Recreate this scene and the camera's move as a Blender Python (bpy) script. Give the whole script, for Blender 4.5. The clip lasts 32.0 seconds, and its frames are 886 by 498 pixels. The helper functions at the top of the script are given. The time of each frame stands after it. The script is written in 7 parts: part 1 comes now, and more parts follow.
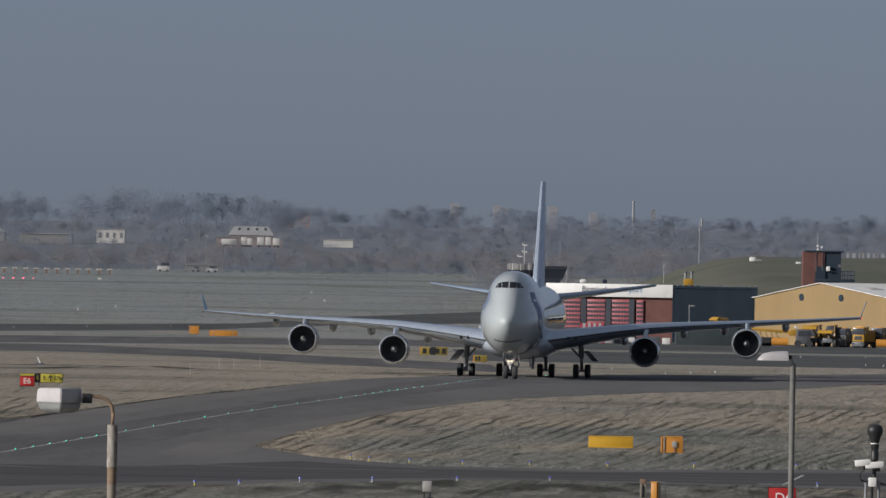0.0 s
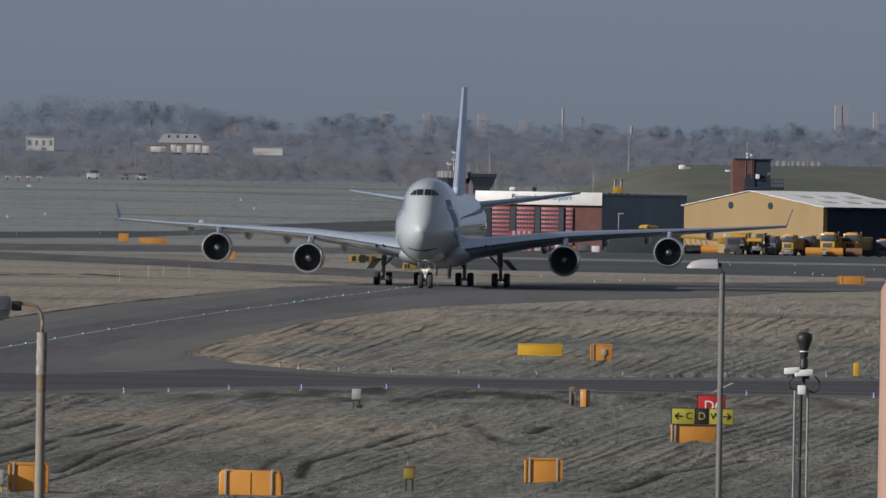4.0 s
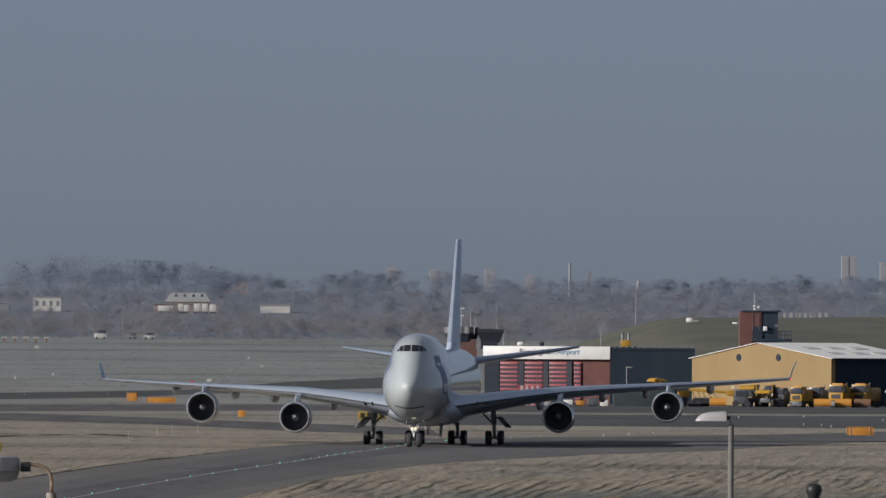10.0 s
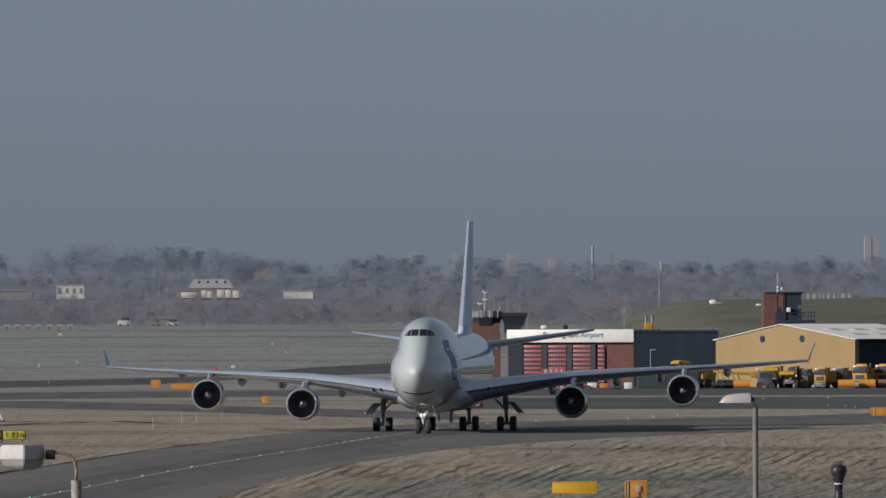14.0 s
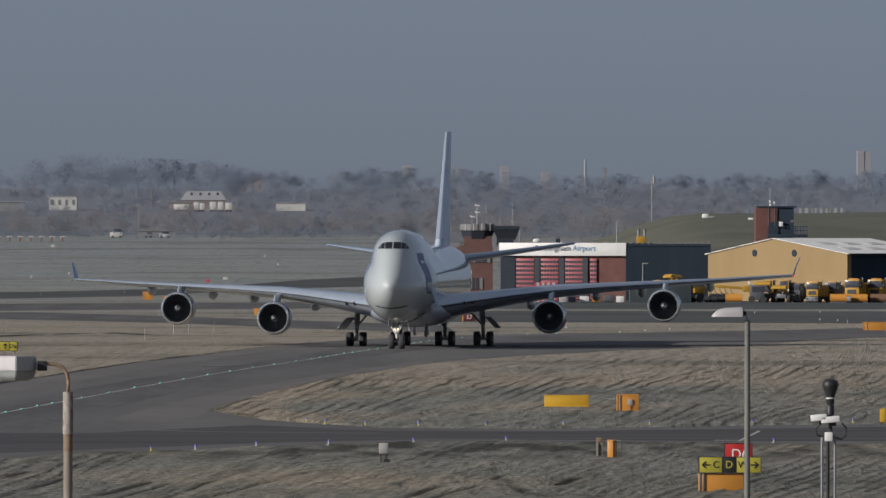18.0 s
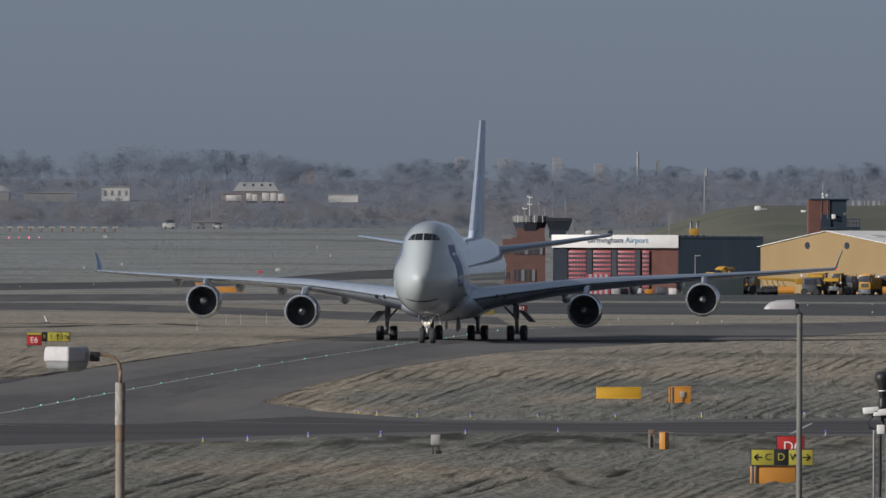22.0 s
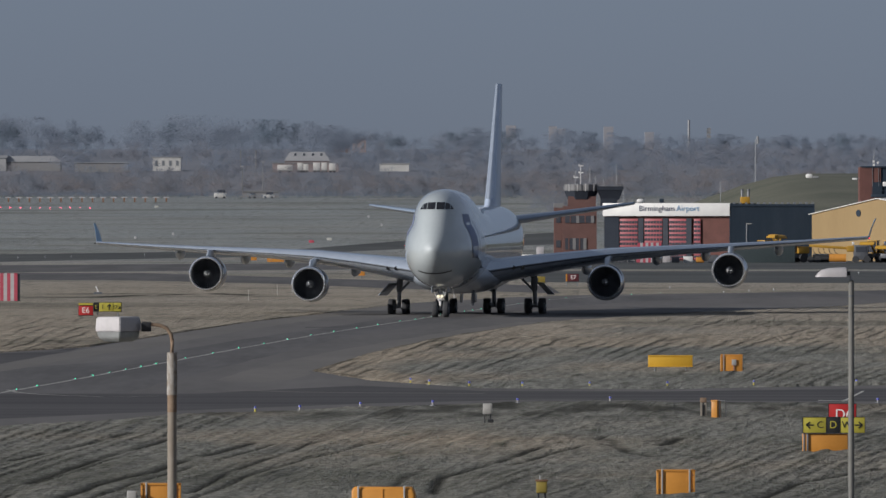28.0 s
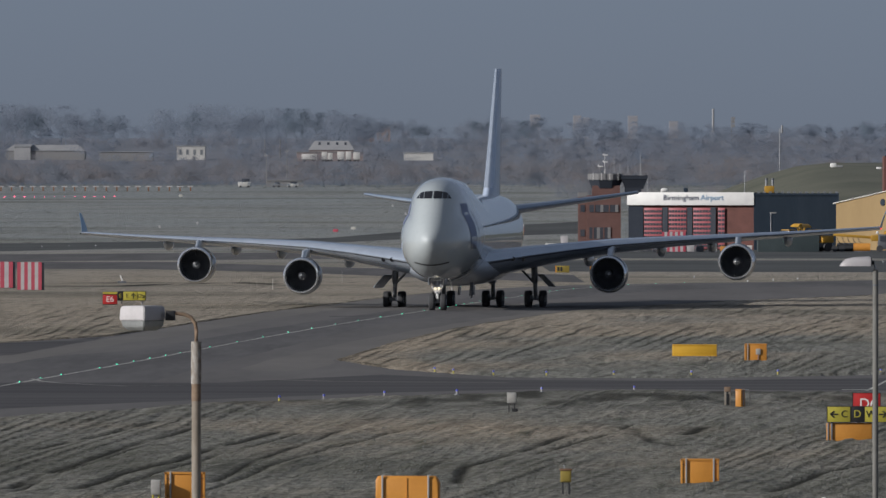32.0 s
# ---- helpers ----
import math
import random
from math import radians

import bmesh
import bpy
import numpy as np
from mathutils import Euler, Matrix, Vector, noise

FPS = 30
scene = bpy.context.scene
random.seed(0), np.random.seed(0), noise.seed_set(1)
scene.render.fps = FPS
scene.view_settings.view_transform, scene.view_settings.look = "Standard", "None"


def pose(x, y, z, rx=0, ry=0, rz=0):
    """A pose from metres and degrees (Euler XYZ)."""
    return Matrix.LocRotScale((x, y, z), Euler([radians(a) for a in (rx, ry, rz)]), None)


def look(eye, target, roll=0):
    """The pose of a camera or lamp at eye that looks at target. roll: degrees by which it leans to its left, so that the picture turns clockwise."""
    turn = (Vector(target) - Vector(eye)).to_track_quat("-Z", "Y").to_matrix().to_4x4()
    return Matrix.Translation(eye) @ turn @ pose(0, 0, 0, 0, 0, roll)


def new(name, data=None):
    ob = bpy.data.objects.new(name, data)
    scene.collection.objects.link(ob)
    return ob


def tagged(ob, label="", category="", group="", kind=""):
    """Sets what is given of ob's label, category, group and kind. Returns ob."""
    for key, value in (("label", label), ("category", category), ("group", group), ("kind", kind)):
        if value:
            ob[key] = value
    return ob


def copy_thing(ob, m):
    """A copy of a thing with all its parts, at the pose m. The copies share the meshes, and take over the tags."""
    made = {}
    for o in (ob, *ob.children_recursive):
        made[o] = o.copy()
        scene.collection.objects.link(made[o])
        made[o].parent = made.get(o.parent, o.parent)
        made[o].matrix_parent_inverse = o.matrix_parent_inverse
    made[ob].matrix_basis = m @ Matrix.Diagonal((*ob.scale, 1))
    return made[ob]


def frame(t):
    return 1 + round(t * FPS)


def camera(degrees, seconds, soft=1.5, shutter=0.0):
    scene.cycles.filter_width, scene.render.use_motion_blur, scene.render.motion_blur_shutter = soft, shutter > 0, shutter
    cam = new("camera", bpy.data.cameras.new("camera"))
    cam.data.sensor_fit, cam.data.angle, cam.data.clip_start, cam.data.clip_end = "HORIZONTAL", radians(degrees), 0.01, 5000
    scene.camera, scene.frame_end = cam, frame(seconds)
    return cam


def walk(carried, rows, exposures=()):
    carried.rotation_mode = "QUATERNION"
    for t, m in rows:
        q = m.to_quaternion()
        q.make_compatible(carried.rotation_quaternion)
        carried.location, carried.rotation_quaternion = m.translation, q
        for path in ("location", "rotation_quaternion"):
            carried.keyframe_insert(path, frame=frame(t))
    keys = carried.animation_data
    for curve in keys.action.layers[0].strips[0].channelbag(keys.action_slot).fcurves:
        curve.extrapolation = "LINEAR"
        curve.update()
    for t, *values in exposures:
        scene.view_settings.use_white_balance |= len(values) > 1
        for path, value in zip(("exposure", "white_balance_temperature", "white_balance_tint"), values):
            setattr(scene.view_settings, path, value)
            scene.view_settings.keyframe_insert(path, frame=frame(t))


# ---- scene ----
cam = camera(5.2, 32.0, soft=1.5)
EYE = (0, 0, 8.59)
# seconds, where the lens points 1000 m out (x, z), lean
AIM = [
    (0, 8.24, 12.18, 1.00),
    (0.5, 8.01, 12.95, 1.00),
    (1, 7.88, 12.79, 0.82),
    (1.5, 9.57, 11.19, 0.98),
    (2, 10.62, 3.21, 0.80),
    (2.5, 13.98, 0.60, 1.00),
    (3, 15.59, 2.40, 1.06),
    (3.5, 15.87, 2.64, 1.05),
    (5.5, 13.84, 5.07, 0.92),
    (6, 13.57, 6.32, 0.87),
    (6.5, 11.67, 7.25, 0.66),
    (7, 10.54, 4.01, 0.69),
    (7.5, 11.05, 2.64, 0.72),
    (8, 12.02, 2.99, 0.70),
    (8.5, 12.95, 6.56, 0.31),
    (9, 13.88, 9.09, 0.38),
    (9.5, 14.31, 11.46, 0.25),
    (10, 14.68, 18.81, 0.34),
    (10.5, 13.81, 17.75, 0.12),
    (11, 13.10, 17.37, 0.16),
    (11.5, 12.37, 17.98, 0.02),
    (12, 11.91, 18.19, -0.16),
    (12.5, 11.17, 19.00, -0.30),
    (13, 10.89, 18.71, -0.00),
    (13.5, 11.26, 17.60, -0.09),
    (14, 12.35, 17.19, -0.17),
    (14.5, 13.75, 20.02, -0.29),
    (16.5, 16.76, 17.07, -0.16),
    (17, 16.56, 14.42, -0.01),
    (17.5, 15.31, 10.98, 0.00),
    (18, 13.11, 8.26, 0.06),
    (18.5, 10.97, 8.07, -0.21),
    (19, 9.39, 5.47, 0.08),
    (19.5, 11.83, 2.18, 0.26),
    (20, 14.14, 3.57, 0.28),
    (20.5, 8.28, 5.38, 0.05),
    (21, 7.65, 4.83, 0.24),
    (21.5, 7.85, 5.12, 0.15),
    (22, 7.73, 7.39, 0.20),
    (22.5, 5.91, 6.11, -0.02),
    (23, 4.14, 5.34, 0.37),
    (23.5, 3.88, 4.69, 0.42),
    (24, 5.05, 4.58, 0.31),
    (24.5, 5.09, 3.71, 0.16),
    (25, 2.44, 2.69, 0.24),
    (25.5, -0.00, 2.78, 0.32),
    (27.5, 1.85, 4.31, 0.24),
    (28, 2.48, 4.20, -0.00),
    (28.5, 1.80, 1.84, -0.05),
    (29, 0.98, 2.78, -0.02),
    (29.5, 0.86, 3.18, 0.08),
    (30, 1.39, 2.57, -0.07),
    (30.5, 4.57, 1.98, 0.19),
    (31, 2.06, 3.25, 0.09),
    (31.5, 1.20, 3.80, 0.11),
    (32, 0.00, 3.08, 0.02),
]
walk(cam, [(t, look(EYE, (x, 1000, z), lean)) for t, x, z, lean in AIM], [(0, -0.14, 5900, 12), (7, -0.09, 5780, 12), (12, -0.12, 6000, 12), (24, -0.14, 5840, 12), (32, -0.18, 5780, 12)])

# ---- sky and sun ----
SUN_EL, SUN_AZ = 20.0, 243.0
world = bpy.data.worlds.new("sky")
scene.world = world
world.use_nodes = True
wn = world.node_tree
sky = wn.nodes.new("ShaderNodeTexSky")
sky.sky_type, sky.sun_disc = "NISHITA", False
sky.sun_elevation, sky.sun_rotation = radians(SUN_EL), radians(SUN_AZ)
sky.altitude, sky.air_density, sky.dust_density, sky.ozone_density = 0, 0.38, 1.2, 0.8
grey = wn.nodes.new("ShaderNodeHueSaturation")  # thin mist takes the blue out of the sky
grey.inputs["Saturation"].default_value, grey.inputs["Value"].default_value = 0.74, 0.95
wn.links.new(sky.outputs[0], grey.inputs["Color"])
mist = wn.nodes.new("ShaderNodeMix")  # and lays an even veil over it
mist.data_type = "RGBA"
mist.inputs["Factor"].default_value, mist.inputs["B"].default_value = 0.65, (2.32, 2.58, 2.96, 1)
wn.links.new(grey.outputs[0], mist.inputs["A"])
wn.links.new(mist.outputs["Result"], wn.nodes["Background"].inputs[0])
wn.nodes["Background"].inputs[1].default_value = 0.083
sun = new("sun", bpy.data.lights.new("sun", "SUN"))
sun.data.energy, sun.data.angle, sun.data.color = 4.6, radians(0.6), (1.0, 0.92, 0.80)
sun.matrix_world = look((0, 0, 200), Vector((0, 0, 200)) - 100 * Vector((
    math.sin(radians(SUN_AZ)) * math.cos(radians(SUN_EL)), math.cos(radians(SUN_AZ)) * math.cos(radians(SUN_EL)), math.sin(radians(SUN_EL)))))
scene.view_settings.exposure = 0.0


# ---- materials ----
def mat(name, a, b=None, rough=0.6, metal=0.0, scale=1.0, fine=None, bump=0.0, stretch=(1, 1, 1), turn=0.0, spread=0.25, coat=0.0, emit=0.0, vary=0.0):
    """Two-tone noise material: a and b mixed by a coarse and a fine noise at metre scale, with relief from the fine one."""
    m = bpy.data.materials.new(name)
    m.use_nodes = True
    n, l = m.node_tree.nodes, m.node_tree.links
    s = n["Principled BSDF"]
    s.inputs["Roughness"].default_value, s.inputs["Metallic"].default_value = rough, metal
    s.inputs["Coat Weight"].default_value = coat
    b = b or tuple(c * 0.8 for c in a)
    co = n.new("ShaderNodeTexCoord")
    mp = n.new("ShaderNodeMapping")
    mp.inputs["Scale"].default_value, mp.inputs["Rotation"].default_value = stretch, (0, 0, radians(turn))
    l.new(co.outputs["Object"], mp.inputs[0])
    n1, n2 = n.new("ShaderNodeTexNoise"), n.new("ShaderNodeTexNoise")
    n1.inputs["Scale"].default_value, n1.inputs["Detail"].default_value = scale, 5
    n2.inputs["Scale"].default_value, n2.inputs["Detail"].default_value = fine or scale * 9, 4
    l.new(mp.outputs[0], n1.inputs["Vector"])
    l.new(mp.outputs[0], n2.inputs["Vector"])
    add = n.new("ShaderNodeMath")
    add.operation = "MULTIPLY_ADD"
    l.new(n2.outputs[0], add.inputs[0])
    add.inputs[1].default_value = 0.45
    l.new(n1.outputs[0], add.inputs[2])
    r = n.new("ShaderNodeMapRange")
    r.inputs[1].default_value, r.inputs[2].default_value = 0.72 - spread, 0.72 + spread
    l.new(add.outputs[0], r.inputs[0])
    mix = n.new("ShaderNodeMix")
    mix.data_type = "RGBA"
    mix.inputs["A"].default_value, mix.inputs["B"].default_value = (*a, 1), (*b, 1)
    l.new(r.outputs[0], mix.inputs["Factor"])
    out = mix.outputs["Result"]
    if vary:
        oi, hv = n.new("ShaderNodeObjectInfo"), n.new("ShaderNodeHueSaturation")
        vr = n.new("ShaderNodeMapRange")
        vr.inputs[3].default_value, vr.inputs[4].default_value = 1 - vary, 1 + vary
        l.new(oi.outputs["Random"], vr.inputs[0])
        l.new(vr.outputs[0], hv.inputs["Value"])
        l.new(out, hv.inputs["Color"])
        out = hv.outputs[0]
    l.new(out, s.inputs["Base Color"])
    if bump:
        bp = n.new("ShaderNodeBump")
        bp.inputs["Strength"].default_value, bp.inputs["Distance"].default_value = 1.0, bump
        l.new(add.outputs[0], bp.inputs["Height"])
        l.new(bp.outputs[0], s.inputs["Normal"])
    if emit:
        l.new(out, s.inputs["Emission Color"])
        s.inputs["Emission Strength"].default_value = emit
    return m


def grass_mat():
    """Frosted, long-mown airfield turf: mowing swathes, straw patches, frost, dark streaks and specks, haze painted in
    far off.
    """
    m = bpy.data.materials.new("frosted_turf")
    m.use_nodes = True
    n, l = m.node_tree.nodes, m.node_tree.links
    s = n["Principled BSDF"]
    s.inputs["Roughness"].default_value = 0.95
    s.inputs["Specular IOR Level"].default_value = 0.15
    co = n.new("ShaderNodeTexCoord")

    def noise_at(scale, stretch, turn, detail=4, rough=0.55):
        mp = n.new("ShaderNodeMapping")
        mp.vector_type = "TEXTURE"
        mp.inputs["Scale"].default_value, mp.inputs["Rotation"].default_value = stretch, (0, 0, radians(turn))
        l.new(co.outputs["Object"], mp.inputs[0])
        t = n.new("ShaderNodeTexNoise")
        t.inputs["Scale"].default_value, t.inputs["Detail"].default_value, t.inputs["Roughness"].default_value = scale, detail, rough
        l.new(mp.outputs[0], t.inputs["Vector"])
        return t.outputs[0]

    def ramp(src, lo, hi):
        r = n.new("ShaderNodeMapRange")
        r.inputs[1].default_value, r.inputs[2].default_value = lo, hi
        l.new(src, r.inputs[0])
        return r.outputs[0]

    def mixed(f, a, b):
        x = n.new("ShaderNodeMix")
        x.data_type = "RGBA"
        l.new(f, x.inputs["Factor"])
        for k, v in (("A", a), ("B", b)):
            if isinstance(v, tuple):
                x.inputs[k].default_value = (*v, 1)
            else:
                l.new(v, x.inputs[k])
        return x.outputs["Result"]

    swathe = noise_at(0.9, (1, 14, 1), -4.0, 6, 0.66)
    patch = noise_at(0.035, (1, 2.2, 1), -6, 4)
    fine = noise_at(3.2, (1, 4.5, 1), -4.0, 6, 0.78)
    tuft = noise_at(5.0, (1, 7, 1), -4.0, 4, 0.7)
    frost = mixed(ramp(fine, 0.40, 0.60), (0.146, 0.139, 0.110), (0.316, 0.302, 0.258))
    straw = mixed(ramp(fine, 0.40, 0.60), (0.265, 0.208, 0.142), (0.490, 0.405, 0.292))
    dry = n.new("ShaderNodeAttribute")
    dry.attribute_name = "dry"
    pd = n.new("ShaderNodeMath")
    l.new(patch, pd.inputs[0])
    l.new(dry.outputs["Fac"], pd.inputs[1])
    base = mixed(ramp(pd.outputs[0], 0.45, 0.68), frost, straw)
    # pale blue-grey mixed into the far turf, standing for haze
    far_haze = n.new("ShaderNodeAttribute")
    far_haze.attribute_name = "far_haze"
    base = mixed(far_haze.outputs["Fac"], base, mixed(ramp(fine, 0.35, 0.65), (0.222, 0.236, 0.232), (0.352, 0.370, 0.362)))
    field = noise_at(0.022, (1.6, 1, 1), -4, 6, 0.6)
    dull = n.new("ShaderNodeMath")
    dull.operation = "MULTIPLY"
    l.new(ramp(field, 0.50, 0.66), dull.inputs[0])
    dull.inputs[1].default_value = 0.52
    base = mixed(dull.outputs[0], base, (0.090, 0.090, 0.066))
    # dark streaks, then dark specks, scattered by noise
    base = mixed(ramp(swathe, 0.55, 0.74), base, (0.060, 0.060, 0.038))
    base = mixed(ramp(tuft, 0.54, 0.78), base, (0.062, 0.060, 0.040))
    # dark of bared soil, and of shade painted behind the ridges
    soil_shade = n.new("ShaderNodeAttribute")
    soil_shade.attribute_name = "soil_shade"
    base = mixed(soil_shade.outputs["Fac"], base, (0.026, 0.024, 0.016))
    l.new(base, s.inputs["Base Color"])
    h = n.new("ShaderNodeMath")
    h.operation = "MULTIPLY_ADD"
    l.new(swathe, h.inputs[0])
    h.inputs[1].default_value = 3.0
    l.new(fine, h.inputs[2])
    bp = n.new("ShaderNodeBump")
    bp.inputs["Strength"].default_value, bp.inputs["Distance"].default_value = 0.9, 0.20
    l.new(h.outputs[0], bp.inputs["Height"])
    l.new(bp.outputs[0], s.inputs["Normal"])
    return m


TURF = grass_mat()
ASPHALT = mat("asphalt", (0.098, 0.093, 0.090), (0.134, 0.127, 0.122), 0.85, spread=0.14, scale=0.22, fine=1.6, stretch=(1, 0.07, 1), turn=5, bump=0.004)
SHOULDER = mat("worn_asphalt", (0.142, 0.133, 0.121), (0.184, 0.171, 0.155), 0.9, scale=0.12, fine=1.1, stretch=(1, 0.3, 1), turn=5, bump=0.004)
CROSSTAR = mat("crossing_asphalt", (0.062, 0.058, 0.058), (0.098, 0.092, 0.090), 0.85, scale=0.30, fine=1.4, stretch=(0.06, 1, 1), spread=0.14, bump=0.004)
OLDTAR = mat("old_tarmac", (0.116, 0.109, 0.103), (0.166, 0.156, 0.146), 0.9, scale=0.12, fine=1.0, stretch=(1, 0.1, 1), turn=5, bump=0.004)
APRON = mat("apron_tarmac", (0.062, 0.064, 0.062), (0.112, 0.113, 0.108), 0.9, scale=0.05, fine=0.6, stretch=(1, 0.4, 1), bump=0.004)
LINE = mat("line_paint", (0.55, 0.54, 0.47), (0.36, 0.35, 0.31), 0.7, scale=0.5, fine=5)
WHITE = mat("aircraft_white", (0.44, 0.472, 0.468), (0.39, 0.422, 0.422), 0.5, scale=0.25, fine=3, coat=1.0)
COWLBLUE = mat("cowl_navy", (0.030, 0.045, 0.105), (0.024, 0.036, 0.088), 0.4, scale=0.6, fine=5, coat=0.8)
GREYP = mat("aircraft_grey", (0.40, 0.44, 0.49), (0.34, 0.375, 0.42), 0.4, scale=0.3, fine=4, coat=0.7)
# grey tinted blue in its base colour for the sky it mirrors
WINGM = mat("wing_grey", (0.36, 0.43, 0.53), (0.29, 0.35, 0.44), 0.34, scale=0.3, fine=3, metal=0.2, coat=0.8)
LIPM = mat("satin_inlet_metal", (0.90, 0.91, 0.92), (0.82, 0.83, 0.84), 0.14, metal=0.84, scale=1, fine=8)
EDGEM = mat("wing_edge_metal", (0.64, 0.70, 0.78), (0.54, 0.60, 0.68), 0.25, metal=0.68, scale=1, fine=8)
GEARMD = mat("gear_grey_paint", (0.31, 0.32, 0.33), (0.22, 0.225, 0.235), 0.5, scale=3)
DARKCAB = mat("tinted_cabin", (0.034, 0.040, 0.052), (0.042, 0.048, 0.060), 0.95, scale=0.6)
BLUE = mat("livery_blue", (0.150, 0.185, 0.310), (0.125, 0.155, 0.270), 0.5, scale=0.4)
NAVY = mat("navy_lettering", (0.035, 0.045, 0.09), (0.03, 0.04, 0.08), 0.5)
WLBLUE = mat("winglet_blue", (0.13, 0.27, 0.43), (0.11, 0.23, 0.38), 0.35, scale=0.4)
FINBLUE = mat("fin_paint", (0.42, 0.48, 0.58), (0.36, 0.42, 0.52), 0.35, scale=0.2, coat=0.2)
DARK = mat("dark_recess", (0.012, 0.012, 0.014), (0.02, 0.02, 0.022), 0.6, scale=2)
FANM = mat("fan_titanium", (0.15, 0.158, 0.175), (0.10, 0.105, 0.118), 0.45, metal=0.3, scale=3)
GLASS = mat("cockpit_glass", (0.010, 0.011, 0.013), (0.018, 0.018, 0.02), 0.08, scale=1)
TYRE = mat("tyre_rubber", (0.040, 0.041, 0.044), (0.056, 0.056, 0.057), 0.85, scale=4)
STEEL = mat("gear_steel", (0.46, 0.47, 0.48), (0.30, 0.30, 0.31), 0.35, metal=0.4, scale=3)
GEARDK = mat("gear_dark_grey", (0.130, 0.136, 0.146), (0.085, 0.088, 0.096), 0.5, scale=3)
ORANGE = mat("sign_box_orange", (0.57, 0.255, 0.036), (0.49, 0.205, 0.028), 0.5, scale=1.5, fine=9, vary=0.06)
SIGNBK = mat("sign_back_yellow", (0.62, 0.36, 0.022), (0.55, 0.31, 0.018), 0.5, scale=1.5)
YELLOW = mat("sign_yellow", (0.46, 0.40, 0.05), (0.38, 0.33, 0.04), 0.45, scale=1.5)
BLACK = mat("sign_black", (0.014, 0.014, 0.014), (0.022, 0.022, 0.022), 0.5, scale=3)
RED = mat("sign_red", (0.46, 0.022, 0.020), (0.38, 0.018, 0.016), 0.5, scale=2)
CREAM = mat("cream_paint", (0.82, 0.80, 0.75), (0.72, 0.70, 0.66), 0.5, scale=1, fine=8)
GALV = mat("galvanised_steel", (0.30, 0.31, 0.32), (0.20, 0.205, 0.21), 0.5, metal=0.5, scale=6, fine=40)
DULLPOST = mat("dull_grey_post", (0.205, 0.200, 0.180), (0.120, 0.115, 0.100), 0.7, scale=3, fine=20, stretch=(1, 1, 0.4))
POST = mat("weathered_post_paint", (0.31, 0.275, 0.225), (0.19, 0.155, 0.115), 0.75, scale=2.2, fine=18, stretch=(1, 1, 0.35), bump=0.004)
TANRUST = mat("tan_flaking_paint", (0.265, 0.200, 0.135), (0.15, 0.085, 0.052), 0.85, scale=4, fine=24, bump=0.003)
FLAKE = mat("flaking_white_paint", (0.36, 0.335, 0.30), (0.17, 0.13, 0.09), 0.8, scale=3.5, fine=16, stretch=(1, 1, 0.5), spread=0.12, bump=0.004)
RUST = mat("rusted_steel", (0.135, 0.062, 0.030), (0.22, 0.13, 0.075), 0.85, scale=5, fine=30, bump=0.003)
LANTW = mat("aged_white_plastic", (0.50, 0.472, 0.464), (0.40, 0.376, 0.368), 0.5, scale=2, fine=14)
# yellow darkened for sign faces turned from the sun; also plain dull yellow boxes
DIMYEL = mat("dull_shaded_yellow", (0.27, 0.205, 0.035), (0.22, 0.165, 0.028), 0.6, scale=2)
# sign red with shade put into it, for a face turned away
SHADERED = mat("shaded_red_panel", (0.11, 0.016, 0.022), (0.085, 0.013, 0.018), 0.6, scale=2)
FADERED = mat("faded_red_panel", (0.46, 0.075, 0.105), (0.38, 0.06, 0.085), 0.6, scale=2)
LAMPW = mat("lamp_canopy", (0.40, 0.385, 0.35), (0.27, 0.26, 0.24), 0.5, scale=2, fine=14)
DIFF = mat("lamp_bowl", (0.30, 0.31, 0.30), (0.22, 0.225, 0.22), 0.25, scale=3)
# brick, dark cladding and far windows carry a little painted haze: lightened colours
BRICK = mat("red_brick", (0.172, 0.084, 0.070), (0.125, 0.063, 0.054), 0.9, scale=0.6, fine=5)
PALEBR = mat("orange_brick", (0.165, 0.096, 0.083), (0.132, 0.078, 0.068), 0.9, scale=0.6, fine=5)
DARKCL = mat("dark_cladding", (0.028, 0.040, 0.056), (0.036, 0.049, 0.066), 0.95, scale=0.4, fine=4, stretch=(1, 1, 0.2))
SANDCL = mat("sand_cladding", (0.300, 0.207, 0.090), (0.258, 0.174, 0.073), 0.65, scale=0.25, fine=3, stretch=(1, 1, 0.3))
ROOFW = mat("pale_roof_sheet", (0.55, 0.53, 0.49), (0.42, 0.41, 0.38), 0.6, scale=0.15, fine=2)
HANGROOF = mat("white_roof_sheet", (0.86, 0.83, 0.77), (0.76, 0.73, 0.68), 0.6, scale=0.2, fine=2)
ROLLUP = mat("red_door", (0.40, 0.105, 0.115), (0.33, 0.085, 0.092), 0.5, scale=0.8)
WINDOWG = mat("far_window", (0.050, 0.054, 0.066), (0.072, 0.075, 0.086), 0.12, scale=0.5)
PLANT = mat("plant_yellow", (0.47, 0.265, 0.025), (0.38, 0.205, 0.018), 0.5, scale=0.8, vary=0.1)

for m in (DARKCL, DARKCAB, BRICK, PALEBR, ASPHALT, SHOULDER, CROSSTAR, OLDTAR, APRON):
    m.node_tree.nodes["Principled BSDF"].inputs["Specular IOR Level"].default_value = 0.15


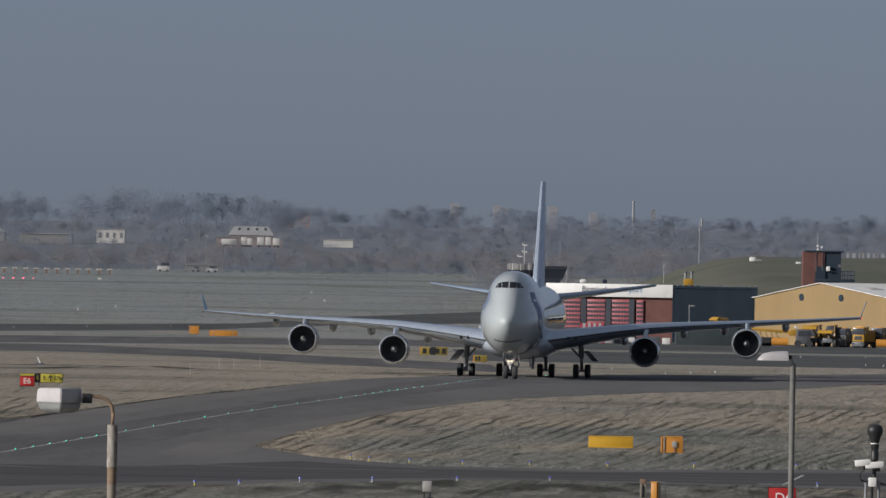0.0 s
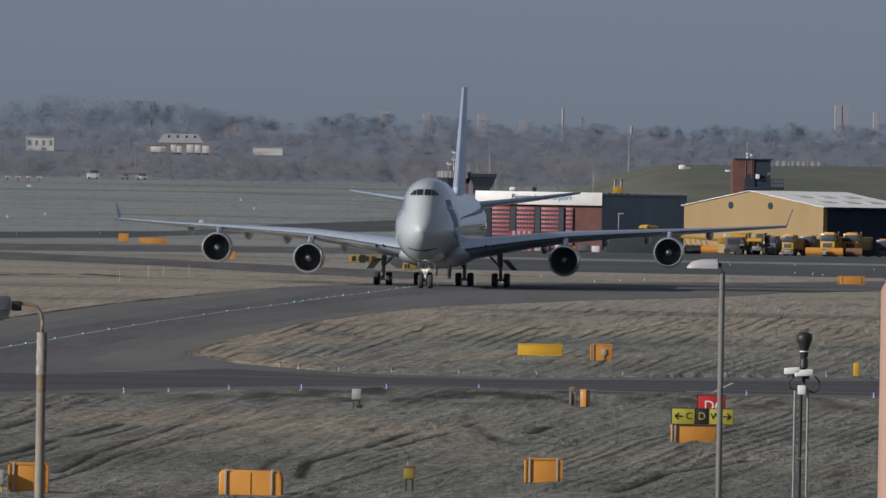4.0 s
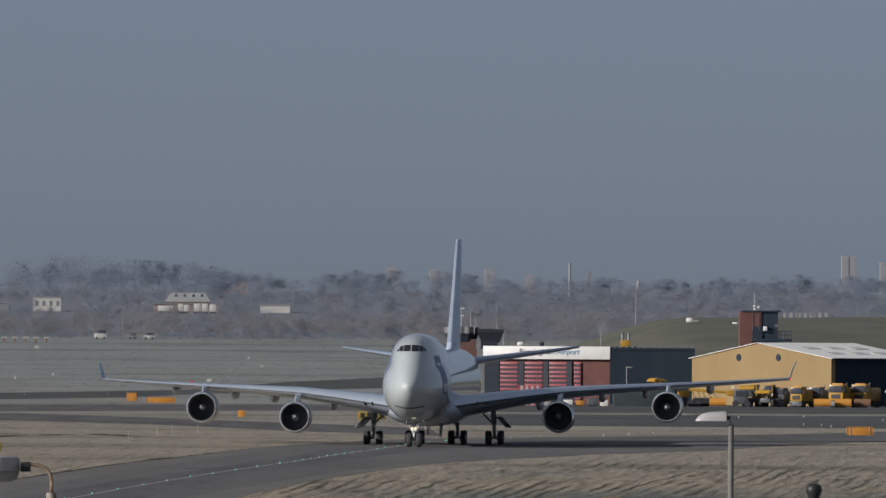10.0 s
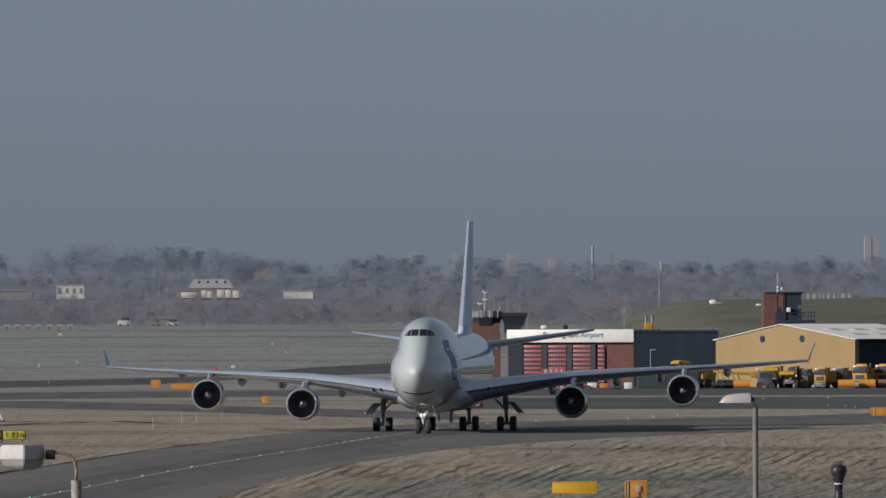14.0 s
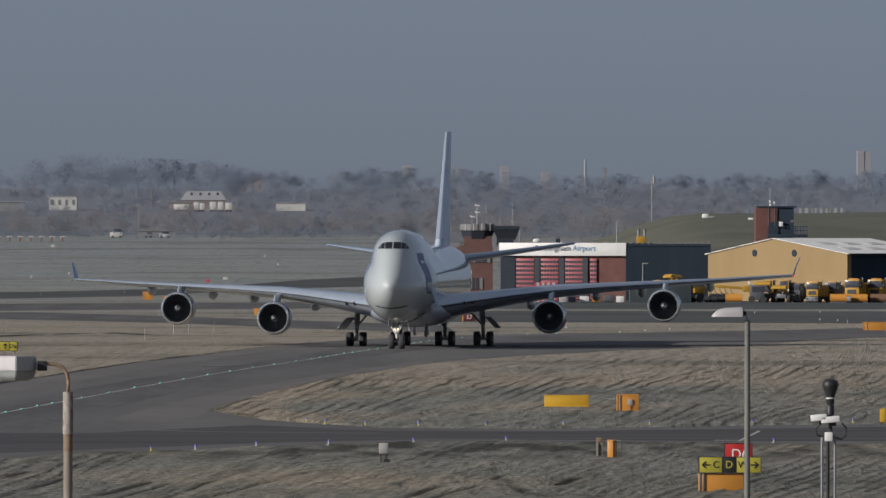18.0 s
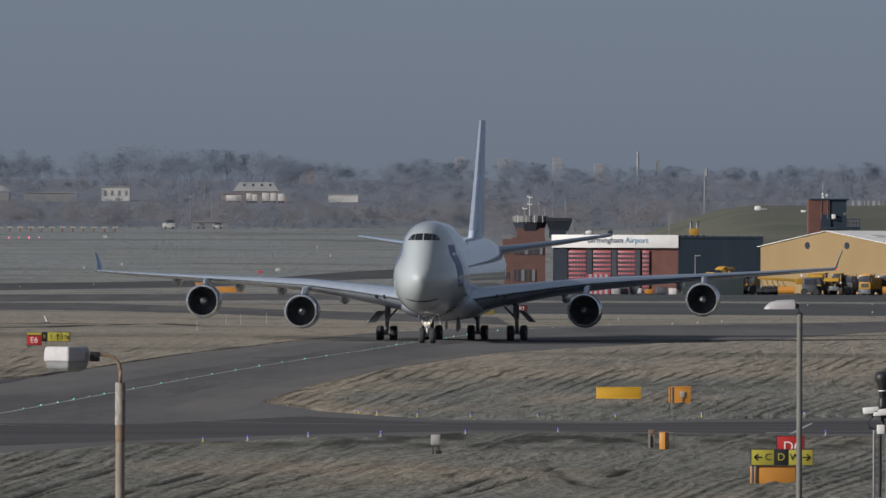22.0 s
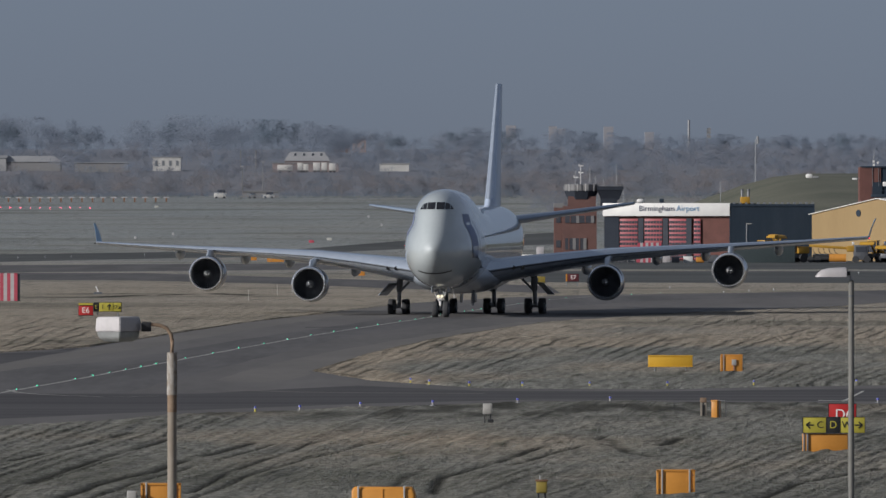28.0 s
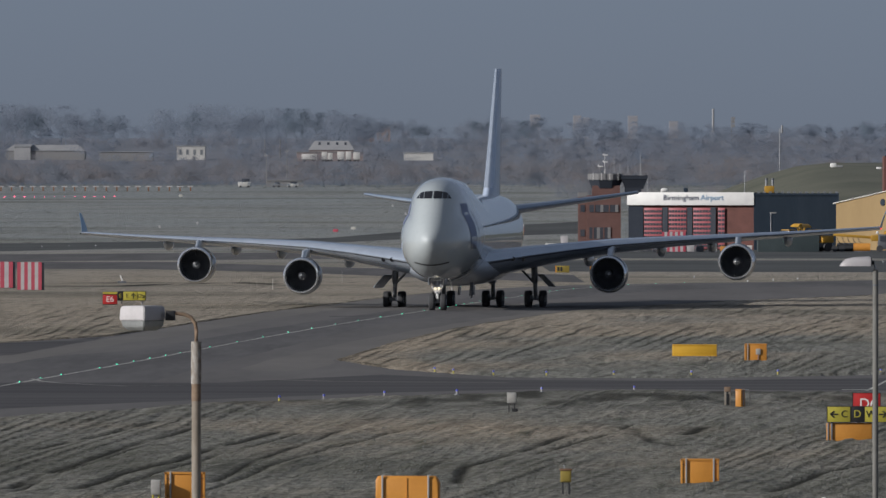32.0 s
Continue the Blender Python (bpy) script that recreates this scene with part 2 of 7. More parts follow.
def twig_mat(name, a, b):
    """Thin winter twigs, lit through as well as on their face."""
    m = bpy.data.materials.new(name)
    m.use_nodes = True
    n, l = m.node_tree.nodes, m.node_tree.links
    n.remove(n["Principled BSDF"])
    co, t, mix = n.new("ShaderNodeTexCoord"), n.new("ShaderNodeTexNoise"), n.new("ShaderNodeMix")
    t.inputs["Scale"].default_value, t.inputs["Detail"].default_value = 0.06, 5
    l.new(co.outputs["Object"], t.inputs["Vector"])
    mix.data_type = "RGBA"
    mix.inputs["A"].default_value, mix.inputs["B"].default_value = (*a, 1), (*b, 1)
    r = n.new("ShaderNodeMapRange")
    r.inputs[1].default_value, r.inputs[2].default_value = 0.38, 0.62
    l.new(t.outputs[0], r.inputs[0])
    l.new(r.outputs[0], mix.inputs["Factor"])
    d, tr, sh = n.new("ShaderNodeBsdfDiffuse"), n.new("ShaderNodeBsdfTranslucent"), n.new("ShaderNodeMixShader")
    for k in (d, tr):
        l.new(mix.outputs["Result"], k.inputs[0])
    l.new(d.outputs[0], sh.inputs[1])
    l.new(tr.outputs[0], sh.inputs[2])
    l.new(sh.outputs[0], n["Material Output"].inputs[0])
    return m


# haze is put into these twig colours: paler and bluer than bare bark
CRESTT = twig_mat("hazed_crest_twigs", (0.245, 0.285, 0.350), (0.265, 0.295, 0.350))
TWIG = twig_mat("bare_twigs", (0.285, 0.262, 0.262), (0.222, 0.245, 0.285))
HAZETWIG = twig_mat("hazed_twigs", (0.230, 0.268, 0.330), (0.262, 0.268, 0.300))
EVERG = twig_mat("hazed_evergreen", (0.170, 0.210, 0.258), (0.200, 0.238, 0.285))


def tuft_mat():
    """Blades of winter grass: straw, dull green and frosted, each tuft its own."""
    m = bpy.data.materials.new("grass_blades")
    m.use_nodes = True
    n, l = m.node_tree.nodes, m.node_tree.links
    n.remove(n["Principled BSDF"])
    g, r = n.new("ShaderNodeNewGeometry"), n.new("ShaderNodeValToRGB")
    l.new(g.outputs["Random Per Island"], r.inputs[0])
    stops = ((0.0, (0.150, 0.153, 0.120)), (0.3, (0.205, 0.204, 0.165)), (0.55, (0.245, 0.240, 0.195)), (0.8, (0.280, 0.285, 0.250)), (1.0, (0.330, 0.335, 0.310)))
    e = r.color_ramp.elements
    e[0].position, e[0].color = stops[0][0], (*stops[0][1], 1)
    e[1].position, e[1].color = stops[-1][0], (*stops[-1][1], 1)
    for q, c in stops[1:-1]:
        e.new(q).color = (*c, 1)
    d, tr, sh = n.new("ShaderNodeBsdfDiffuse"), n.new("ShaderNodeBsdfTranslucent"), n.new("ShaderNodeMixShader")
    sh.inputs[0].default_value = 0.35
    for k in (d, tr):
        l.new(r.outputs[0], k.inputs[0])
    l.new(d.outputs[0], sh.inputs[1])
    l.new(tr.outputs[0], sh.inputs[2])
    l.new(sh.outputs[0], n["Material Output"].inputs[0])
    return m


BLADES = tuft_mat()
# floor colour made blue-grey to stand for haze
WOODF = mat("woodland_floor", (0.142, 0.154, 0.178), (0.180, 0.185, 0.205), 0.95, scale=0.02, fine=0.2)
RENDER = mat("pale_render", (0.33, 0.325, 0.32), (0.26, 0.26, 0.262), 0.8, scale=0.2)
TOWERP = mat("grey_render", (0.215, 0.21, 0.205), (0.185, 0.185, 0.185), 0.9, scale=0.1)
BLOCKW = mat("pale_concrete", (0.285, 0.280, 0.292), (0.255, 0.252, 0.264), 0.9, scale=0.1)
GLOWG = mat("green_light", (0.08, 0.9, 0.45), (0.08, 0.9, 0.45), 0.3, emit=1.2)
GLOWB = mat("blue_light", (0.06, 0.07, 0.40), (0.06, 0.07, 0.40), 0.3, emit=0.12)
GLOWR = mat("red_light", (1.0, 0.05, 0.12), (1.0, 0.05, 0.12), 0.3, emit=7.0)
TIPRED = mat("wingtip_red", (0.9, 0.04, 0.05), (0.9, 0.04, 0.05), 0.3, emit=1.6)
TAXIL = mat("taxi_light_glow", (1.0, 0.86, 0.58), (1.0, 0.86, 0.58), 0.3, emit=0.8)
GLOWW = mat("white_light", (0.7, 0.72, 0.68), (0.7, 0.72, 0.68), 0.3, emit=0.05)
GREENGREY = mat("grey_green_paint", (0.056, 0.074, 0.076), (0.046, 0.062, 0.064), 0.7, scale=0.6, fine=6)
PALEPINK = mat("weathered_pale_brick", (0.27, 0.215, 0.205), (0.22, 0.185, 0.18), 0.9, scale=0.3)
PINK = mat("faded_orange_plastic", (0.42, 0.26, 0.19), (0.36, 0.22, 0.16), 0.5, scale=2)


# ---- mesh helpers ----
def finish(bm, name, material, angle=40, smooth=True):
    if smooth:
        lim = radians(angle)
        for f in bm.faces:
            f.smooth = True
        for e in bm.edges:
            e.smooth = len(e.link_faces) == 2 and e.calc_face_angle(0) < lim
    me = bpy.data.meshes.new(name)
    bm.to_mesh(me)
    bm.free()
    me.materials.append(material)
    return me


def part(name, bm, material, parent, label="", at=None, angle=40):
    ob = new(name, finish(bm, name, material, angle))
    ob.parent = parent
    if at is not None:
        ob.location = at
    if label:
        ob["label"] = label
    return ob


def thing(name, at, label, category, group="", rz=0.0, kind=""):
    ob = new(name)
    ob.matrix_basis = pose(*at, 0, 0, rz)
    return tagged(ob, label, category, group, kind)


def solid(name, bm, material, label, category, group="", kind="", at=(0, 0, 0), rz=0.0, angle=40):
    ob = new(name, finish(bm, name, material, angle))
    ob.matrix_basis = pose(*at, 0, 0, rz)
    return tagged(ob, label, category, group, kind)


def box(bm, cx, cy, cz, sx, sy, sz, bev=0.0, m=None):
    made = bmesh.ops.create_cube(bm, size=1.0, matrix=(m or Matrix()) @ Matrix.Translation((cx, cy, cz)) @ Matrix.Diagonal((sx, sy, sz, 1)))
    if bev:
        es = list({e for v in made["verts"] for e in v.link_edges})
        bmesh.ops.bevel(bm, geom=es, offset=bev, segments=2, profile=0.5, affect="EDGES")
    return bm


def boxm(cx, cy, cz, sx, sy, sz, bev=0.0):
    return box(bmesh.new(), cx, cy, cz, sx, sy, sz, bev)


def tube(bm, p0, p1, r0, r1=None, n=12):
    p0, p1 = Vector(p0), Vector(p1)
    d = p1 - p0
    m = Matrix.Translation((p0 + p1) / 2) @ d.to_track_quat("Z", "Y").to_matrix().to_4x4()
    bmesh.ops.create_cone(bm, cap_ends=True, segments=n, radius1=r0, radius2=r0 if r1 is None else r1, depth=d.length, matrix=m)
    return bm


def loft(bm, rings, cap=True, closed=True):
    """Skins a row of rings with the same number of points."""
    vs = [[bm.verts.new(p) for p in ring] for ring in rings]
    k = len(rings[0])
    for a, b in zip(vs, vs[1:]):
        for i in range(k if closed else k - 1):
            j = (i + 1) % k
            bm.faces.new((a[i], a[j], b[j], b[i]))
    if cap and closed:
        bm.faces.new(vs[0][::-1])
        bm.faces.new(vs[-1])
    bmesh.ops.recalc_face_normals(bm, faces=bm.faces)
    return bm


def lathe(bm, profile, n=32, centre=(0, 0, 0), cap=False):
    """Turns (radius, y) pairs about the y axis."""
    cx, cy, cz = centre
    return loft(bm, [[(cx + r * math.cos(2 * math.pi * i / n), cy + y, cz + r * math.sin(2 * math.pi * i / n)) for i in range(n)] for r, y in profile], cap)


def pipe(bm, pts, r, n=10):
    """A bent round tube through points."""
    pts = [Vector(p) for p in pts]
    rings = []
    for i, p in enumerate(pts):
        d = (pts[min(i + 1, len(pts) - 1)] - pts[max(i - 1, 0)]).normalized()
        q = d.to_track_quat("Z", "Y")
        rings.append([p + q @ Vector((r * math.cos(2 * math.pi * k / n), r * math.sin(2 * math.pi * k / n), 0)) for k in range(n)])
    return loft(bm, rings)


def sheet(bm, pts, z=0.0):
    f = bm.faces.new([bm.verts.new((x, y, z)) for x, y in pts])
    if f.calc_area() and f.normal.z < 0:
        f.normal_flip()
    bm.normal_update()
    for f in bm.faces:
        if f.normal.z < 0:
            f.normal_flip()
    return bm


def words(text, size, material, parent, at, rot=(90, 0, 0), label="", depth=0.01):
    cu = bpy.data.curves.new("lettering", "FONT")
    cu.body, cu.size, cu.align_x, cu.align_y, cu.extrude = text, size, "CENTER", "CENTER", depth
    ob = bpy.data.objects.new("lettering", cu)
    scene.collection.objects.link(ob)
    me = bpy.data.meshes.new_from_object(ob)
    bpy.data.objects.remove(ob)
    me.materials.clear()
    me.materials.append(material)
    ob = new("lettering", me)
    ob.parent = parent
    ob.matrix_basis = pose(*at, *rot)
    if label:
        ob["label"] = label
    return ob


# ---- ground ----
def rise(y):
    """Height of the land at distance y: a level airfield, then a slope up to wooded hills."""
    return float(np.interp(y, (-600, 1650, 2600, 3000, 3500, 4200, 4900), (0, 0, 10.5, 19.5, 27.5, 33, 35)))


PAVING = [(-70, 352), (-17, 374), (-10.2, 398), (-2, 416), (5.4, 428.5), (19, 421), (80, 423), (80, 474), (28.8, 470), (21, 466), (11, 456.5), (3, 459),
          (-2.3, 479.5), (-5.6, 507.4), (-4.4, 531), (-2.8, 568), (0.6, 620), (4.5, 670), (9, 719), (16, 758), (23, 792), (36, 836), (45, 890), (60, 945), (130, 1090),
          (130, 1180), (64, 1045), (46, 990), (30, 962), (18, 945), (9, 920), (0, 868), (-5.8, 805), (-8.2, 771), (-12.7, 719), (-17, 646), (-20.1, 594), (-25.6, 565), (-70, 640)]


def swathe_at(X, Y):
    """Metres across the mowing swathes, fanned from one point so that they slope alike in the camera's view."""
    return 400 * (X + 23.6) / np.maximum(Y, 100)


RUTS = [
    (0.17, [(-1.0, 284.7), (-0.7, 297.8), (-0.3, 310.3), (0.1, 318.3)]),
    (0.2, [(0.4, 287.4), (0.6, 297.8), (0.8, 308.3), (1.8, 318.2), (3.2, 334.0), (5.1, 354.7)]),
    (0.32, [(7.0, 358.1), (7.0, 349.6), (7.3, 340.0), (8.1, 333.9), (9.0, 336.1), (9.8, 333.8)]),
    (0.34, [(8.6, 349.6), (9.2, 354.6), (9.6, 360.6)]),
    (0.12, [(-12.3, 282.2), (-11.8, 302.3), (-10.5, 329.1), (-8.4, 344.3)]),
    (0.12, [(-9.9, 282.1), (-8.8, 302.2), (-7.6, 318.4), (-5.2, 352.4)]),
    (0.10, [(-6.9, 282.1), (-5.3, 311.7), (-3.7, 331.1), (-1.5, 354.8)]),
    (2.2, [(-38, 944), (-32.6, 955), (-28.8, 956), (-23.7, 952), (-19.5, 956), (-16.7, 944)]),
    (1.8, [(-37, 908), (-34.4, 913), (-29.9, 921), (-27.7, 938), (-23, 944)]),
    (0.20, [(-12.6, 284.6), (-12.2, 298.3), (-11.6, 314.8), (-10.5, 337.7), (-9.1, 360.7)]),
    (0.24, [(-10.7, 284.6), (-9.9, 300.1), (-8.7, 314.8), (-7.5, 333.9), (-6.1, 353.8)]),
    (0.22, [(-14.4, 323.1), (-13.3, 334.0), (-12.1, 349.7), (-10.9, 369.7)]),
    (0.15, [(-7.0, 291.2), (-6.1, 312.7), (-4.8, 337.6), (-3.5, 358.0)]),
    (0.14, [(3.0, 322.8), (4.6, 337.5), (6.0, 351.9), (7.0, 364.0)]),
    (0.22, [(9.4, 281.8), (11.8, 301.8), (15.0, 318.0)]),
]


def inside(px, py, poly):
    r = np.zeros(px.shape, bool)
    for (x0, y0), (x1, y1) in zip(poly, poly[1:] + poly[:1]):
        if y0 != y1:
            r ^= ((y0 > py) != (y1 > py)) & (px < (x1 - x0) * (py - y0) / (y1 - y0) + x0)
    return r


LATTICE = np.random.default_rng(11).random((256, 256))


def soft_noise(x, y):
    i, j = np.floor(x).astype(int), np.floor(y).astype(int)
    fx, fy = x - i, y - j
    fx, fy = fx * fx * (3 - 2 * fx), fy * fy * (3 - 2 * fy)
    g = lambda a, b: LATTICE[a % 256, b % 256]
    return (g(i, j) * (1 - fx) + g(i + 1, j) * fx) * (1 - fy) + (g(i, j + 1) * (1 - fx) + g(i + 1, j + 1) * fx) * fy


def ruts_at(X, Y, spread=1.0):
    """How far the wheel ruts darken the turf: bared soil, with the shade of their walls painted in."""
    soil_shade = np.zeros(X.shape)
    wob = 0.3 * (soft_noise(X / 3 + 7, Y / 7) - 0.5)
    for w, pts in RUTS:
        for (x0, y0), (x1, y1) in zip(pts, pts[1:]):
            k = np.clip(((X - x0) * (x1 - x0) + (Y - y0) * (y1 - y0)) / ((x1 - x0) ** 2 + (y1 - y0) ** 2), 0, 1)
            d = np.abs(X + wob - x0 - k * (x1 - x0)) + np.abs(Y - y0 - k * (y1 - y0)) * 0.25
            soil_shade = np.maximum(soil_shade, np.clip(1.3 - d / (w * spread), 0, 1))
    return soil_shade if spread > 1 else soil_shade * np.clip(soft_noise(X / 0.8, Y / 9) * 2.2 + soft_noise(X / 0.5 + 17, Y / 4) - 0.4, 0, 1)


def ridges(X, Y):
    """Long low ridges left by the mower, broken up along their length: how far across a ridge, and how strong it is there."""
    a = swathe_at(X, Y)
    p = (a + 0.7 * soft_noise(X / 9 + 40, Y / 60) + 0.28 * soft_noise(X / 1.6 + 3, Y / 14)) / 0.72
    gate = np.clip(soft_noise(a / 1.1 + 11, Y / 26 + 5) * 1.5 + soft_noise(X / 6 + 21, Y / 50 + 15) * 1.5 - 1.2, 0, 1) * np.interp(Y, (200, 225, 700, 900), (0.4, 1, 1, 0))
    return p - np.floor(p), gate


def furrows(X, Y):
    """Dark ground: bare soil in wheel ruts and thin furrows between the swathes, the worn verge of the taxiway, lines
    along the paving, and shade painted on the ridges' lee side.
    """
    a = swathe_at(X, Y)
    bend = soft_noise(X / 9 + 40, Y / 60)
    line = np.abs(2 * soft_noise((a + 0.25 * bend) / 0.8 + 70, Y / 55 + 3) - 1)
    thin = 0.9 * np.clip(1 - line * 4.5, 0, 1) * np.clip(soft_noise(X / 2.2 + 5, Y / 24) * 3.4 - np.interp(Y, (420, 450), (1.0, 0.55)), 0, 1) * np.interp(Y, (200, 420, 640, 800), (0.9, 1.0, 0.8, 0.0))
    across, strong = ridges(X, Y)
    # darkens each ridge's lee side, painting in the shade it would throw
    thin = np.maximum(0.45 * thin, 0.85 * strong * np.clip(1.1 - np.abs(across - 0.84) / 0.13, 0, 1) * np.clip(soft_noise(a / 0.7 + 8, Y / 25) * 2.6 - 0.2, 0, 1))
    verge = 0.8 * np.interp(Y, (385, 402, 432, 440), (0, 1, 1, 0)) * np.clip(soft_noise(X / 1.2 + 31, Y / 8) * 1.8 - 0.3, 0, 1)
    # dark line along the edge of the paving
    near, far = (565, 594, 646, 719, 771, 805, 868), (-25.6, -20.1, -17, -12.7, -8.2, -5.8, 0)
    d = np.interp(Y, near, far) - X
    edge = np.where((Y > 565) & (Y < 868), np.clip(1 - np.abs(d - 0.15) / 0.3, 0, 1), 0)
    near, far = (479.5, 507.4, 531, 568, 620, 670, 719, 758, 792, 836), (-2.3, -5.6, -4.4, -2.8, 0.6, 4.5, 9, 16, 23, 36)
    d = X - np.interp(Y, near, far)
    edge = np.maximum(edge, np.where((Y > 484) & (Y < 836), np.clip(1 - np.abs(d - 0.15) / 0.3, 0, 1), 0)) * np.clip(soft_noise(X / 0.6 + 2, Y / 12) * 2.2, 0, 0.9)
    return np.maximum(np.maximum(np.maximum(ruts_at(X, Y), thin), verge), edge)


def land(X, Y):
    """Height of the uneven turf, levelled beside the ruts."""
    a = swathe_at(X, Y)
    bend = 0.8 * soft_noise(X / 9 + 40, Y / 60)
    h = 0.10 * (soft_noise((a + bend) / 1.3, Y / 34) - 0.3) + 0.07 * (soft_noise(a / 0.55 + 50, Y / 16 + 7) - 0.4) + 0.04 * soft_noise(X / 0.35 + 9, Y / 2.1)
    h += 0.06 * (soft_noise(X / 6, Y / 30) - 0.5)
    across, strong = ridges(X, Y)
    h = 0.8 * h + 0.06 * strong * np.where(across < 0.74, across / 0.74, (1 - across) / 0.26)
    h = h * (1 - 0.85 * ruts_at(X, Y, 5.0)) - 0.07 * ruts_at(X, Y)
    h = h * np.clip((1000 - Y) / 400, 0, 1) * np.clip((Y - 200) / 20, 0, 1) + 0.03 * np.clip((950 - Y) / 200, 0, 1)
    return np.where(inside(X, Y, PAVING), -0.04, h)


def build_ground():
    """One sheet to the horizon, with rough uneven turf close by and bare ruts in it."""
    xs = np.concatenate([[-2600, -800, -300, -150, -80, -55, -40], np.arange(-33, 47, 0.13), [52, 60, 75, 100, 150, 300, 800, 2600]])
    ys = np.concatenate([[-600, 0, 100, 180], np.arange(215, 470, 0.8), np.arange(470, 800, 2.0), np.arange(800, 1150, 5.0), [1200, 1300, 1400, 1500, 1600, 1650], np.arange(1700, 4901, 80)])
    X, Y = np.meshgrid(xs, ys)
    dry = np.interp(Y, (200, 360, 425, 440, 560, 640, 900, 1200, 2600), (0.0, -0.04, -0.03, 0.06, 0.16, 0.34, 0.36, 0.17, -0.02)) + 0.12 * (soft_noise(X / 7 + 3, Y / 40) - 0.5)
    # straw along the paving's edge, frost further in
    near, far = (479.5, 507.4, 531, 568, 620, 670, 719, 758, 792, 836), (-2.3, -5.6, -4.4, -2.8, 0.6, 4.5, 9, 16, 23, 36)
    d = X - np.interp(Y, near, far) + 2.0 * (soft_noise(X / 2 + 60, Y / 20) - 0.5)
    isle = (Y > 450) & (Y < 850) & (d > -2)
    dry = dry + np.where(isle, np.interp(d, (0, 1.2, 4, 9), (0.22, 0.14, -0.08, -0.16)), 0)
    soil_shade = furrows(X, Y)
    Z = np.interp(Y, (-600, 1650, 2600, 3000, 3500, 4200, 4900), (0, 0, 10.5, 19.5, 27.5, 33, 35)) + np.where(Y < 1150, land(X, Y), 0)
    n, m = X.shape
    idx = np.arange(n * m).reshape(n, m)
    faces = np.stack([idx[:-1, :-1], idx[:-1, 1:], idx[1:, 1:], idx[1:, :-1]], -1).reshape(-1, 4)
    me = bpy.data.meshes.new("ground")
    me.vertices.add(n * m)
    me.vertices.foreach_set("co", np.stack([X, Y, Z], -1).ravel().astype(np.float32))
    me.loops.add(faces.size)
    me.loops.foreach_set("vertex_index", faces.ravel().astype(np.int32))
    me.polygons.add(len(faces))
    me.polygons.foreach_set("loop_start", np.arange(0, faces.size, 4, dtype=np.int32))
    me.update(calc_edges=True)
    me.attributes.new("soil_shade", "FLOAT", "POINT").data.foreach_set("value", soil_shade.ravel().astype(np.float32))
    # painted haze, stronger with distance
    far_haze = np.interp(Y, (200, 480, 620, 1000, 1300, 2000, 4900), (0.0, 0.08, 0.20, 0.30, 0.56, 0.85, 0.85)) * (0.75 + 0.5 * soft_noise(X / 30, Y / 90))
    me.attributes.new("far_haze", "FLOAT", "POINT").data.foreach_set("value", np.clip(far_haze, 0, 1).ravel().astype(np.float32))
    me.attributes.new("dry", "FLOAT", "POINT").data.foreach_set("value", dry.ravel().astype(np.float32))
    me.polygons.foreach_set("use_smooth", np.ones(len(faces), bool))
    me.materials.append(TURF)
    tagged(new("ground", me), "frosted pale green airfield grass with straw patches, painted hazy far off", "ground", kind="structure")
    bm = bmesh.new()
    loft(bm, [[(x, y, rise(y) + 0.06) for x in (-700, -200, 0, 200, 700)] for y in (2590, 2600, 2700, 2800, 2900, 3000, 3100, 3200, 3300, 3400, 3500, 3700, 3900, 4200, 4600)], cap=False, closed=False)
    for f in bm.faces:
        if f.normal.z < 0:
            f.normal_flip()
    solid("woodland_floor", bm, WOODF, "leaf-strewn floor of the far woods, paled blue-grey as by haze", "ground", kind="structure")


build_ground()


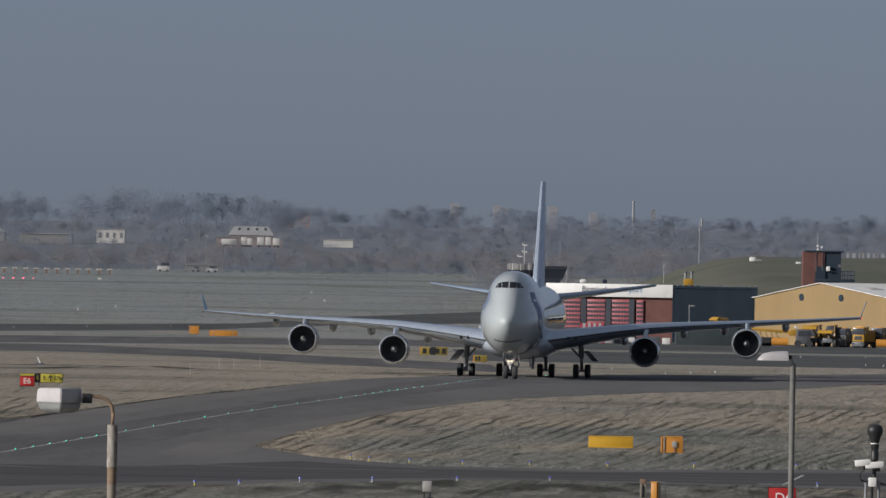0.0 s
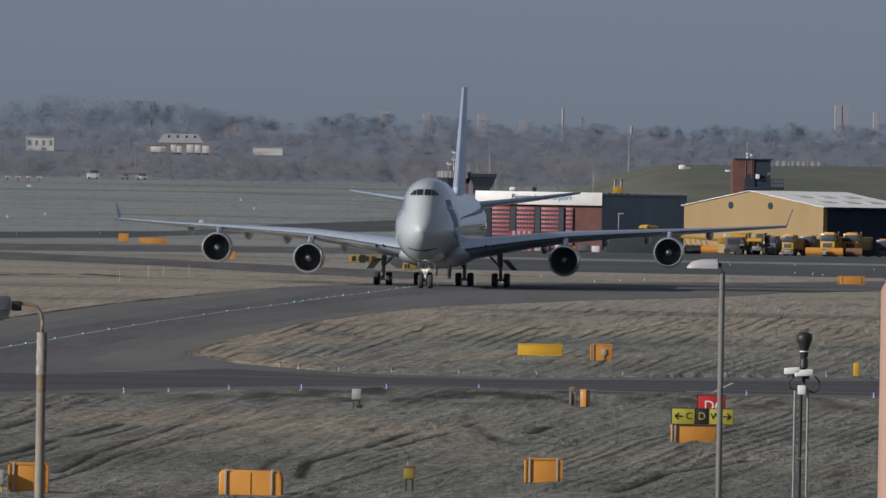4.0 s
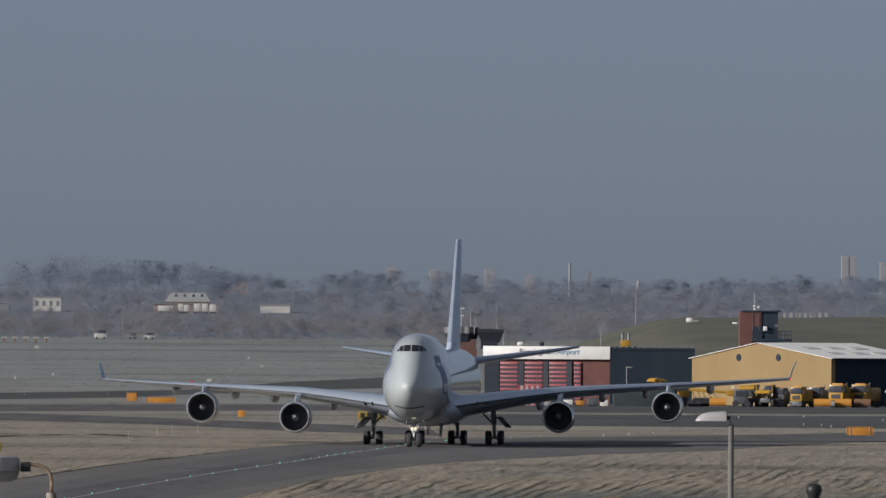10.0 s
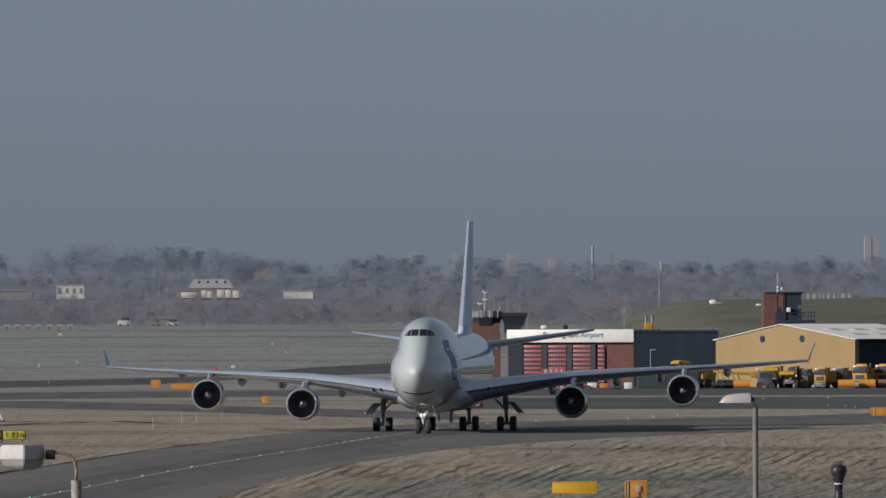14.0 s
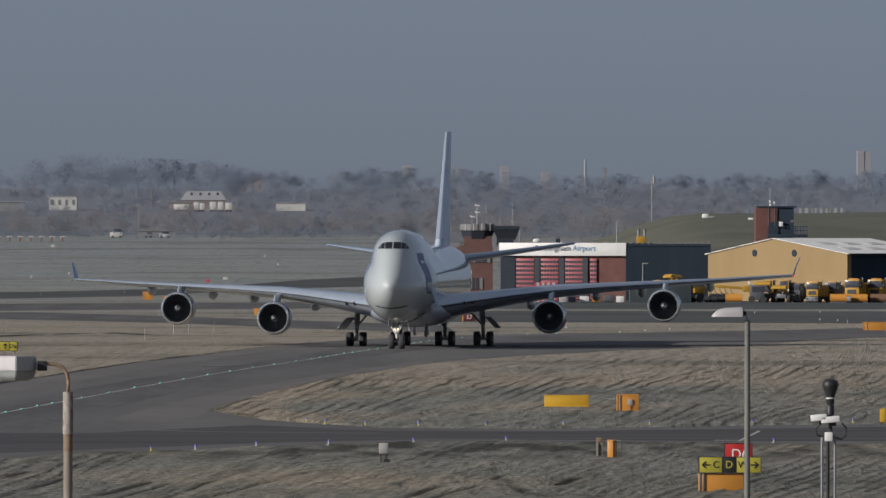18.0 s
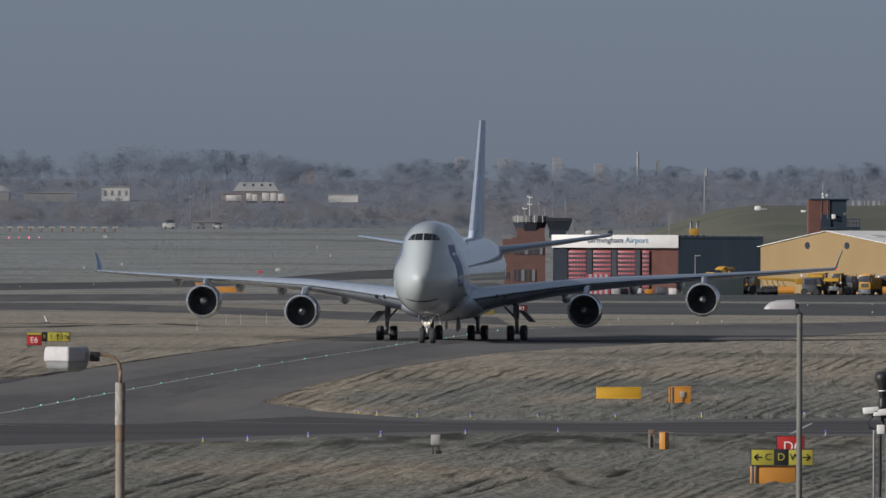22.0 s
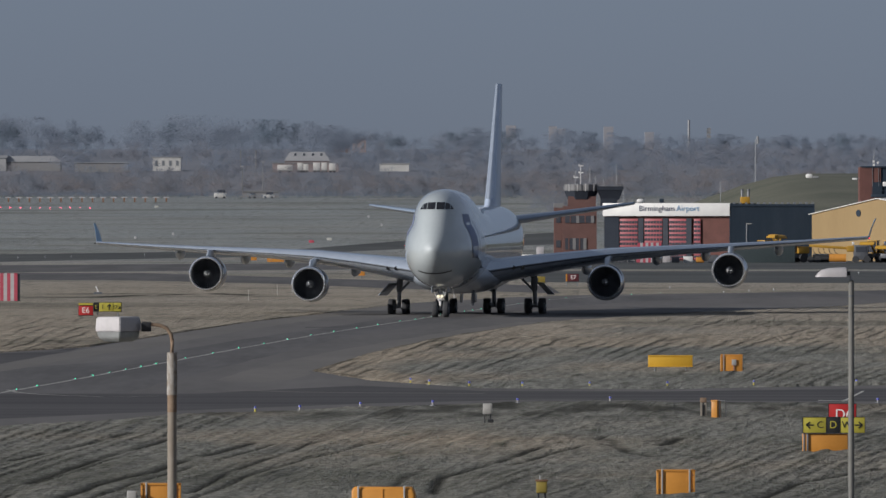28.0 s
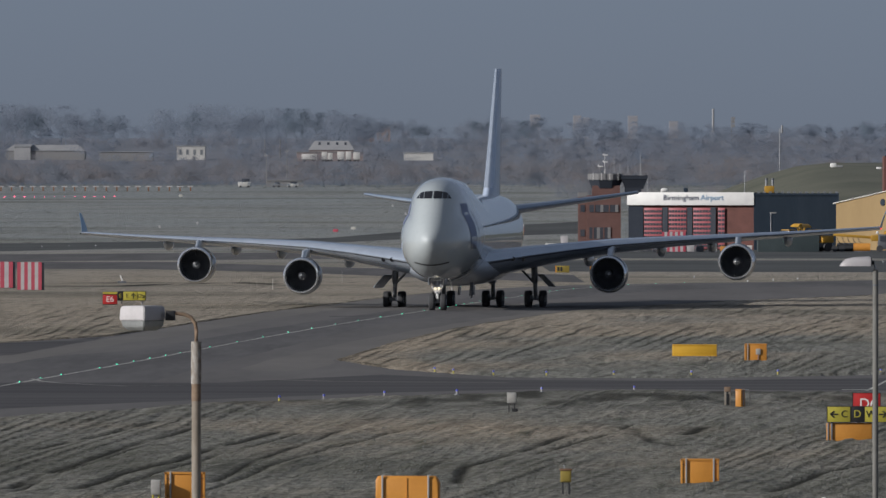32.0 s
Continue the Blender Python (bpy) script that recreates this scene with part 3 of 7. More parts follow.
def grass_tufts():
    """Short fine tufts over the turf nearest the camera, thinning out with distance and in the ruts."""
    rng = np.random.default_rng(21)
    n = 150000
    y = 228 + (800 - 228) * rng.random(n) ** 1.6
    x = y * rng.uniform(-0.047, 0.067, n)
    keep = ~inside(x, y, PAVING) & (furrows(x, y) < 0.12) & (rng.random(n) < np.interp(y, (228, 560, 800), (1, 0.9, 0.2)) * np.clip(soft_noise(swathe_at(x, y) / 0.7 + 13, y / 22 + 2) * 2.2 - 0.35, 0.05, 1))
    x, y = x[keep], y[keep]
    n, blades = len(x), 3
    tall = rng.uniform(0.014, 0.036, n)
    turn = rng.uniform(0, 6.28, (n, 1)) + np.arange(blades) * (6.28 / blades) + rng.uniform(-0.5, 0.5, (n, blades))
    wide = 0.008 + 0.009 * rng.random((n, blades))
    lean = tall[:, None] * rng.uniform(0.6, 2.2, (n, blades))
    c, s = np.cos(turn), np.sin(turn)
    X, Y, T = x[:, None], y[:, None], tall[:, None] * rng.uniform(0.6, 1.2, (n, blades))
    base_z = land(x, y)[:, None] + 0 * c
    root = np.stack([X + 0 * c, Y + 0 * c, base_z], -1)
    side = np.stack([X - s * wide * 2 + c * 0.5 * lean, Y + c * wide * 2 + s * 0.5 * lean, base_z + 0.6 * T], -1)
    tip = np.stack([X + c * lean, Y + s * lean, base_z + T], -1)
    # blades of one tuft share their root, so that a tuft is one piece
    co = np.concatenate([root[:, :1], np.stack([side, tip], 2).reshape(n, -1, 3)], 1)
    k = 1 + 2 * blades
    tri = np.array([[0, 1 + 2 * b, 2 + 2 * b] for b in range(blades)])[None]
    fa = ((np.arange(n) * k)[:, None, None] + tri).reshape(-1, 3).astype(np.int32)
    me = bpy.data.meshes.new("grass_tufts")
    me.vertices.add(n * k)
    me.vertices.foreach_set("co", co.reshape(-1).astype(np.float32))
    me.loops.add(fa.size)
    me.loops.foreach_set("vertex_index", fa.ravel())
    me.polygons.add(len(fa))
    me.polygons.foreach_set("loop_start", np.arange(0, fa.size, 3, dtype=np.int32))
    me.update(calc_edges=True)
    me.materials.append(BLADES)
    tagged(new("grass_tufts", me), "short tufts of pale frosted winter grass", "grass", kind="stuff")


grass_tufts()


def ragged(pts, amp, step=4.0):
    """The outline with worn, uneven edges."""
    out = []
    for (x0, y0), (x1, y1) in zip(pts, pts[1:] + pts[:1]):
        k = min(80, max(1, int(math.dist((x0, y0), (x1, y1)) / step)))
        for i in range(k):
            x, y = x0 + (x1 - x0) * i / k, y0 + (y1 - y0) * i / k
            out.append((x + amp * noise.noise((x * 0.9, y * 0.09, 4)) + 0.4 * amp * noise.noise((x * 3, y * 0.5, 9)), y))
    return out


def strip(name, pts, material, label, z, kind="structure"):
    bm = bmesh.new()
    sheet(bm, ragged(pts, 0.0 if name == "taxiway" else 0.3, 8.0), z)
    return solid(name, bm, material, label, "taxiway", kind=kind)


def band(name, cuts, material, label, z):
    """Paving across the view: cuts of (x, near distance, far distance), laid on the land."""
    xs = sorted({c[0] for c in cuts} | {float(x) for x in np.arange(cuts[0][0], cuts[-1][0], 4.0)})
    cuts = [(x, *(float(np.interp(x, [c[0] for c in cuts], [c[j] for c in cuts])) for j in (1, 2))) for x in xs]
    bm = bmesh.new()
    loft(bm, [[(x, a + (b - a) * k / 8, rise(a + (b - a) * k / 8) + z) for k in range(9)] for x, a, b in cuts], cap=False, closed=False)
    for f in bm.faces:
        if f.normal.z < 0:
            f.normal_flip()
    return solid(name, bm, material, label, "taxiway", kind="structure")


# ---- paving ----
strip("taxiway", PAVING,
      OLDTAR, "grey worn asphalt taxiway junction", 0.02)
strip("taxiway_lane", [(-26, 446), (-13.5, 446), (-10.5, 519), (-5.2, 629), (2.6, 733), (8, 797), (14.5, 845), (21, 885), (35, 915), (60, 960), (110, 1060), (110, 1120), (60, 1025),
                       (35, 965), (9, 900), (4.2, 850), (-3.2, 733), (-11.2, 629), (-17, 540), (-24, 500), (-60, 470), (-60, 446)],
      ASPHALT, "dark asphalt centre lane of the taxiway", 0.0215)
strip("taxiway_lane", [(-60, 384), (-18, 391), (-10, 409), (-2, 424), (5.4, 433), (19, 428), (80, 430), (80, 466), (28, 463), (11, 451), (3, 452), (-3, 466), (-10, 446), (-60, 446)],
      CROSSTAR, "dark asphalt lane of the crossing taxiway", 0.0208)
strip("paved_shoulder", [(-10.0, 480.6), (-9.5, 496.6), (-8.7, 515.5), (-7.5, 539.7), (-5.9, 564.2), (-4.1, 588.6), (-0.9, 630), (2.9, 676), (7.6, 722), (9, 719), (4.5, 670), (0.6, 620), (-2.8, 568),
                         (-4.4, 531), (-5.6, 507.4), (-5.4, 499.6), (-6.2, 482), (-7.7, 474.2), (-9.1, 477.4)], SHOULDER, "pale worn asphalt beside the grass", 0.0225)
strip("paved_shoulder", [(-40, 480), (-23, 522), (-20.4, 576.5), (-18.3, 619.5), (-16.3, 660.6), (-13.3, 710), (-9.0, 760), (-6.2, 798), (-2.0, 848), (-2.6, 810), (-5.6, 768), (-9.0, 720), (-12.3, 668), (-16, 599.3),
                         (-19.4, 548.8), (-21.9, 497.6), (-40, 458)], SHOULDER, "pale asphalt shoulder along the taxiway", 0.0232)
strip("taxiway_wedge", [(-40, 485), (-23.1, 523), (-20.6, 576), (-20.2, 599), (-22.0, 574.4), (-25.2, 566), (-40, 590)], CROSSTAR, "dark asphalt wedge between shoulder and grass", 0.0238)
strip("taxiway_patch", [(-8.1, 688), (-5.0, 690), (-5.0, 694), (-8.1, 692)], CROSSTAR, "small dark repair patch in the taxiway", 0.0245)
band("taxiway_far", [(-300, 800, 1500), (-160, 1180, 1640), (-100, 1400, 1662), (-67, 1490, 1682), (-48, 1578, 1698), (-21, 1679, 1736), (-1.7, 1740, 1844), (30, 1800, 1960)], APRON, "grey asphalt taxiway across the field", 0.012)
band("taxiway_mid", [(-300, 1000, 1180), (-100, 1200, 1370), (-43, 1278, 1440), (-1.3, 1332, 1480), (20, 1350, 1480)], ASPHALT, "dark asphalt taxiway across the field", 0.010)
band("taxiway_near", [(-300, 1160, 1300), (-100, 1150, 1275), (-35, 1131, 1250), (-18, 1089, 1185), (0, 1006, 1112), (14, 960, 1050)], ASPHALT, "dark asphalt taxiway joining the runway crossing", 0.014)
band("apron", [(12, 1335, 1548), (60, 1328, 1545), (400, 1330, 1545)], APRON, "grey asphalt apron before the buildings", 0.008)
band("apron_road", [(12, 1100, 1290), (60, 1085, 1285), (400, 1080, 1290)], APRON, "grey asphalt perimeter taxiway", 0.008)

# ---- the airliner ----
# aft distance, centre height, half width, half height; upper deck: centre height, half width, half height
HULL = [(0.02, 5.2, 0.12, 0.12, 5.2, 0.05, 0.05), (0.25, 5.15, 0.62, 0.62, 5.2, 0.3, 0.3), (0.7, 5.1, 1.05, 1.08, 5.4, 0.6, 0.6), (1.3, 5.1, 1.45, 1.5, 5.8, 0.8, 0.8),
        (2.0, 5.12, 1.8, 1.88, 6.15, 1.05, 1.1), (2.8, 5.14, 2.1, 2.22, 6.6, 1.25, 1.35), (3.6, 5.17, 2.34, 2.5, 7.05, 1.42, 1.5), (4.4, 5.2, 2.54, 2.7, 7.4, 1.58, 1.68),
        (5.4, 5.23, 2.73, 2.86, 7.62, 1.78, 1.88), (6.6, 5.26, 2.9, 2.98, 7.76, 1.95, 2.02), (8.2, 5.3, 3.06, 3.1, 7.84, 2.1, 2.12), (10.5, 5.33, 3.2, 3.2, 7.86, 2.15, 2.15),
        (13, 5.35, 3.25, 3.25, 7.86, 2.15, 2.15), (18, 5.35, 3.25, 3.25, 7.8, 2.12, 2.1), (21, 5.35, 3.25, 3.25, 7.35, 2.08, 1.95), (24, 5.35, 3.25, 3.25, 6.75, 2.0, 1.8),
        (27, 5.35, 3.25, 3.25, 6.2, 1.9, 1.7), (48, 5.35, 3.25, 3.25, 6.0, 1.9, 1.7), (52, 5.48, 3.2, 3.16, 6.0, 1.9, 1.7), (56, 5.8, 2.95, 2.85, 6.2, 1.7, 1.5),
        (60, 6.2, 2.5, 2.4, 6.5, 1.4, 1.3), (64, 6.65, 1.85, 1.8, 6.8, 1.0, 1.0), (67, 7.0, 1.15, 1.15, 7.1, 0.6, 0.6), (68.6, 7.15, 0.6, 0.65, 7.2, 0.3, 0.3)]
HULL_A = np.array(HULL)


HULL_A[:, 2] *= 0.93
HULL_A[:, 5] *= 0.95
HULL_A[:, 6] -= np.interp(HULL_A[:, 0], (4.0, 6.0, 22, 26), (0, 0.16, 0.16, 0))


def hull_at(y):
    return [float(np.interp(y, HULL_A[:, 0], HULL_A[:, k])) for k in range(1, 7)]


def hull_r(y, a):
    """Radius of the hull about its centre at aft distance y in direction a (0: sideways, 90 degrees: up)."""
    zc, w, h, uz, uw, uh = hull_at(y)
    uw *= 0.96
    c, s = math.cos(a), math.sin(a)
    r1 = 1 / math.sqrt((c / w) ** 2 + (s / h) ** 2)
    dz = zc - uz
    qa, qb, qc = (c / uw) ** 2 + (s / uh) ** 2, 2 * s * dz / uh ** 2, (dz / uh) ** 2 - 1
    disc = qb * qb - 4 * qa * qc
    r2 = (-qb + math.sqrt(disc)) / (2 * qa) if disc > 0 else 0.0
    r2 = max(r2, 0.0)
    return (r1 ** 6.5 + r2 ** 6.5) ** (1 / 6.5)


def hull_pt(y, a, off=0.0):
    r = hull_r(y, a) + off
    return (r * math.cos(a), y, hull_at(y)[0] + r * math.sin(a))


def hull_front(x, z):
    """Aft distance at which the hull's skin is met from ahead at sideways x and height z."""
    lo, hi = 0.0, 26.0
    for _ in range(40):
        mid = (lo + hi) / 2
        zc = hull_at(mid)[0]
        inside = math.hypot(x, z - zc) < hull_r(mid, math.atan2(z - zc, x))
        lo, hi = (lo, mid) if inside else (mid, hi)
    return hi


def front_patch(bm, x0, x1, zlo, zhi, n=6, off=0.03):
    """A patch on the nose between x0 and x1; zlo and zhi give its edges at x."""
    rows = []
    for i in range(n + 1):
        x = x0 + (x1 - x0) * i / n
        rows.append([bm.verts.new((x, hull_front(x, z) - off, z)) for z in (zlo(x), (zlo(x) + zhi(x)) / 2, zhi(x))])
    for a, b in zip(rows, rows[1:]):
        for k in range(2):
            bm.faces.new((a[k], b[k], b[k + 1], a[k + 1]))
    return bm


def side_patch(bm, y0, y1, z0, z1, side, n=8, off=0.025, lean=0.0):
    rows = []
    for i in range(n + 1):
        row = []
        for k in range(9):
            z = z0 + (z1 - z0) * k / 8
            y = y0 + (y1 - y0) * i / n + lean * (z - z0)
            zc = hull_at(y)[0]
            lo, hi = 0.0, math.pi / 2 * 0.98
            lo = -hi
            for _ in range(30):
                mid = (lo + hi) / 2
                lo, hi = (mid, hi) if hull_pt(y, mid)[2] < z else (lo, mid)
            p = hull_pt(y, lo, off)
            row.append(bm.verts.new((side * p[0], p[1], p[2])))
        rows.append(row)
    for a, b in zip(rows, rows[1:]):
        for k in range(8):
            bm.faces.new((a[k], b[k], b[k + 1], a[k + 1]))
    bmesh.ops.recalc_face_normals(bm, faces=bm.faces)
    return bm


FOIL = [(0, 0), (0.012, 0.16), (0.05, 0.32), (0.15, 0.47), (0.35, 0.52), (0.6, 0.38), (0.85, 0.14), (1, 0.01), (1, -0.01), (0.85, -0.10), (0.6, -0.30), (0.35, -0.45), (0.15, -0.40), (0.05, -0.26), (0.012, -0.13)]


def foil(x, y, z, chord, thick, drop=0.0, upright=False):
    if upright:
        return [(x + v * thick, y + u * chord, z) for u, v in FOIL]
    return [(x, y + u * chord, z + v * thick - drop * u) for u, v in FOIL]


def wing(side, plane):
    st = [(2.2, 18.4, 17.6, 3.45, 2.2), (5.5, 21.2, 15.3, 3.95, 1.75), (8.5, 24.1, 13.1, 4.35, 1.4), (11.7, 27.1, 11.0, 4.72, 1.15), (16, 31.1, 9.2, 5.0, 0.84),
          (20.9, 35.7, 7.5, 5.25, 0.62), (26, 40.5, 5.9, 5.52, 0.42), (31.4, 45.6, 4.2, 5.85, 0.26)]
    bm = loft(bmesh.new(), [foil(side * x, y, z, c, t, 0.035 * c) for x, y, c, z, t in st])
    w = part("wing", bm, WINGM, plane, "grey swept wing with bare metal leading edge", angle=50)
    edge = loft(bmesh.new(), [[(side * x, y + u * c - 0.02, z + v * t * 1.04) for u, v in ((0.05, 0.32), (0.012, 0.17), (0, 0), (0.012, -0.14), (0.05, -0.27))] for x, y, c, z, t in st], closed=False)
    part("leading_edge", edge, EDGEM, w, "polished metal leading edge")
    gap = loft(bmesh.new(), [[(side * x, y + u * c - 0.035, z + v * t * 1.04) for u, v in ((0.004, -0.045), (0.0075, -0.085))] for x, y, c, z, t in st], closed=False)
    part("slat_gap", gap, DARK, w, "dark gap under the leading edge slat")
    bm = loft(bmesh.new(), [[(side * (31.4 + 0.2 * k * k + 0.32 * k + 0.1 * v), 45.9 + 2.6 * k + u * (3.9 - 2.7 * k), 5.85 + 1.55 * k + 0.1 * (1 - k) * v) for u, v in FOIL] for k in (0, 0.15, 0.5, 1)])
    part("winglet", bm, WLBLUE, w, "upturned blue winglet", angle=60)
    for fx, fy, fz, ln in ((9.3, 33.0, 3.55, 6.5), (14.8, 35.5, 4.25, 5.6), (18.6, 38.0, 4.55, 5.0), (24.3, 42.0, 4.95, 4.2)):
        prof = [(0.05, 0), (0.3, 0.1), (0.44, 0.25), (0.47, 0.45), (0.36, 0.75), (0.05, 1)]
        bm = loft(bmesh.new(), [[(side * fx + 0.8 * r * math.cos(a), fy + ln * k, fz + 1.15 * r * math.sin(a)) for a in [2 * math.pi * i / 14 for i in range(14)]] for r, k in prof])
        part("flap_fairing", bm, GREYP, w, "canoe-shaped flap track fairing")
    for lx in (4.6, 5.3):
        y = 18.4 + (lx - 2.2) * 0.9
        tb = tube(bmesh.new(), (side * lx, y - 0.12, 3.74), (side * lx, y + 0.2, 3.74), 0.17, 0.17, 16)
        part("landing_light", tb, GLASS, w, "dark landing light in the wing root")
    part("position_light", tube(bmesh.new(), (side * 31.5, 45.75, 5.78), (side * 31.5, 46.0, 5.8), 0.06, 0.05, 10), TIPRED if side > 0 else GLASS, w,
         "lit red wingtip light" if side > 0 else "wingtip light")
    return w


def blade_mesh():
    """One twisted fan blade, standing out from the hub along x."""
    bm = bmesh.new()
    rows = []
    for r, tw, hw in ((0.36, 0.95, 0.07), (0.58, 0.72, 0.085), (0.80, 0.55, 0.10), (1.0, 0.42, 0.115), (1.15, 0.3, 0.125)):
        rows.append([(r, s * hw * math.cos(tw) + e, s * hw * math.sin(tw)) for s, e in ((-1, 0), (0, -0.012), (1, 0), (0, 0.012))])
    loft(bm, rows)
    return finish(bm, "fan_blade", FANM, 60)


BLADE_ME = blade_mesh()


def engine(x, y, z, wing_y, wing_z, plane):
    """Turbofan: y is its inlet lip."""
    bm = lathe(bmesh.new(), [(1.165, 0.34), (1.172, 0.24), (1.205, 0.09), (1.275, 0.0), (1.35, 0.06), (1.40, 0.30)], 44, (x, y, z))
    lip = part("engine", bm, LIPM, plane, "turbofan engine with polished inlet lip", angle=60)
    bm = lathe(bmesh.new(), [(1.395, 0.26), (1.42, 0.7), (1.44, 1.4), (1.43, 2.3), (1.36, 3.1), (1.25, 3.7), (1.05, 3.75)], 44, (x, y, z))
    part("cowl", bm, COWLBLUE, lip, "dark blue engine cowl", angle=60)
    bm = lathe(bmesh.new(), [(1.05, 3.3), (0.95, 4.2), (0.75, 5.2), (0.55, 5.9), (0.1, 5.95)], 32, (x, y, z))
    part("exhaust", bm, GEARDK, lip, "dark metal core exhaust", angle=60)
    bm = lathe(bmesh.new(), [(1.20, 1.5), (0.02, 1.5)], 32, (x, y, z))
    part("inlet_duct", lathe(bmesh.new(), [(1.15, 1.45), (1.15, 0.8), (1.164, 0.345)], 44, (x, y, z)), GEARDK, lip, "dark inlet duct", angle=60)
    part("fan_case", bm, GEARDK, lip, "dark fan duct")
    for k in range(34):
        blade = new("fan_blade", BLADE_ME)
        blade.parent = lip
        blade.matrix_basis = pose(x, y + 1.25, z, 0, 360 * k / 34, 0)
    bm = lathe(bmesh.new(), [(0.01, 0.12), (0.11, 0.22), (0.2, 0.45), (0.31, 1.15)], 24, (x, y, z))
    part("spinner", bm, GEARDK, lip, "dark spinner cone")
    bm = bmesh.new()
    rows = []
    for k in range(15):
        a = k / 14 * 4.6 + x
        rr = 0.05 + (0.20 if -15 < x < 0 else 0.13) * k / 14
        wd = 0.03 + (0.09 if -15 < x < 0 else 0.06) * math.sin(math.pi * k / 14)
        rows.append([bm.verts.new((x + q * math.cos(a), y - 0.03 + float(np.interp(q, (0.01, 0.11, 0.2, 0.31), (0.12, 0.22, 0.45, 1.15))), z + q * math.sin(a))) for q in (max(rr - wd, 0.005), rr + wd)])
    for a, b in zip(rows, rows[1:]):
        bm.faces.new((a[0], a[1], b[1], b[0]))
    part("swirl", bm, CREAM, lip, "white swirl painted on the spinner")
    bm = loft(bmesh.new(), [foil(x, y + 0.9, z + 1.35, 6.4, 0.42, upright=True), foil(x, y + 2.2, z + 1.9, 6.4, 0.5, upright=True), foil(x, wing_y + 0.1, wing_z - 0.05, 5.0, 0.46, upright=True), foil(x, wing_y + 1.2, wing_z + 0.12, 4.2, 0.3, upright=True)])
    part("pylon", bm, GREYP, lip, "pale grey engine pylon", angle=60)
    return lip


def wheel_mesh(r=0.62, w=0.46):
    bm = bmesh.new()
    h = w / 2
    prof = [(0.30, -h * 0.7), (r * 0.62, -h * 0.85), (r * 0.86, -h), (r * 0.97, -h * 0.8), (r, -h * 0.35), (r, h * 0.35), (r * 0.97, h * 0.8), (r * 0.86, h), (r * 0.62, h * 0.85), (0.30, h * 0.7)]
    n = 26
    loft(bm, [[(y, q * math.cos(2 * math.pi * i / n), q * math.sin(2 * math.pi * i / n)) for i in range(n)] for q, y in prof], cap=True)
    return finish(bm, "wheel", TYRE, 50)


def hub_mesh(w=0.46):
    bm = bmesh.new()
    for s in (-1, 1):
        tube(bm, (s * w * 0.28, 0, 0), (s * w * 0.43, 0, 0), 0.31, 0.26, 18)
        for k in range(6):
            a = k * math.pi / 3
            box(bm, s * w * 0.43, 0.19 * math.cos(a), 0.19 * math.sin(a), 0.03, 0.07, 0.07)
    return finish(bm, "rim", STEEL)


WHEELS = []
WHEEL_ME, HUB_ME = wheel_mesh(), hub_mesh()


def wheel(parent, x, y):
    w = new("wheel", WHEEL_ME)
    w.parent, w.location = parent, (x, y, 0.62)
    WHEELS.append((w, x, y))


def bogie_gear(x, y, top, plane, name, lean=0.0, door=0):
    bm = tube(bmesh.new(), (x, y, 0.75), (x + lean * 0.5, y, 1.9), 0.16, 0.17, 16)
    tube(bm, (x + lean * 0.5, y, 1.85), (x + lean, y, top), 0.24, 0.26, 16)
    tube(bm, (x, y - 0.95, 0.62), (x, y + 0.95, 0.62), 0.15, 0.15, 12)
    for k in (-0.74, 0.74):
        tube(bm, (x - 0.6, y + k, 0.62), (x + 0.6, y + k, 0.62), 0.09, 0.09, 12)
        for s in (-1, 1):
            tube(bm, (x + s * 0.26, y + k, 0.62), (x + s * 0.38, y + k, 0.62), 0.25, 0.25, 16)
    box(bm, x, y - 0.2, 1.35, 0.2, 0.5, 0.5, 0.04)
    g = part(name, bm, GEARMD, plane, "dark grey main landing gear leg with four-wheel bogie")
    s = 1 if x > 0 else -1
    part("side_brace", tube(tube(bmesh.new(), (x, y - 0.1, 1.7), (x - s * 1.7, y - 0.1, top + 0.1), 0.09, 0.09, 10), (x, y + 0.3, 1.9), (x, y + 2.0, top + 0.2), 0.08, 0.08, 10), GEARMD, g)
    part("torque_link", box(box(bmesh.new(), x, y - 0.32, 1.2, 0.14, 0.08, 0.5, 0.02), x + 0.05, y - 0.3, 1.62, 0.22, 0.1, 0.3, 0.02), STEEL, g, "metal torque link")
    if door:
        m = Matrix.Translation((x + s * 0.85, y - 0.2, 2.0)) @ Matrix.Rotation(radians(s * 24), 4, "Z") @ Matrix.Rotation(radians(-s * 45), 4, "Y")
        part("gear_door", box(bmesh.new(), 0, 0, 0, 0.07, 1.5, 1.35, 0.02, m=m), GREYP, g, "grey landing gear door hanging open")
    for k in (-0.74, 0.74):
        for q in (-0.56, 0.56):
            wheel(g, x + q, y + k)
    return g


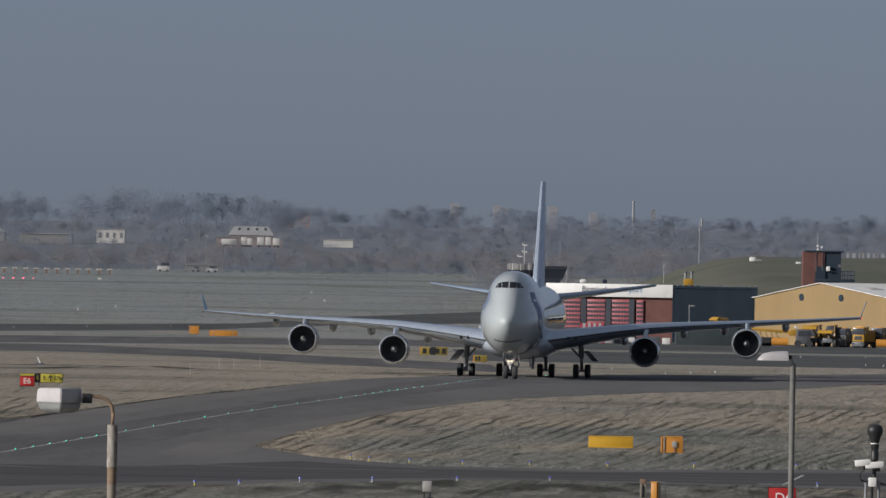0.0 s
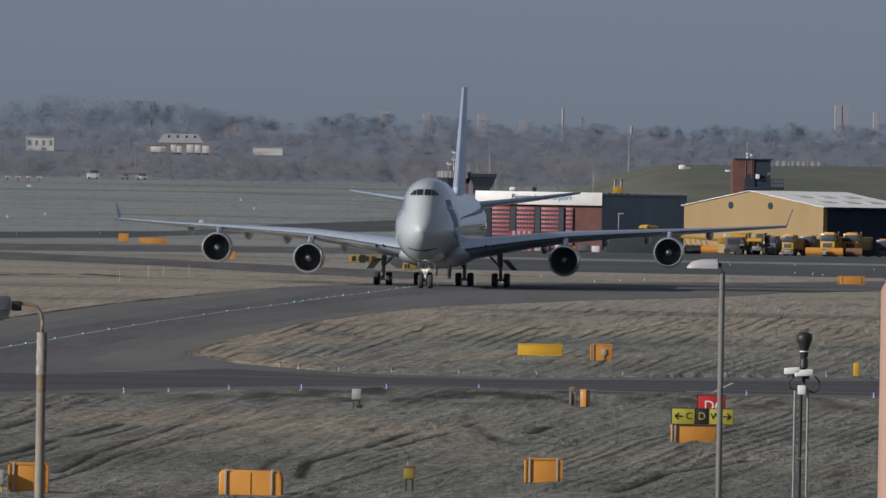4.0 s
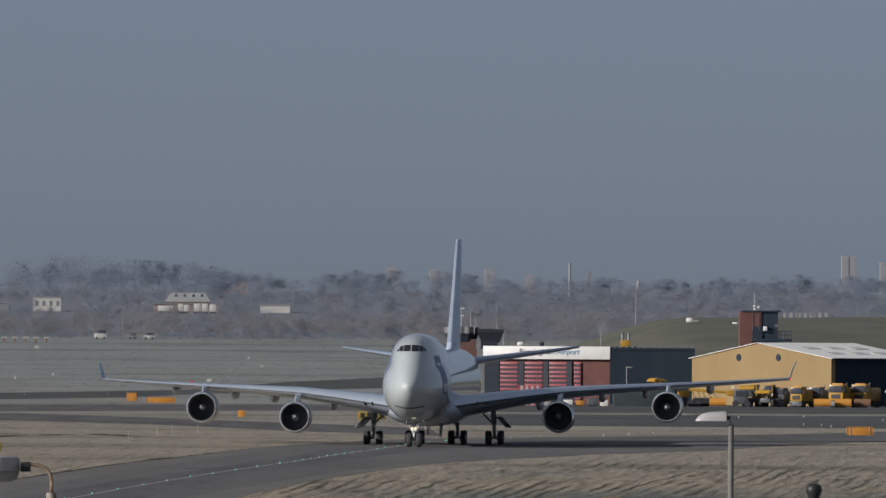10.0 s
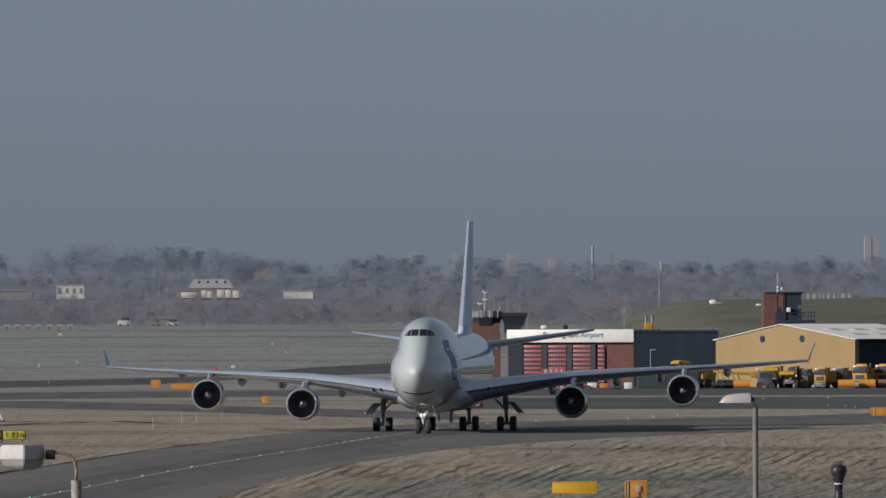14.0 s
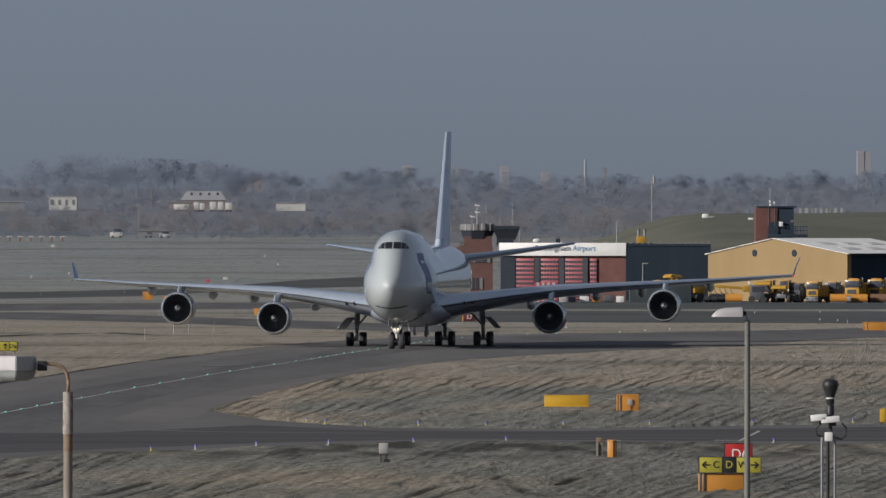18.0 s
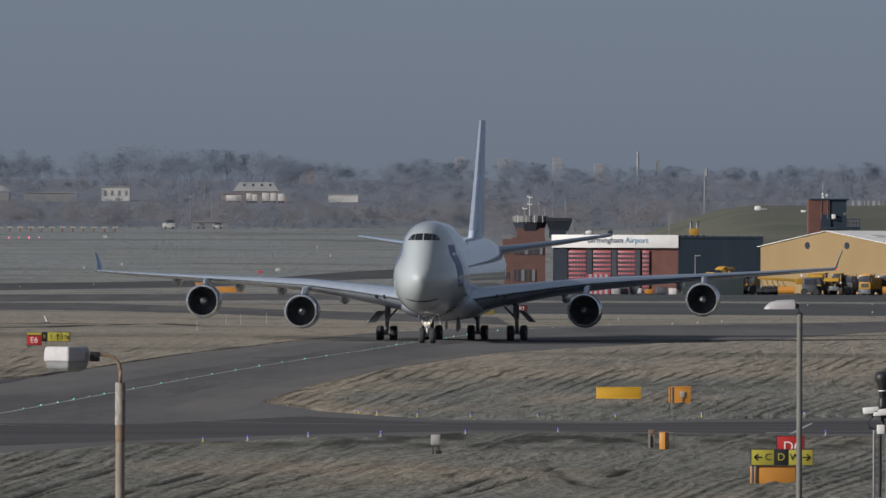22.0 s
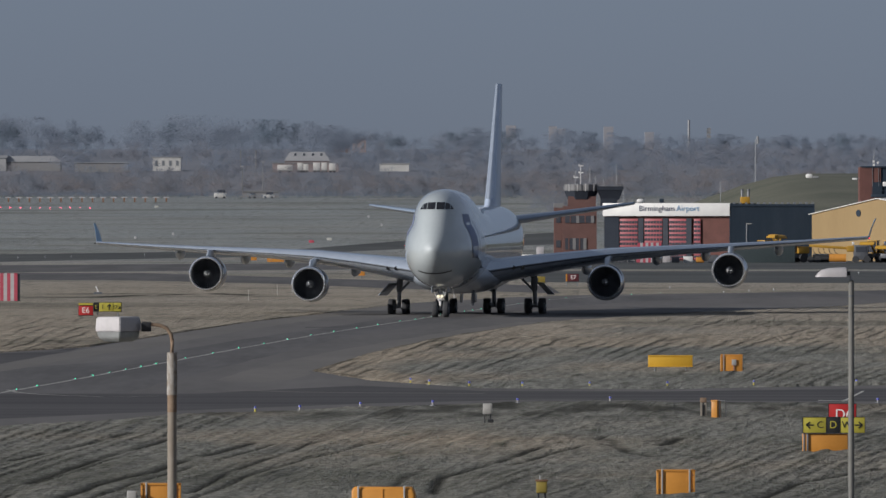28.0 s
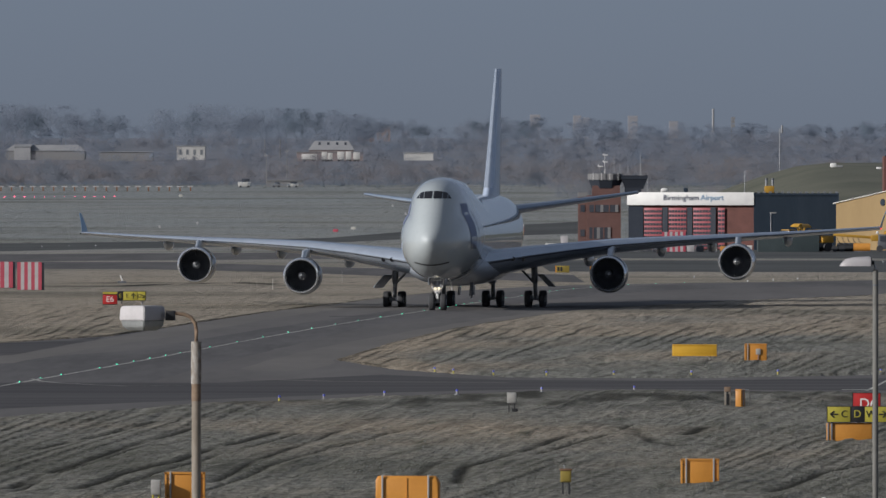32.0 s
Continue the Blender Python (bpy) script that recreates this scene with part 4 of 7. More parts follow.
def nose_gear(y, plane):
    bm = tube(bmesh.new(), (0, y, 0.62), (0, y, 1.5), 0.12, 0.13, 14)
    tube(bm, (0, y, 1.45), (0, y + 0.1, 2.9), 0.17, 0.19, 14)
    tube(bm, (-0.5, y, 0.62), (0.5, y, 0.62), 0.08, 0.08, 12)
    g = part("nose_gear", bm, STEEL, plane, "bright metal nose landing gear with two wheels")
    part("drag_brace", tube(tube(bmesh.new(), (-0.1, y, 1.6), (-0.35, y + 1.6, 2.7), 0.06, 0.06, 10), (0.1, y, 1.6), (0.35, y + 1.6, 2.7), 0.06, 0.06, 10), STEEL, g)
    part("torque_link", box(box(bmesh.new(), 0, y - 0.25, 1.05, 0.16, 0.14, 0.42, 0.03), 0, y - 0.22, 1.5, 0.3, 0.16, 0.24, 0.03), CREAM, g, "pale torque link")
    part("steering_bar", box(bmesh.new(), 0, y - 0.2, 1.78, 0.62, 0.12, 0.1, 0.03), STEEL, g, "metal steering bar")
    part("light_bar", box(bmesh.new(), 0, y - 0.16, 2.25, 0.7, 0.06, 0.07, 0.02), CREAM, g, "pale lamp bracket")
    for s in (-1, 1):
        part("actuator", tube(bmesh.new(), (s * 0.3, y - 0.2, 1.72), (s * 0.16, y - 0.1, 2.5), 0.05, 0.04, 8), STEEL, g, "shiny actuator")
        part("taxi_light", tube(bmesh.new(), (s * 0.14, y - 0.36, 1.64), (s * 0.14, y - 0.16, 1.64), 0.10, 0.07, 16), TAXIL, g, "lit warm taxi light")
        part("gear_door", box(bmesh.new(), s * 0.62, y + 0.1, 2.35, 0.05, 1.6, 0.85, 0.02), GREYP, g, "grey nose gear door")
        part("hose", pipe(bmesh.new(), [(s * 0.12, y - 0.2, 1.3), (s * 0.38, y - 0.3, 1.75), (s * 0.48, y - 0.3, 2.2), (s * 0.3, y - 0.2, 2.75)], 0.04, 6), CREAM, g, "pale hydraulic hose")
        wheel(g, s * 0.43, y)
    return g


def airliner():
    plane = thing("airliner", (0, 0, 0), "four-engined white jumbo jet with upper deck taxiing on its wheels", "airplane")
    ys = [h[0] for h in HULL]
    yy = sorted(set(ys + [0.1, 0.45, 1.0, 1.65, 2.4, 3.2, 4.0, 4.9, 6.0, 7.4, 9.3, 12, 15.5, 19.5, 22.5, 25.5, 30, 36, 42, 50, 54, 58, 62, 65.5]))
    n = 56
    bm = loft(bmesh.new(), [[hull_pt(y, 2 * math.pi * i / n) for i in range(n)] for y in yy])
    hull = part("fuselage", bm, WHITE, plane, "white fuselage with a raised upper deck", angle=60)
    # wing to body fairing under the belly
    bm = loft(bmesh.new(), [[(w * math.cos(a), y, 3.1 + h * math.sin(a)) for a in [2 * math.pi * i / 24 for i in range(24)]] for y, w, h in
                            ((16.5, 1.6, 0.6), (18.5, 2.9, 1.15), (22, 3.55, 1.4), (30, 3.7, 1.45), (36, 3.4, 1.35), (41, 1.8, 0.8))])
    part("belly_fairing", bm, GREYP, hull, "pale grey wing root fairing", angle=60)
    # cockpit glazing
    for s in (-1, 1):
        for x0, x1 in ((0.05, 0.66), (0.71, 1.04), (1.08, 1.30)):
            a, b = (x0, x1) if s > 0 else (-x1, -x0)
            part("cockpit_window", front_patch(bmesh.new(), a, b, lambda x: 8.36, lambda x: 8.92 - 0.06 * abs(x) - 0.30 * max(0, abs(x) - 0.7) - 1.15 * max(0, abs(x) - 1.05)), GLASS, hull, "dark cockpit window")
        part("livery_stripe", side_patch(bmesh.new(), 5.9, 8.5, 4.95 if s > 0 else 6.4, 7.95, s), BLUE, hull, "dark blue livery panel on the forward fuselage")
        part("livery_stripe", side_patch(bmesh.new(), 9.9, 10.15, 4.95, 7.5, s, 4), GREYP, hull, "thin pale blue livery stripe")
        if s > 0:
            part("livery_stripe", side_patch(bmesh.new(), 6.0, 8.4, 4.6, 5.5, s, off=0.04), COWLBLUE, hull, "dark blue foot of the livery panel")
        part("cabin_door", side_patch(bmesh.new(), 12.2, 12.26, 4.9, 6.8, s, 2), GREYP, hull)
        part("position_light", tube(bmesh.new(), (s * 0.9, 24, 8.75), (s * 0.9, 24.2, 8.8), 0.05, 0.05, 8), CREAM, hull)
    part("nose_door_seam", front_patch(bmesh.new(), -1.32, 1.28, lambda x: 3.37 + 0.23 * (x / 1.3) ** 2, lambda x: 3.46 + 0.23 * (x / 1.3) ** 2, 20), BLACK, hull, "dark curved nose door seam")
    part("antenna", tube(bmesh.new(), (0, 26.5, 8.6), (0, 27.0, 9.0), 0.3, 0.24, 14), CREAM, hull, "white dome antenna")
    for s in (-1, 1):
        wing(s, plane)
        engine(s * 11.7, 21.8, 2.52, 26.6, 4.6, plane)
        engine(s * 20.9, 31.6, 3.34, 35.4, 5.2, plane)
        bm = loft(bmesh.new(), [foil(s * x, y, z, c, t) for x, y, c, z, t in ((1.0, 59.2, 8.6, 7.35, 0.85), (4, 61.5, 6.6, 7.75, 0.62), (8, 64.5, 4.3, 8.3, 0.42), (11.05, 66.8, 2.6, 8.75, 0.25))])
        part("tailplane", bm, WINGM, plane, "grey tailplane", angle=50)
    fin = loft(bmesh.new(), [[(v * t, y + u * c, z) for u, v in FOIL] for z, y, c, t in ((7.9, 51.5, 14.5, 1.25), (9.2, 54.2, 11.2, 1.15), (12, 57.2, 9.0, 0.95), (16, 61.2, 6.3, 0.7), (18.75, 63.9, 4.4, 0.5))])
    f = part("tail_fin", fin, FINBLUE, plane, "tall pale blue tail fin", angle=50)
    edge = loft(bmesh.new(), [[(v * t * 1.04, y + u * c - 0.03, z) for u, v in ((0.05, 0.32), (0.012, 0.17), (0, 0), (0.012, -0.14), (0.05, -0.27))] for z, y, c, t in ((9.2, 54.2, 11.2, 1.15), (12, 57.2, 9.0, 0.95), (16, 61.2, 6.3, 0.7), (18.75, 63.9, 4.4, 0.5))], closed=False)
    part("leading_edge", edge, EDGEM, f, "bare metal fin leading edge")
    nose_gear(7.1, plane)
    for s in (-1, 1):
        bogie_gear(s * 5.45, 31.8, 3.4, plane, "wing_gear", lean=s * -0.1, door=1)
        bogie_gear(s * 1.92, 34.9, 2.6, plane, "body_gear")
        part("gear_bay_door", box(bmesh.new(), s * 0.55, 33.2, 1.55, 0.06, 2.6, 1.3, 0.02), GREYP, plane, "grey belly gear door hanging open")
    part("belly_door", box(bmesh.new(), 1.45, 20.5, 1.75, 0.22, 0.9, 1.95, 0.04, m=Matrix.Translation((1.45, 0, 1.75)) @ Matrix.Rotation(radians(6), 4, "Y") @ Matrix.Translation((-1.45, 0, -1.75))), GEARDK, plane, "dark belly door hanging down")
    part("drain_mast", tube(bmesh.new(), (0.35, 14, 2.3), (0.5, 14.2, 1.45), 0.07, 0.04, 8), CREAM, plane, "thin pale drain mast")
    for w, x, y in WHEELS:
        h = new("rim", HUB_ME)
        h.parent = w
    return plane


PLANE = airliner()


# ---- buildings across the field ----
def fire_station():
    b = thing("fire_station", (0, 1540, 0), "red brick airport fire station with white sign band and red doors", "building")
    b.matrix_basis = pose(39.15, 1540, 0, 0, 0, -15) @ pose(-39.15, 0, 0)
    x0, x1 = 28.95, 49.35
    part("wall", boxm((x0 + x1) / 2, 9, 4.4, x1 - x0, 17.6, 8.8), BRICK, b, "red brick wall")
    part("fascia", boxm((x0 + x1) / 2, -0.25, 8.05, x1 - x0 + 0.2, 0.5, 2.05, 0.04), CREAM, b, "white sign band")
    part("roof", boxm((x0 + x1) / 2, 9, 8.93, x1 - x0 + 0.3, 18, 0.2), DARKCL, b, "dark flat roof")
    words("Birmingham", 1.22, NAVY, b, (37.65, -0.56, 8.2), label="dark blue lettering Birmingham")
    words("Airport", 1.22, WLBLUE, b, (42.7, -0.56, 8.2), label="light blue lettering Airport")
    for i in range(4):
        w = 2.9 if i < 3 else 1.1
        cx = 33.0 + 4.0 * i - (0.9 if i == 3 else 0)
        d = part("vehicle_door", boxm(cx, -0.06, 3.4, w, 0.1, 6.4, 0.02), ROLLUP, b, "pinkish red sectional door with rows of small panes")
        cols = 6 if i < 3 else 2
        for k in range(9):
            for j in range(cols):
                part("pane", boxm(cx - w / 2 + (j + 0.5) * w / cols, -0.12, 0.62 + 0.68 * k, w / cols * 0.84, 0.05, 0.38), WINDOWG, d)
        if i < 3:
            part("pier", boxm(cx + 1.98 - (0.2 if i == 2 else 0), -0.12, 3.45, 0.85, 0.22, 6.5), WINDOWG, b, "dark grey pier between doors")
    # dark panel put where the brick only lies in shade
    part("recess", boxm(30.2, -0.05, 3.5, 2.4, 0.12, 6.9), DARKCAB, b, "flat dark panel for brick in shade")
    return b


def control_tower():
    t = thing("watch_tower", (0.24, 1549.5, 0), "brick watch tower with glazed dark cabin and aerials", "tower")
    part("shaft", boxm(25.3, 3.2, 4.3, 5.4, 6.4, 8.6), PALEBR, t, "red brick lower block")
    part("stair_block", boxm(22.0, 2.8, 4.2, 1.5, 4.0, 8.4), PALEBR, t, "red brick stair block")
    part("parapet", boxm(22.0, 2.8, 8.7, 1.6, 4.1, 0.7), TOWERP, t, "pale parapet")
    part("upper_shaft", boxm(25.7, 3.6, 9.2, 4.4, 4.6, 1.9), PALEBR, t)
    for z, h, x0, x1 in ((6.5, 1.15, 23.0, 27.7), (2.6, 1.8, 23.0, 26.4)):
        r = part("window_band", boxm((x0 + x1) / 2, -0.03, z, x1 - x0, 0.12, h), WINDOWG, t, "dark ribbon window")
        for k in range(4):
            part("window_post", boxm(x0 + (x1 - x0) * (k + 0.7) / 4, -0.1, z, 0.18 + 0.3 * (k % 2), 0.06, h), TOWERP if k % 2 else PALEBR, r)
    for z in (6.5, 2.6):
        part("window", boxm(21.95, 0.78, z, 0.7, 0.1, 1.1), WINDOWG, t, "dark window")
    bm = loft(bmesh.new(), [[(25.6 + r * math.cos(a), 3.4 + r * math.sin(a), z) for a in [math.pi / 8 + k * math.pi / 4 for k in range(8)]] for r, z in ((2.35, 9.7), (2.9, 11.0), (2.9, 11.05))])
    part("cabin", bm, DARKCAB, t, "dark flared glazed cabin", angle=20)
    bm = loft(bmesh.new(), [[(25.6 + r * math.cos(a), 3.4 + r * math.sin(a), z) for a in [math.pi / 8 + k * math.pi / 4 for k in range(8)]] for r, z in ((2.95, 11.05), (3.0, 11.1), (3.0, 12.0), (2.95, 12.05))])
    c = part("cabin_parapet", bm, TOWERP, t, "pale mesh parapet round the cabin roof", angle=20)
    for k in range(9):
        part("rail_post", boxm(22.95 + 0.66 * k, 0.55 + 0.1 * abs(k - 4) ** 1.5, 11.55, 0.07, 0.07, 1.2), CREAM if k % 2 else GEARDK, c)
    bm = loft(bmesh.new(), [[(30.2 + dx * r, 3.2 + dy * r, z) for dx, dy in ((-1, -1), (1, -1), (1, 1), (-1, 1))] for r, z in ((1.45, 9.6), (1.55, 10.0), (2.0, 11.1), (2.1, 11.2), (2.1, 11.75))])
    part("second_cabin", bm, DARKCAB, t, "dark flared second cabin", angle=20)
    for k in range(8):
        part("cabin_post", boxm(28.5 + 0.5 * k, 1.0, 11.9, 0.08, 0.08, 0.4), GEARDK, t)
    part("second_stem", boxm(30.0, 3.4, 9.4, 2.6, 3.4, 1.6), DARKCAB, t)
    for x, h in ((24.7, 2.2), (27.0, 3.2), (31.2, 3.4), (27.9, 1.4), (29.2, 1.2)):
        part("aerial", tube(bmesh.new(), (x, 3, 11.0), (x, 3, 12.0 + h), 0.05, 0.035, 6), GALV, t, "thin aerial mast")
    for x, z in ((25.6, 15.0), (25.6, 13.9), (24.8, 13.2)):
        part("wind_vane", boxm(x, 3, z, 0.75, 0.1, 0.13), CREAM, t, "white instrument arm")
        part("vane_cup", boxm(x - 0.35, 3, z + 0.12, 0.14, 0.14, 0.3), CREAM, t)
    part("vane_pole", tube(bmesh.new(), (25.5, 3, 12.0), (25.5, 3, 15.2), 0.05, 0.04, 6), CREAM, t)
    return t


def dark_hangar():
    h = thing("dark_shed", (-0.29, 1537, 0), "long dark blue clad workshop shed", "building")
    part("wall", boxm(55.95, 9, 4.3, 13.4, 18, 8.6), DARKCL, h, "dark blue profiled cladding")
    for k in range(30):
        part("rib", boxm(49.5 + 0.44 * k, -0.015, 4.3, 0.08, 0.03, 8.5), DARKCL, h)
    part("parapet", boxm(55.95, 9, 8.75, 13.4, 18.3, 0.35), DARKCL, h)
    for k in range(14):
        part("roof_vent", boxm(50.0 + 0.95 * k, 1, 9.05, 0.4, 0.4, 0.3), GALV, h, "small roof vent")
    return h


def sand_hangar():
    """Gable turned towards the afternoon sun, ridge running off behind it."""
    h = thing("yellow_hangar", (71.7, 1523.4, 0), "sand-yellow clad hangar with pale pitched roof", "building", rz=-53.13)
    xl, xr, ln = -16.3, 17.8, 19.3
    part("gable_wall", loft(bmesh.new(), [[(xl, y, 0), (xr, y, 0), (xr, y, 7.4), (0, y, 9.7), (xl, y, 7.3)] for y in (0, 0.8)]), SANDCL, h, "sand-yellow gable wall")
    part("far_gable", loft(bmesh.new(), [[(xl, y, 0), (xr, y, 0), (xr, y, 7.4), (0, y, 9.7), (xl, y, 7.3)] for y in (ln - 0.8, ln)]), SANDCL, h)
    part("side_wall", boxm(xr - 0.3, ln / 2, 3.6, 0.5, ln - 1.7, 7.2), DARKCL, h, "dark side wall of the hangar")
    part("side_wall", boxm(xl + 0.3, ln / 2, 3.6, 0.5, ln - 1.7, 7.2), SANDCL, h)
    for x, z, nm in ((xr + 0.5, 7.36, "long white roof slope"), (xl - 0.5, 7.26, "pale roof slope")):
        bm = loft(bmesh.new(), [[(0, y, 9.76), (x, y, z), (x, y, z + 0.09), (0, y, 9.85)] for y in (-0.3, ln + 0.3)])
        part("roof", bm, HANGROOF, h, nm, angle=20)
    for u in (0.2, 0.45, 0.7):
        for w in (0.30, 0.62):
            q = [((w + a) * (xr + 0.5), ln * (u + b), 9.85 - 2.39 * (w + a)) for a, b in ((0, 0), (0.12, 0), (0.12, 0.14), (0, 0.14))]
            bm = loft(bmesh.new(), [[(px, py, pz + dz) for px, py, pz in q] for dz in (0.01, 0.06)])
            part("skylight", bm, ROOFW, h, "dull translucent skylight")
    for x in (-4.7, 5.0):
        part("gable_vent", tube(bmesh.new(), (x, -0.12, 7.5), (x, 0.2, 7.5), 0.55, 0.55, 16), DARKCL, h, "round gable vent")
    part("gutter", boxm(xr + 0.55, ln / 2, 7.35, 0.2, ln, 0.25), DARKCAB, h)
    return h


def brick_tower():
    t = thing("drill_tower", (0, 1750, 1.1), "square brick drill tower with dark steel balcony", "tower")
    part("shaft", boxm(81.0, 3, 7.2, 3.8, 6, 14.6), BRICK, t, "dark red brick shaft")
    part("dark_side", boxm(84.4, 3, 7.2, 3.0, 5.6, 14.4), DARKCL, t, "dark side bay")
    bal = part("balcony", boxm(84.7, -1.0, 9.35, 7.2, 2.4, 0.5, 0.05), DARKCL, t, "dark steel balcony")
    for k in range(13):
        part("baluster", boxm(81.2 + 0.58 * k, -2.1, 10.3, 0.09, 0.09, 1.5), DARKCL, bal)
    for z in (10.3, 11.0):
        part("rail", boxm(84.7, -2.1, z, 7.1, 0.1, 0.12), DARKCL, bal)
    part("landing_room", boxm(87.2, 1.0, 10.2, 1.9, 1.6, 1.5), GEARDK, bal)
    part("doorway", boxm(82.2, -0.06, 10.7, 1.6, 0.1, 2.2), DARKCL, t, "dark doorway")
    part("roof_slab", boxm(82.9, 3, 14.55, 7.0, 6.4, 0.25), DARKCL, t)
    part("white_box", boxm(83.6, -0.2, 11.4, 0.7, 0.5, 0.9, 0.05), CREAM, t, "white box on the tower")
    part("dish", tube(bmesh.new(), (85.6, -0.1, 11.9), (85.6, -0.35, 12.0), 0.32, 0.3, 14), GEARDK, t, "grey dish")
    part("camera", boxm(78.2, 0.4, 12.4, 0.9, 0.3, 0.35, 0.05), CREAM, t, "white camera on a bracket")
    part("bracket", boxm(78.8, 0.4, 12.5, 0.9, 0.1, 0.1), GALV, t)
    part("second_aerial", tube(bmesh.new(), (82.5, 2.5, 14.5), (82.5, 2.5, 15.6), 0.05, 0.05, 6), GALV, t)
    for x, z in ((81.8, 14.9), (81.75, 15.5), (82.5, 15.3)):
        part("roof_lamp", boxm(x, 2.6, z, 0.35, 0.3, 0.4, 0.05), CREAM, t, "small white roof lamp")
    for x in (81.4, 82.5):
        part("ladder_rail", boxm(x, -0.08, 12.8, 0.07, 0.08, 3.5), GALV, t)
    part("aerial", tube(bmesh.new(), (81.8, 3, 14.5), (81.8, 3, 18), 0.08, 0.05, 6), GALV, t, "thin aerial")
    return t


fire_station()
control_tower()
dark_hangar()
sand_hangar()
brick_tower()


def mound():
    bm = bmesh.new()
    rows = []
    for j in range(17):
        y = 1790 + 26 * j
        row = []
        for i in range(41):
            x = 38 + 6 * i
            up = min(1, max(0, (x - 38) / 42))
            up = up * up * (3 - 2 * up)
            f = math.sin(math.pi * min(1, max(0, j / 16)))
            row.append((x, y, rise(y) - 0.3 + 11.8 * up * f ** 0.8 + 0.5 * noise.noise((x * 0.03, y * 0.02, 3))))
        rows.append(row)
    loft(bm, rows, cap=False, closed=False)
    for f in bm.faces:
        if f.normal.z < 0:
            f.normal_flip()
    solid("grass_mound", bm, mat("mound_grass", (0.070, 0.074, 0.048), (0.125, 0.122, 0.085), 0.95, scale=0.06, fine=1.6, bump=0.1), "dull green grassy mound behind the buildings", "mound", kind="structure")


mound()


# ---- lamps and mast close to the camera ----
def lamp_left():
    p = thing("street_lamp", (-4.30, 170, 0), "old street lamp with boxy white lantern and rusted swan neck", "street lamp")
    part("post", tube(tube(bmesh.new(), (0, 0, 0), (0, 0, 5.0), 0.085, 0.08, 18), (0, 0, 0), (0, 0, 1.3), 0.12, 0.12, 18), POST, p, "weathered grey-brown steel post")
    part("sleeve", tube(bmesh.new(), (0, 0, 5.3), (0, 0, 6.04), 0.092, 0.09, 18), FLAKE, p, "post top with flaking white paint")
    part("rust_band", tube(bmesh.new(), (0, 0, 5.0), (0, 0, 5.3), 0.083, 0.083, 18), TANRUST, p, "tan rusty band")
    part("swan_neck", pipe(bmesh.new(), [(0, 0, 6.0), (0, 0, 6.25), (-0.02, 0, 6.36), (-0.09, 0, 6.46), (-0.2, 0, 6.51), (-0.34, 0, 6.53), (-0.5, 0, 6.55)], 0.034), TANRUST, p, "rusted bent bracket arm")
    la = part("lantern", box(bmesh.new(), 0, 0, 0, 0.17, 0.14, 0.17, 0.012), DARK, p, "dark lantern end housing", at=(-0.45, 0.02, 6.49))
    ring = [(-0.415, -0.10), (0.03, -0.41), (0.393, 0.10), (-0.05, 0.41)]

    def boxed(levels):
        bm = loft(bmesh.new(), [[(x * w, y * w, z) for x, y in ring] for z, w in levels])
        bmesh.ops.bevel(bm, geom=list(bm.edges), offset=0.014, segments=2, affect="EDGES")
        return bm

    part("canopy", boxed(((-0.08, 1.0), (0.06, 0.985), (0.16, 0.95), (0.175, 0.86))), LANTW, la, "white lantern canopy", at=(-0.475, 0, 0), angle=25)
    part("bowl", boxed(((-0.08, 0.95), (-0.19, 0.88), (-0.26, 0.62))), DIFF, la, "grey translucent lantern bowl", at=(-0.475, 0, 0), angle=25)


def lamp_right():
    p = thing("street_lamp", (7.98, 180, 0), "slim grey street lamp with a shallow white lantern", "street lamp")
    part("post", tube(tube(bmesh.new(), (0, 0, 0), (0, 0, 7.22), 0.056, 0.052, 16), (0, 0, 0), (0, 0, 1.4), 0.09, 0.09, 16), DULLPOST, p, "dull grey steel post")
    part("collar", tube(bmesh.new(), (0, 0, 6.92), (0, 0, 6.95), 0.058, 0.058, 16), GEARDK, p, "dark steel collar")
    part("bracket", pipe(bmesh.new(), [(0, 0, 7.2), (-0.01, 0, 7.27), (-0.05, 0, 7.36), (-0.12, 0, 7.42)], 0.016, 8), GALV, p, "thin bent bracket")
    arc = [math.pi * k / 14 for k in range(15)]
    rows = [[(x, 0.16 * w * math.cos(a), 7.285 + h * math.sin(a) ** 0.7) for a in arc] for x, w, h in ((-0.66, 0.55, 0.015), (-0.62, 0.8, 0.07), (-0.55, 0.95, 0.13), (-0.40, 1.0, 0.165), (-0.13, 1.0, 0.18), (-0.09, 0.96, 0.17))]
    hood = part("lantern", loft(bmesh.new(), rows), LANTW, p, "white hooded lantern with a flat underside", angle=50)
    part("lamp_end", loft(bmesh.new(), [[(x, 0.14 * math.cos(a), 7.29 + 0.15 * math.sin(a) ** 0.7) for a in arc] for x in (-0.095, -0.075)]), DARK, hood, "dark open lantern end")
    part("control_gear", box(bmesh.new(), -0.05, 0, 7.35, 0.06, 0.1, 0.07, 0.01), DARK, hood, "dark fitting")


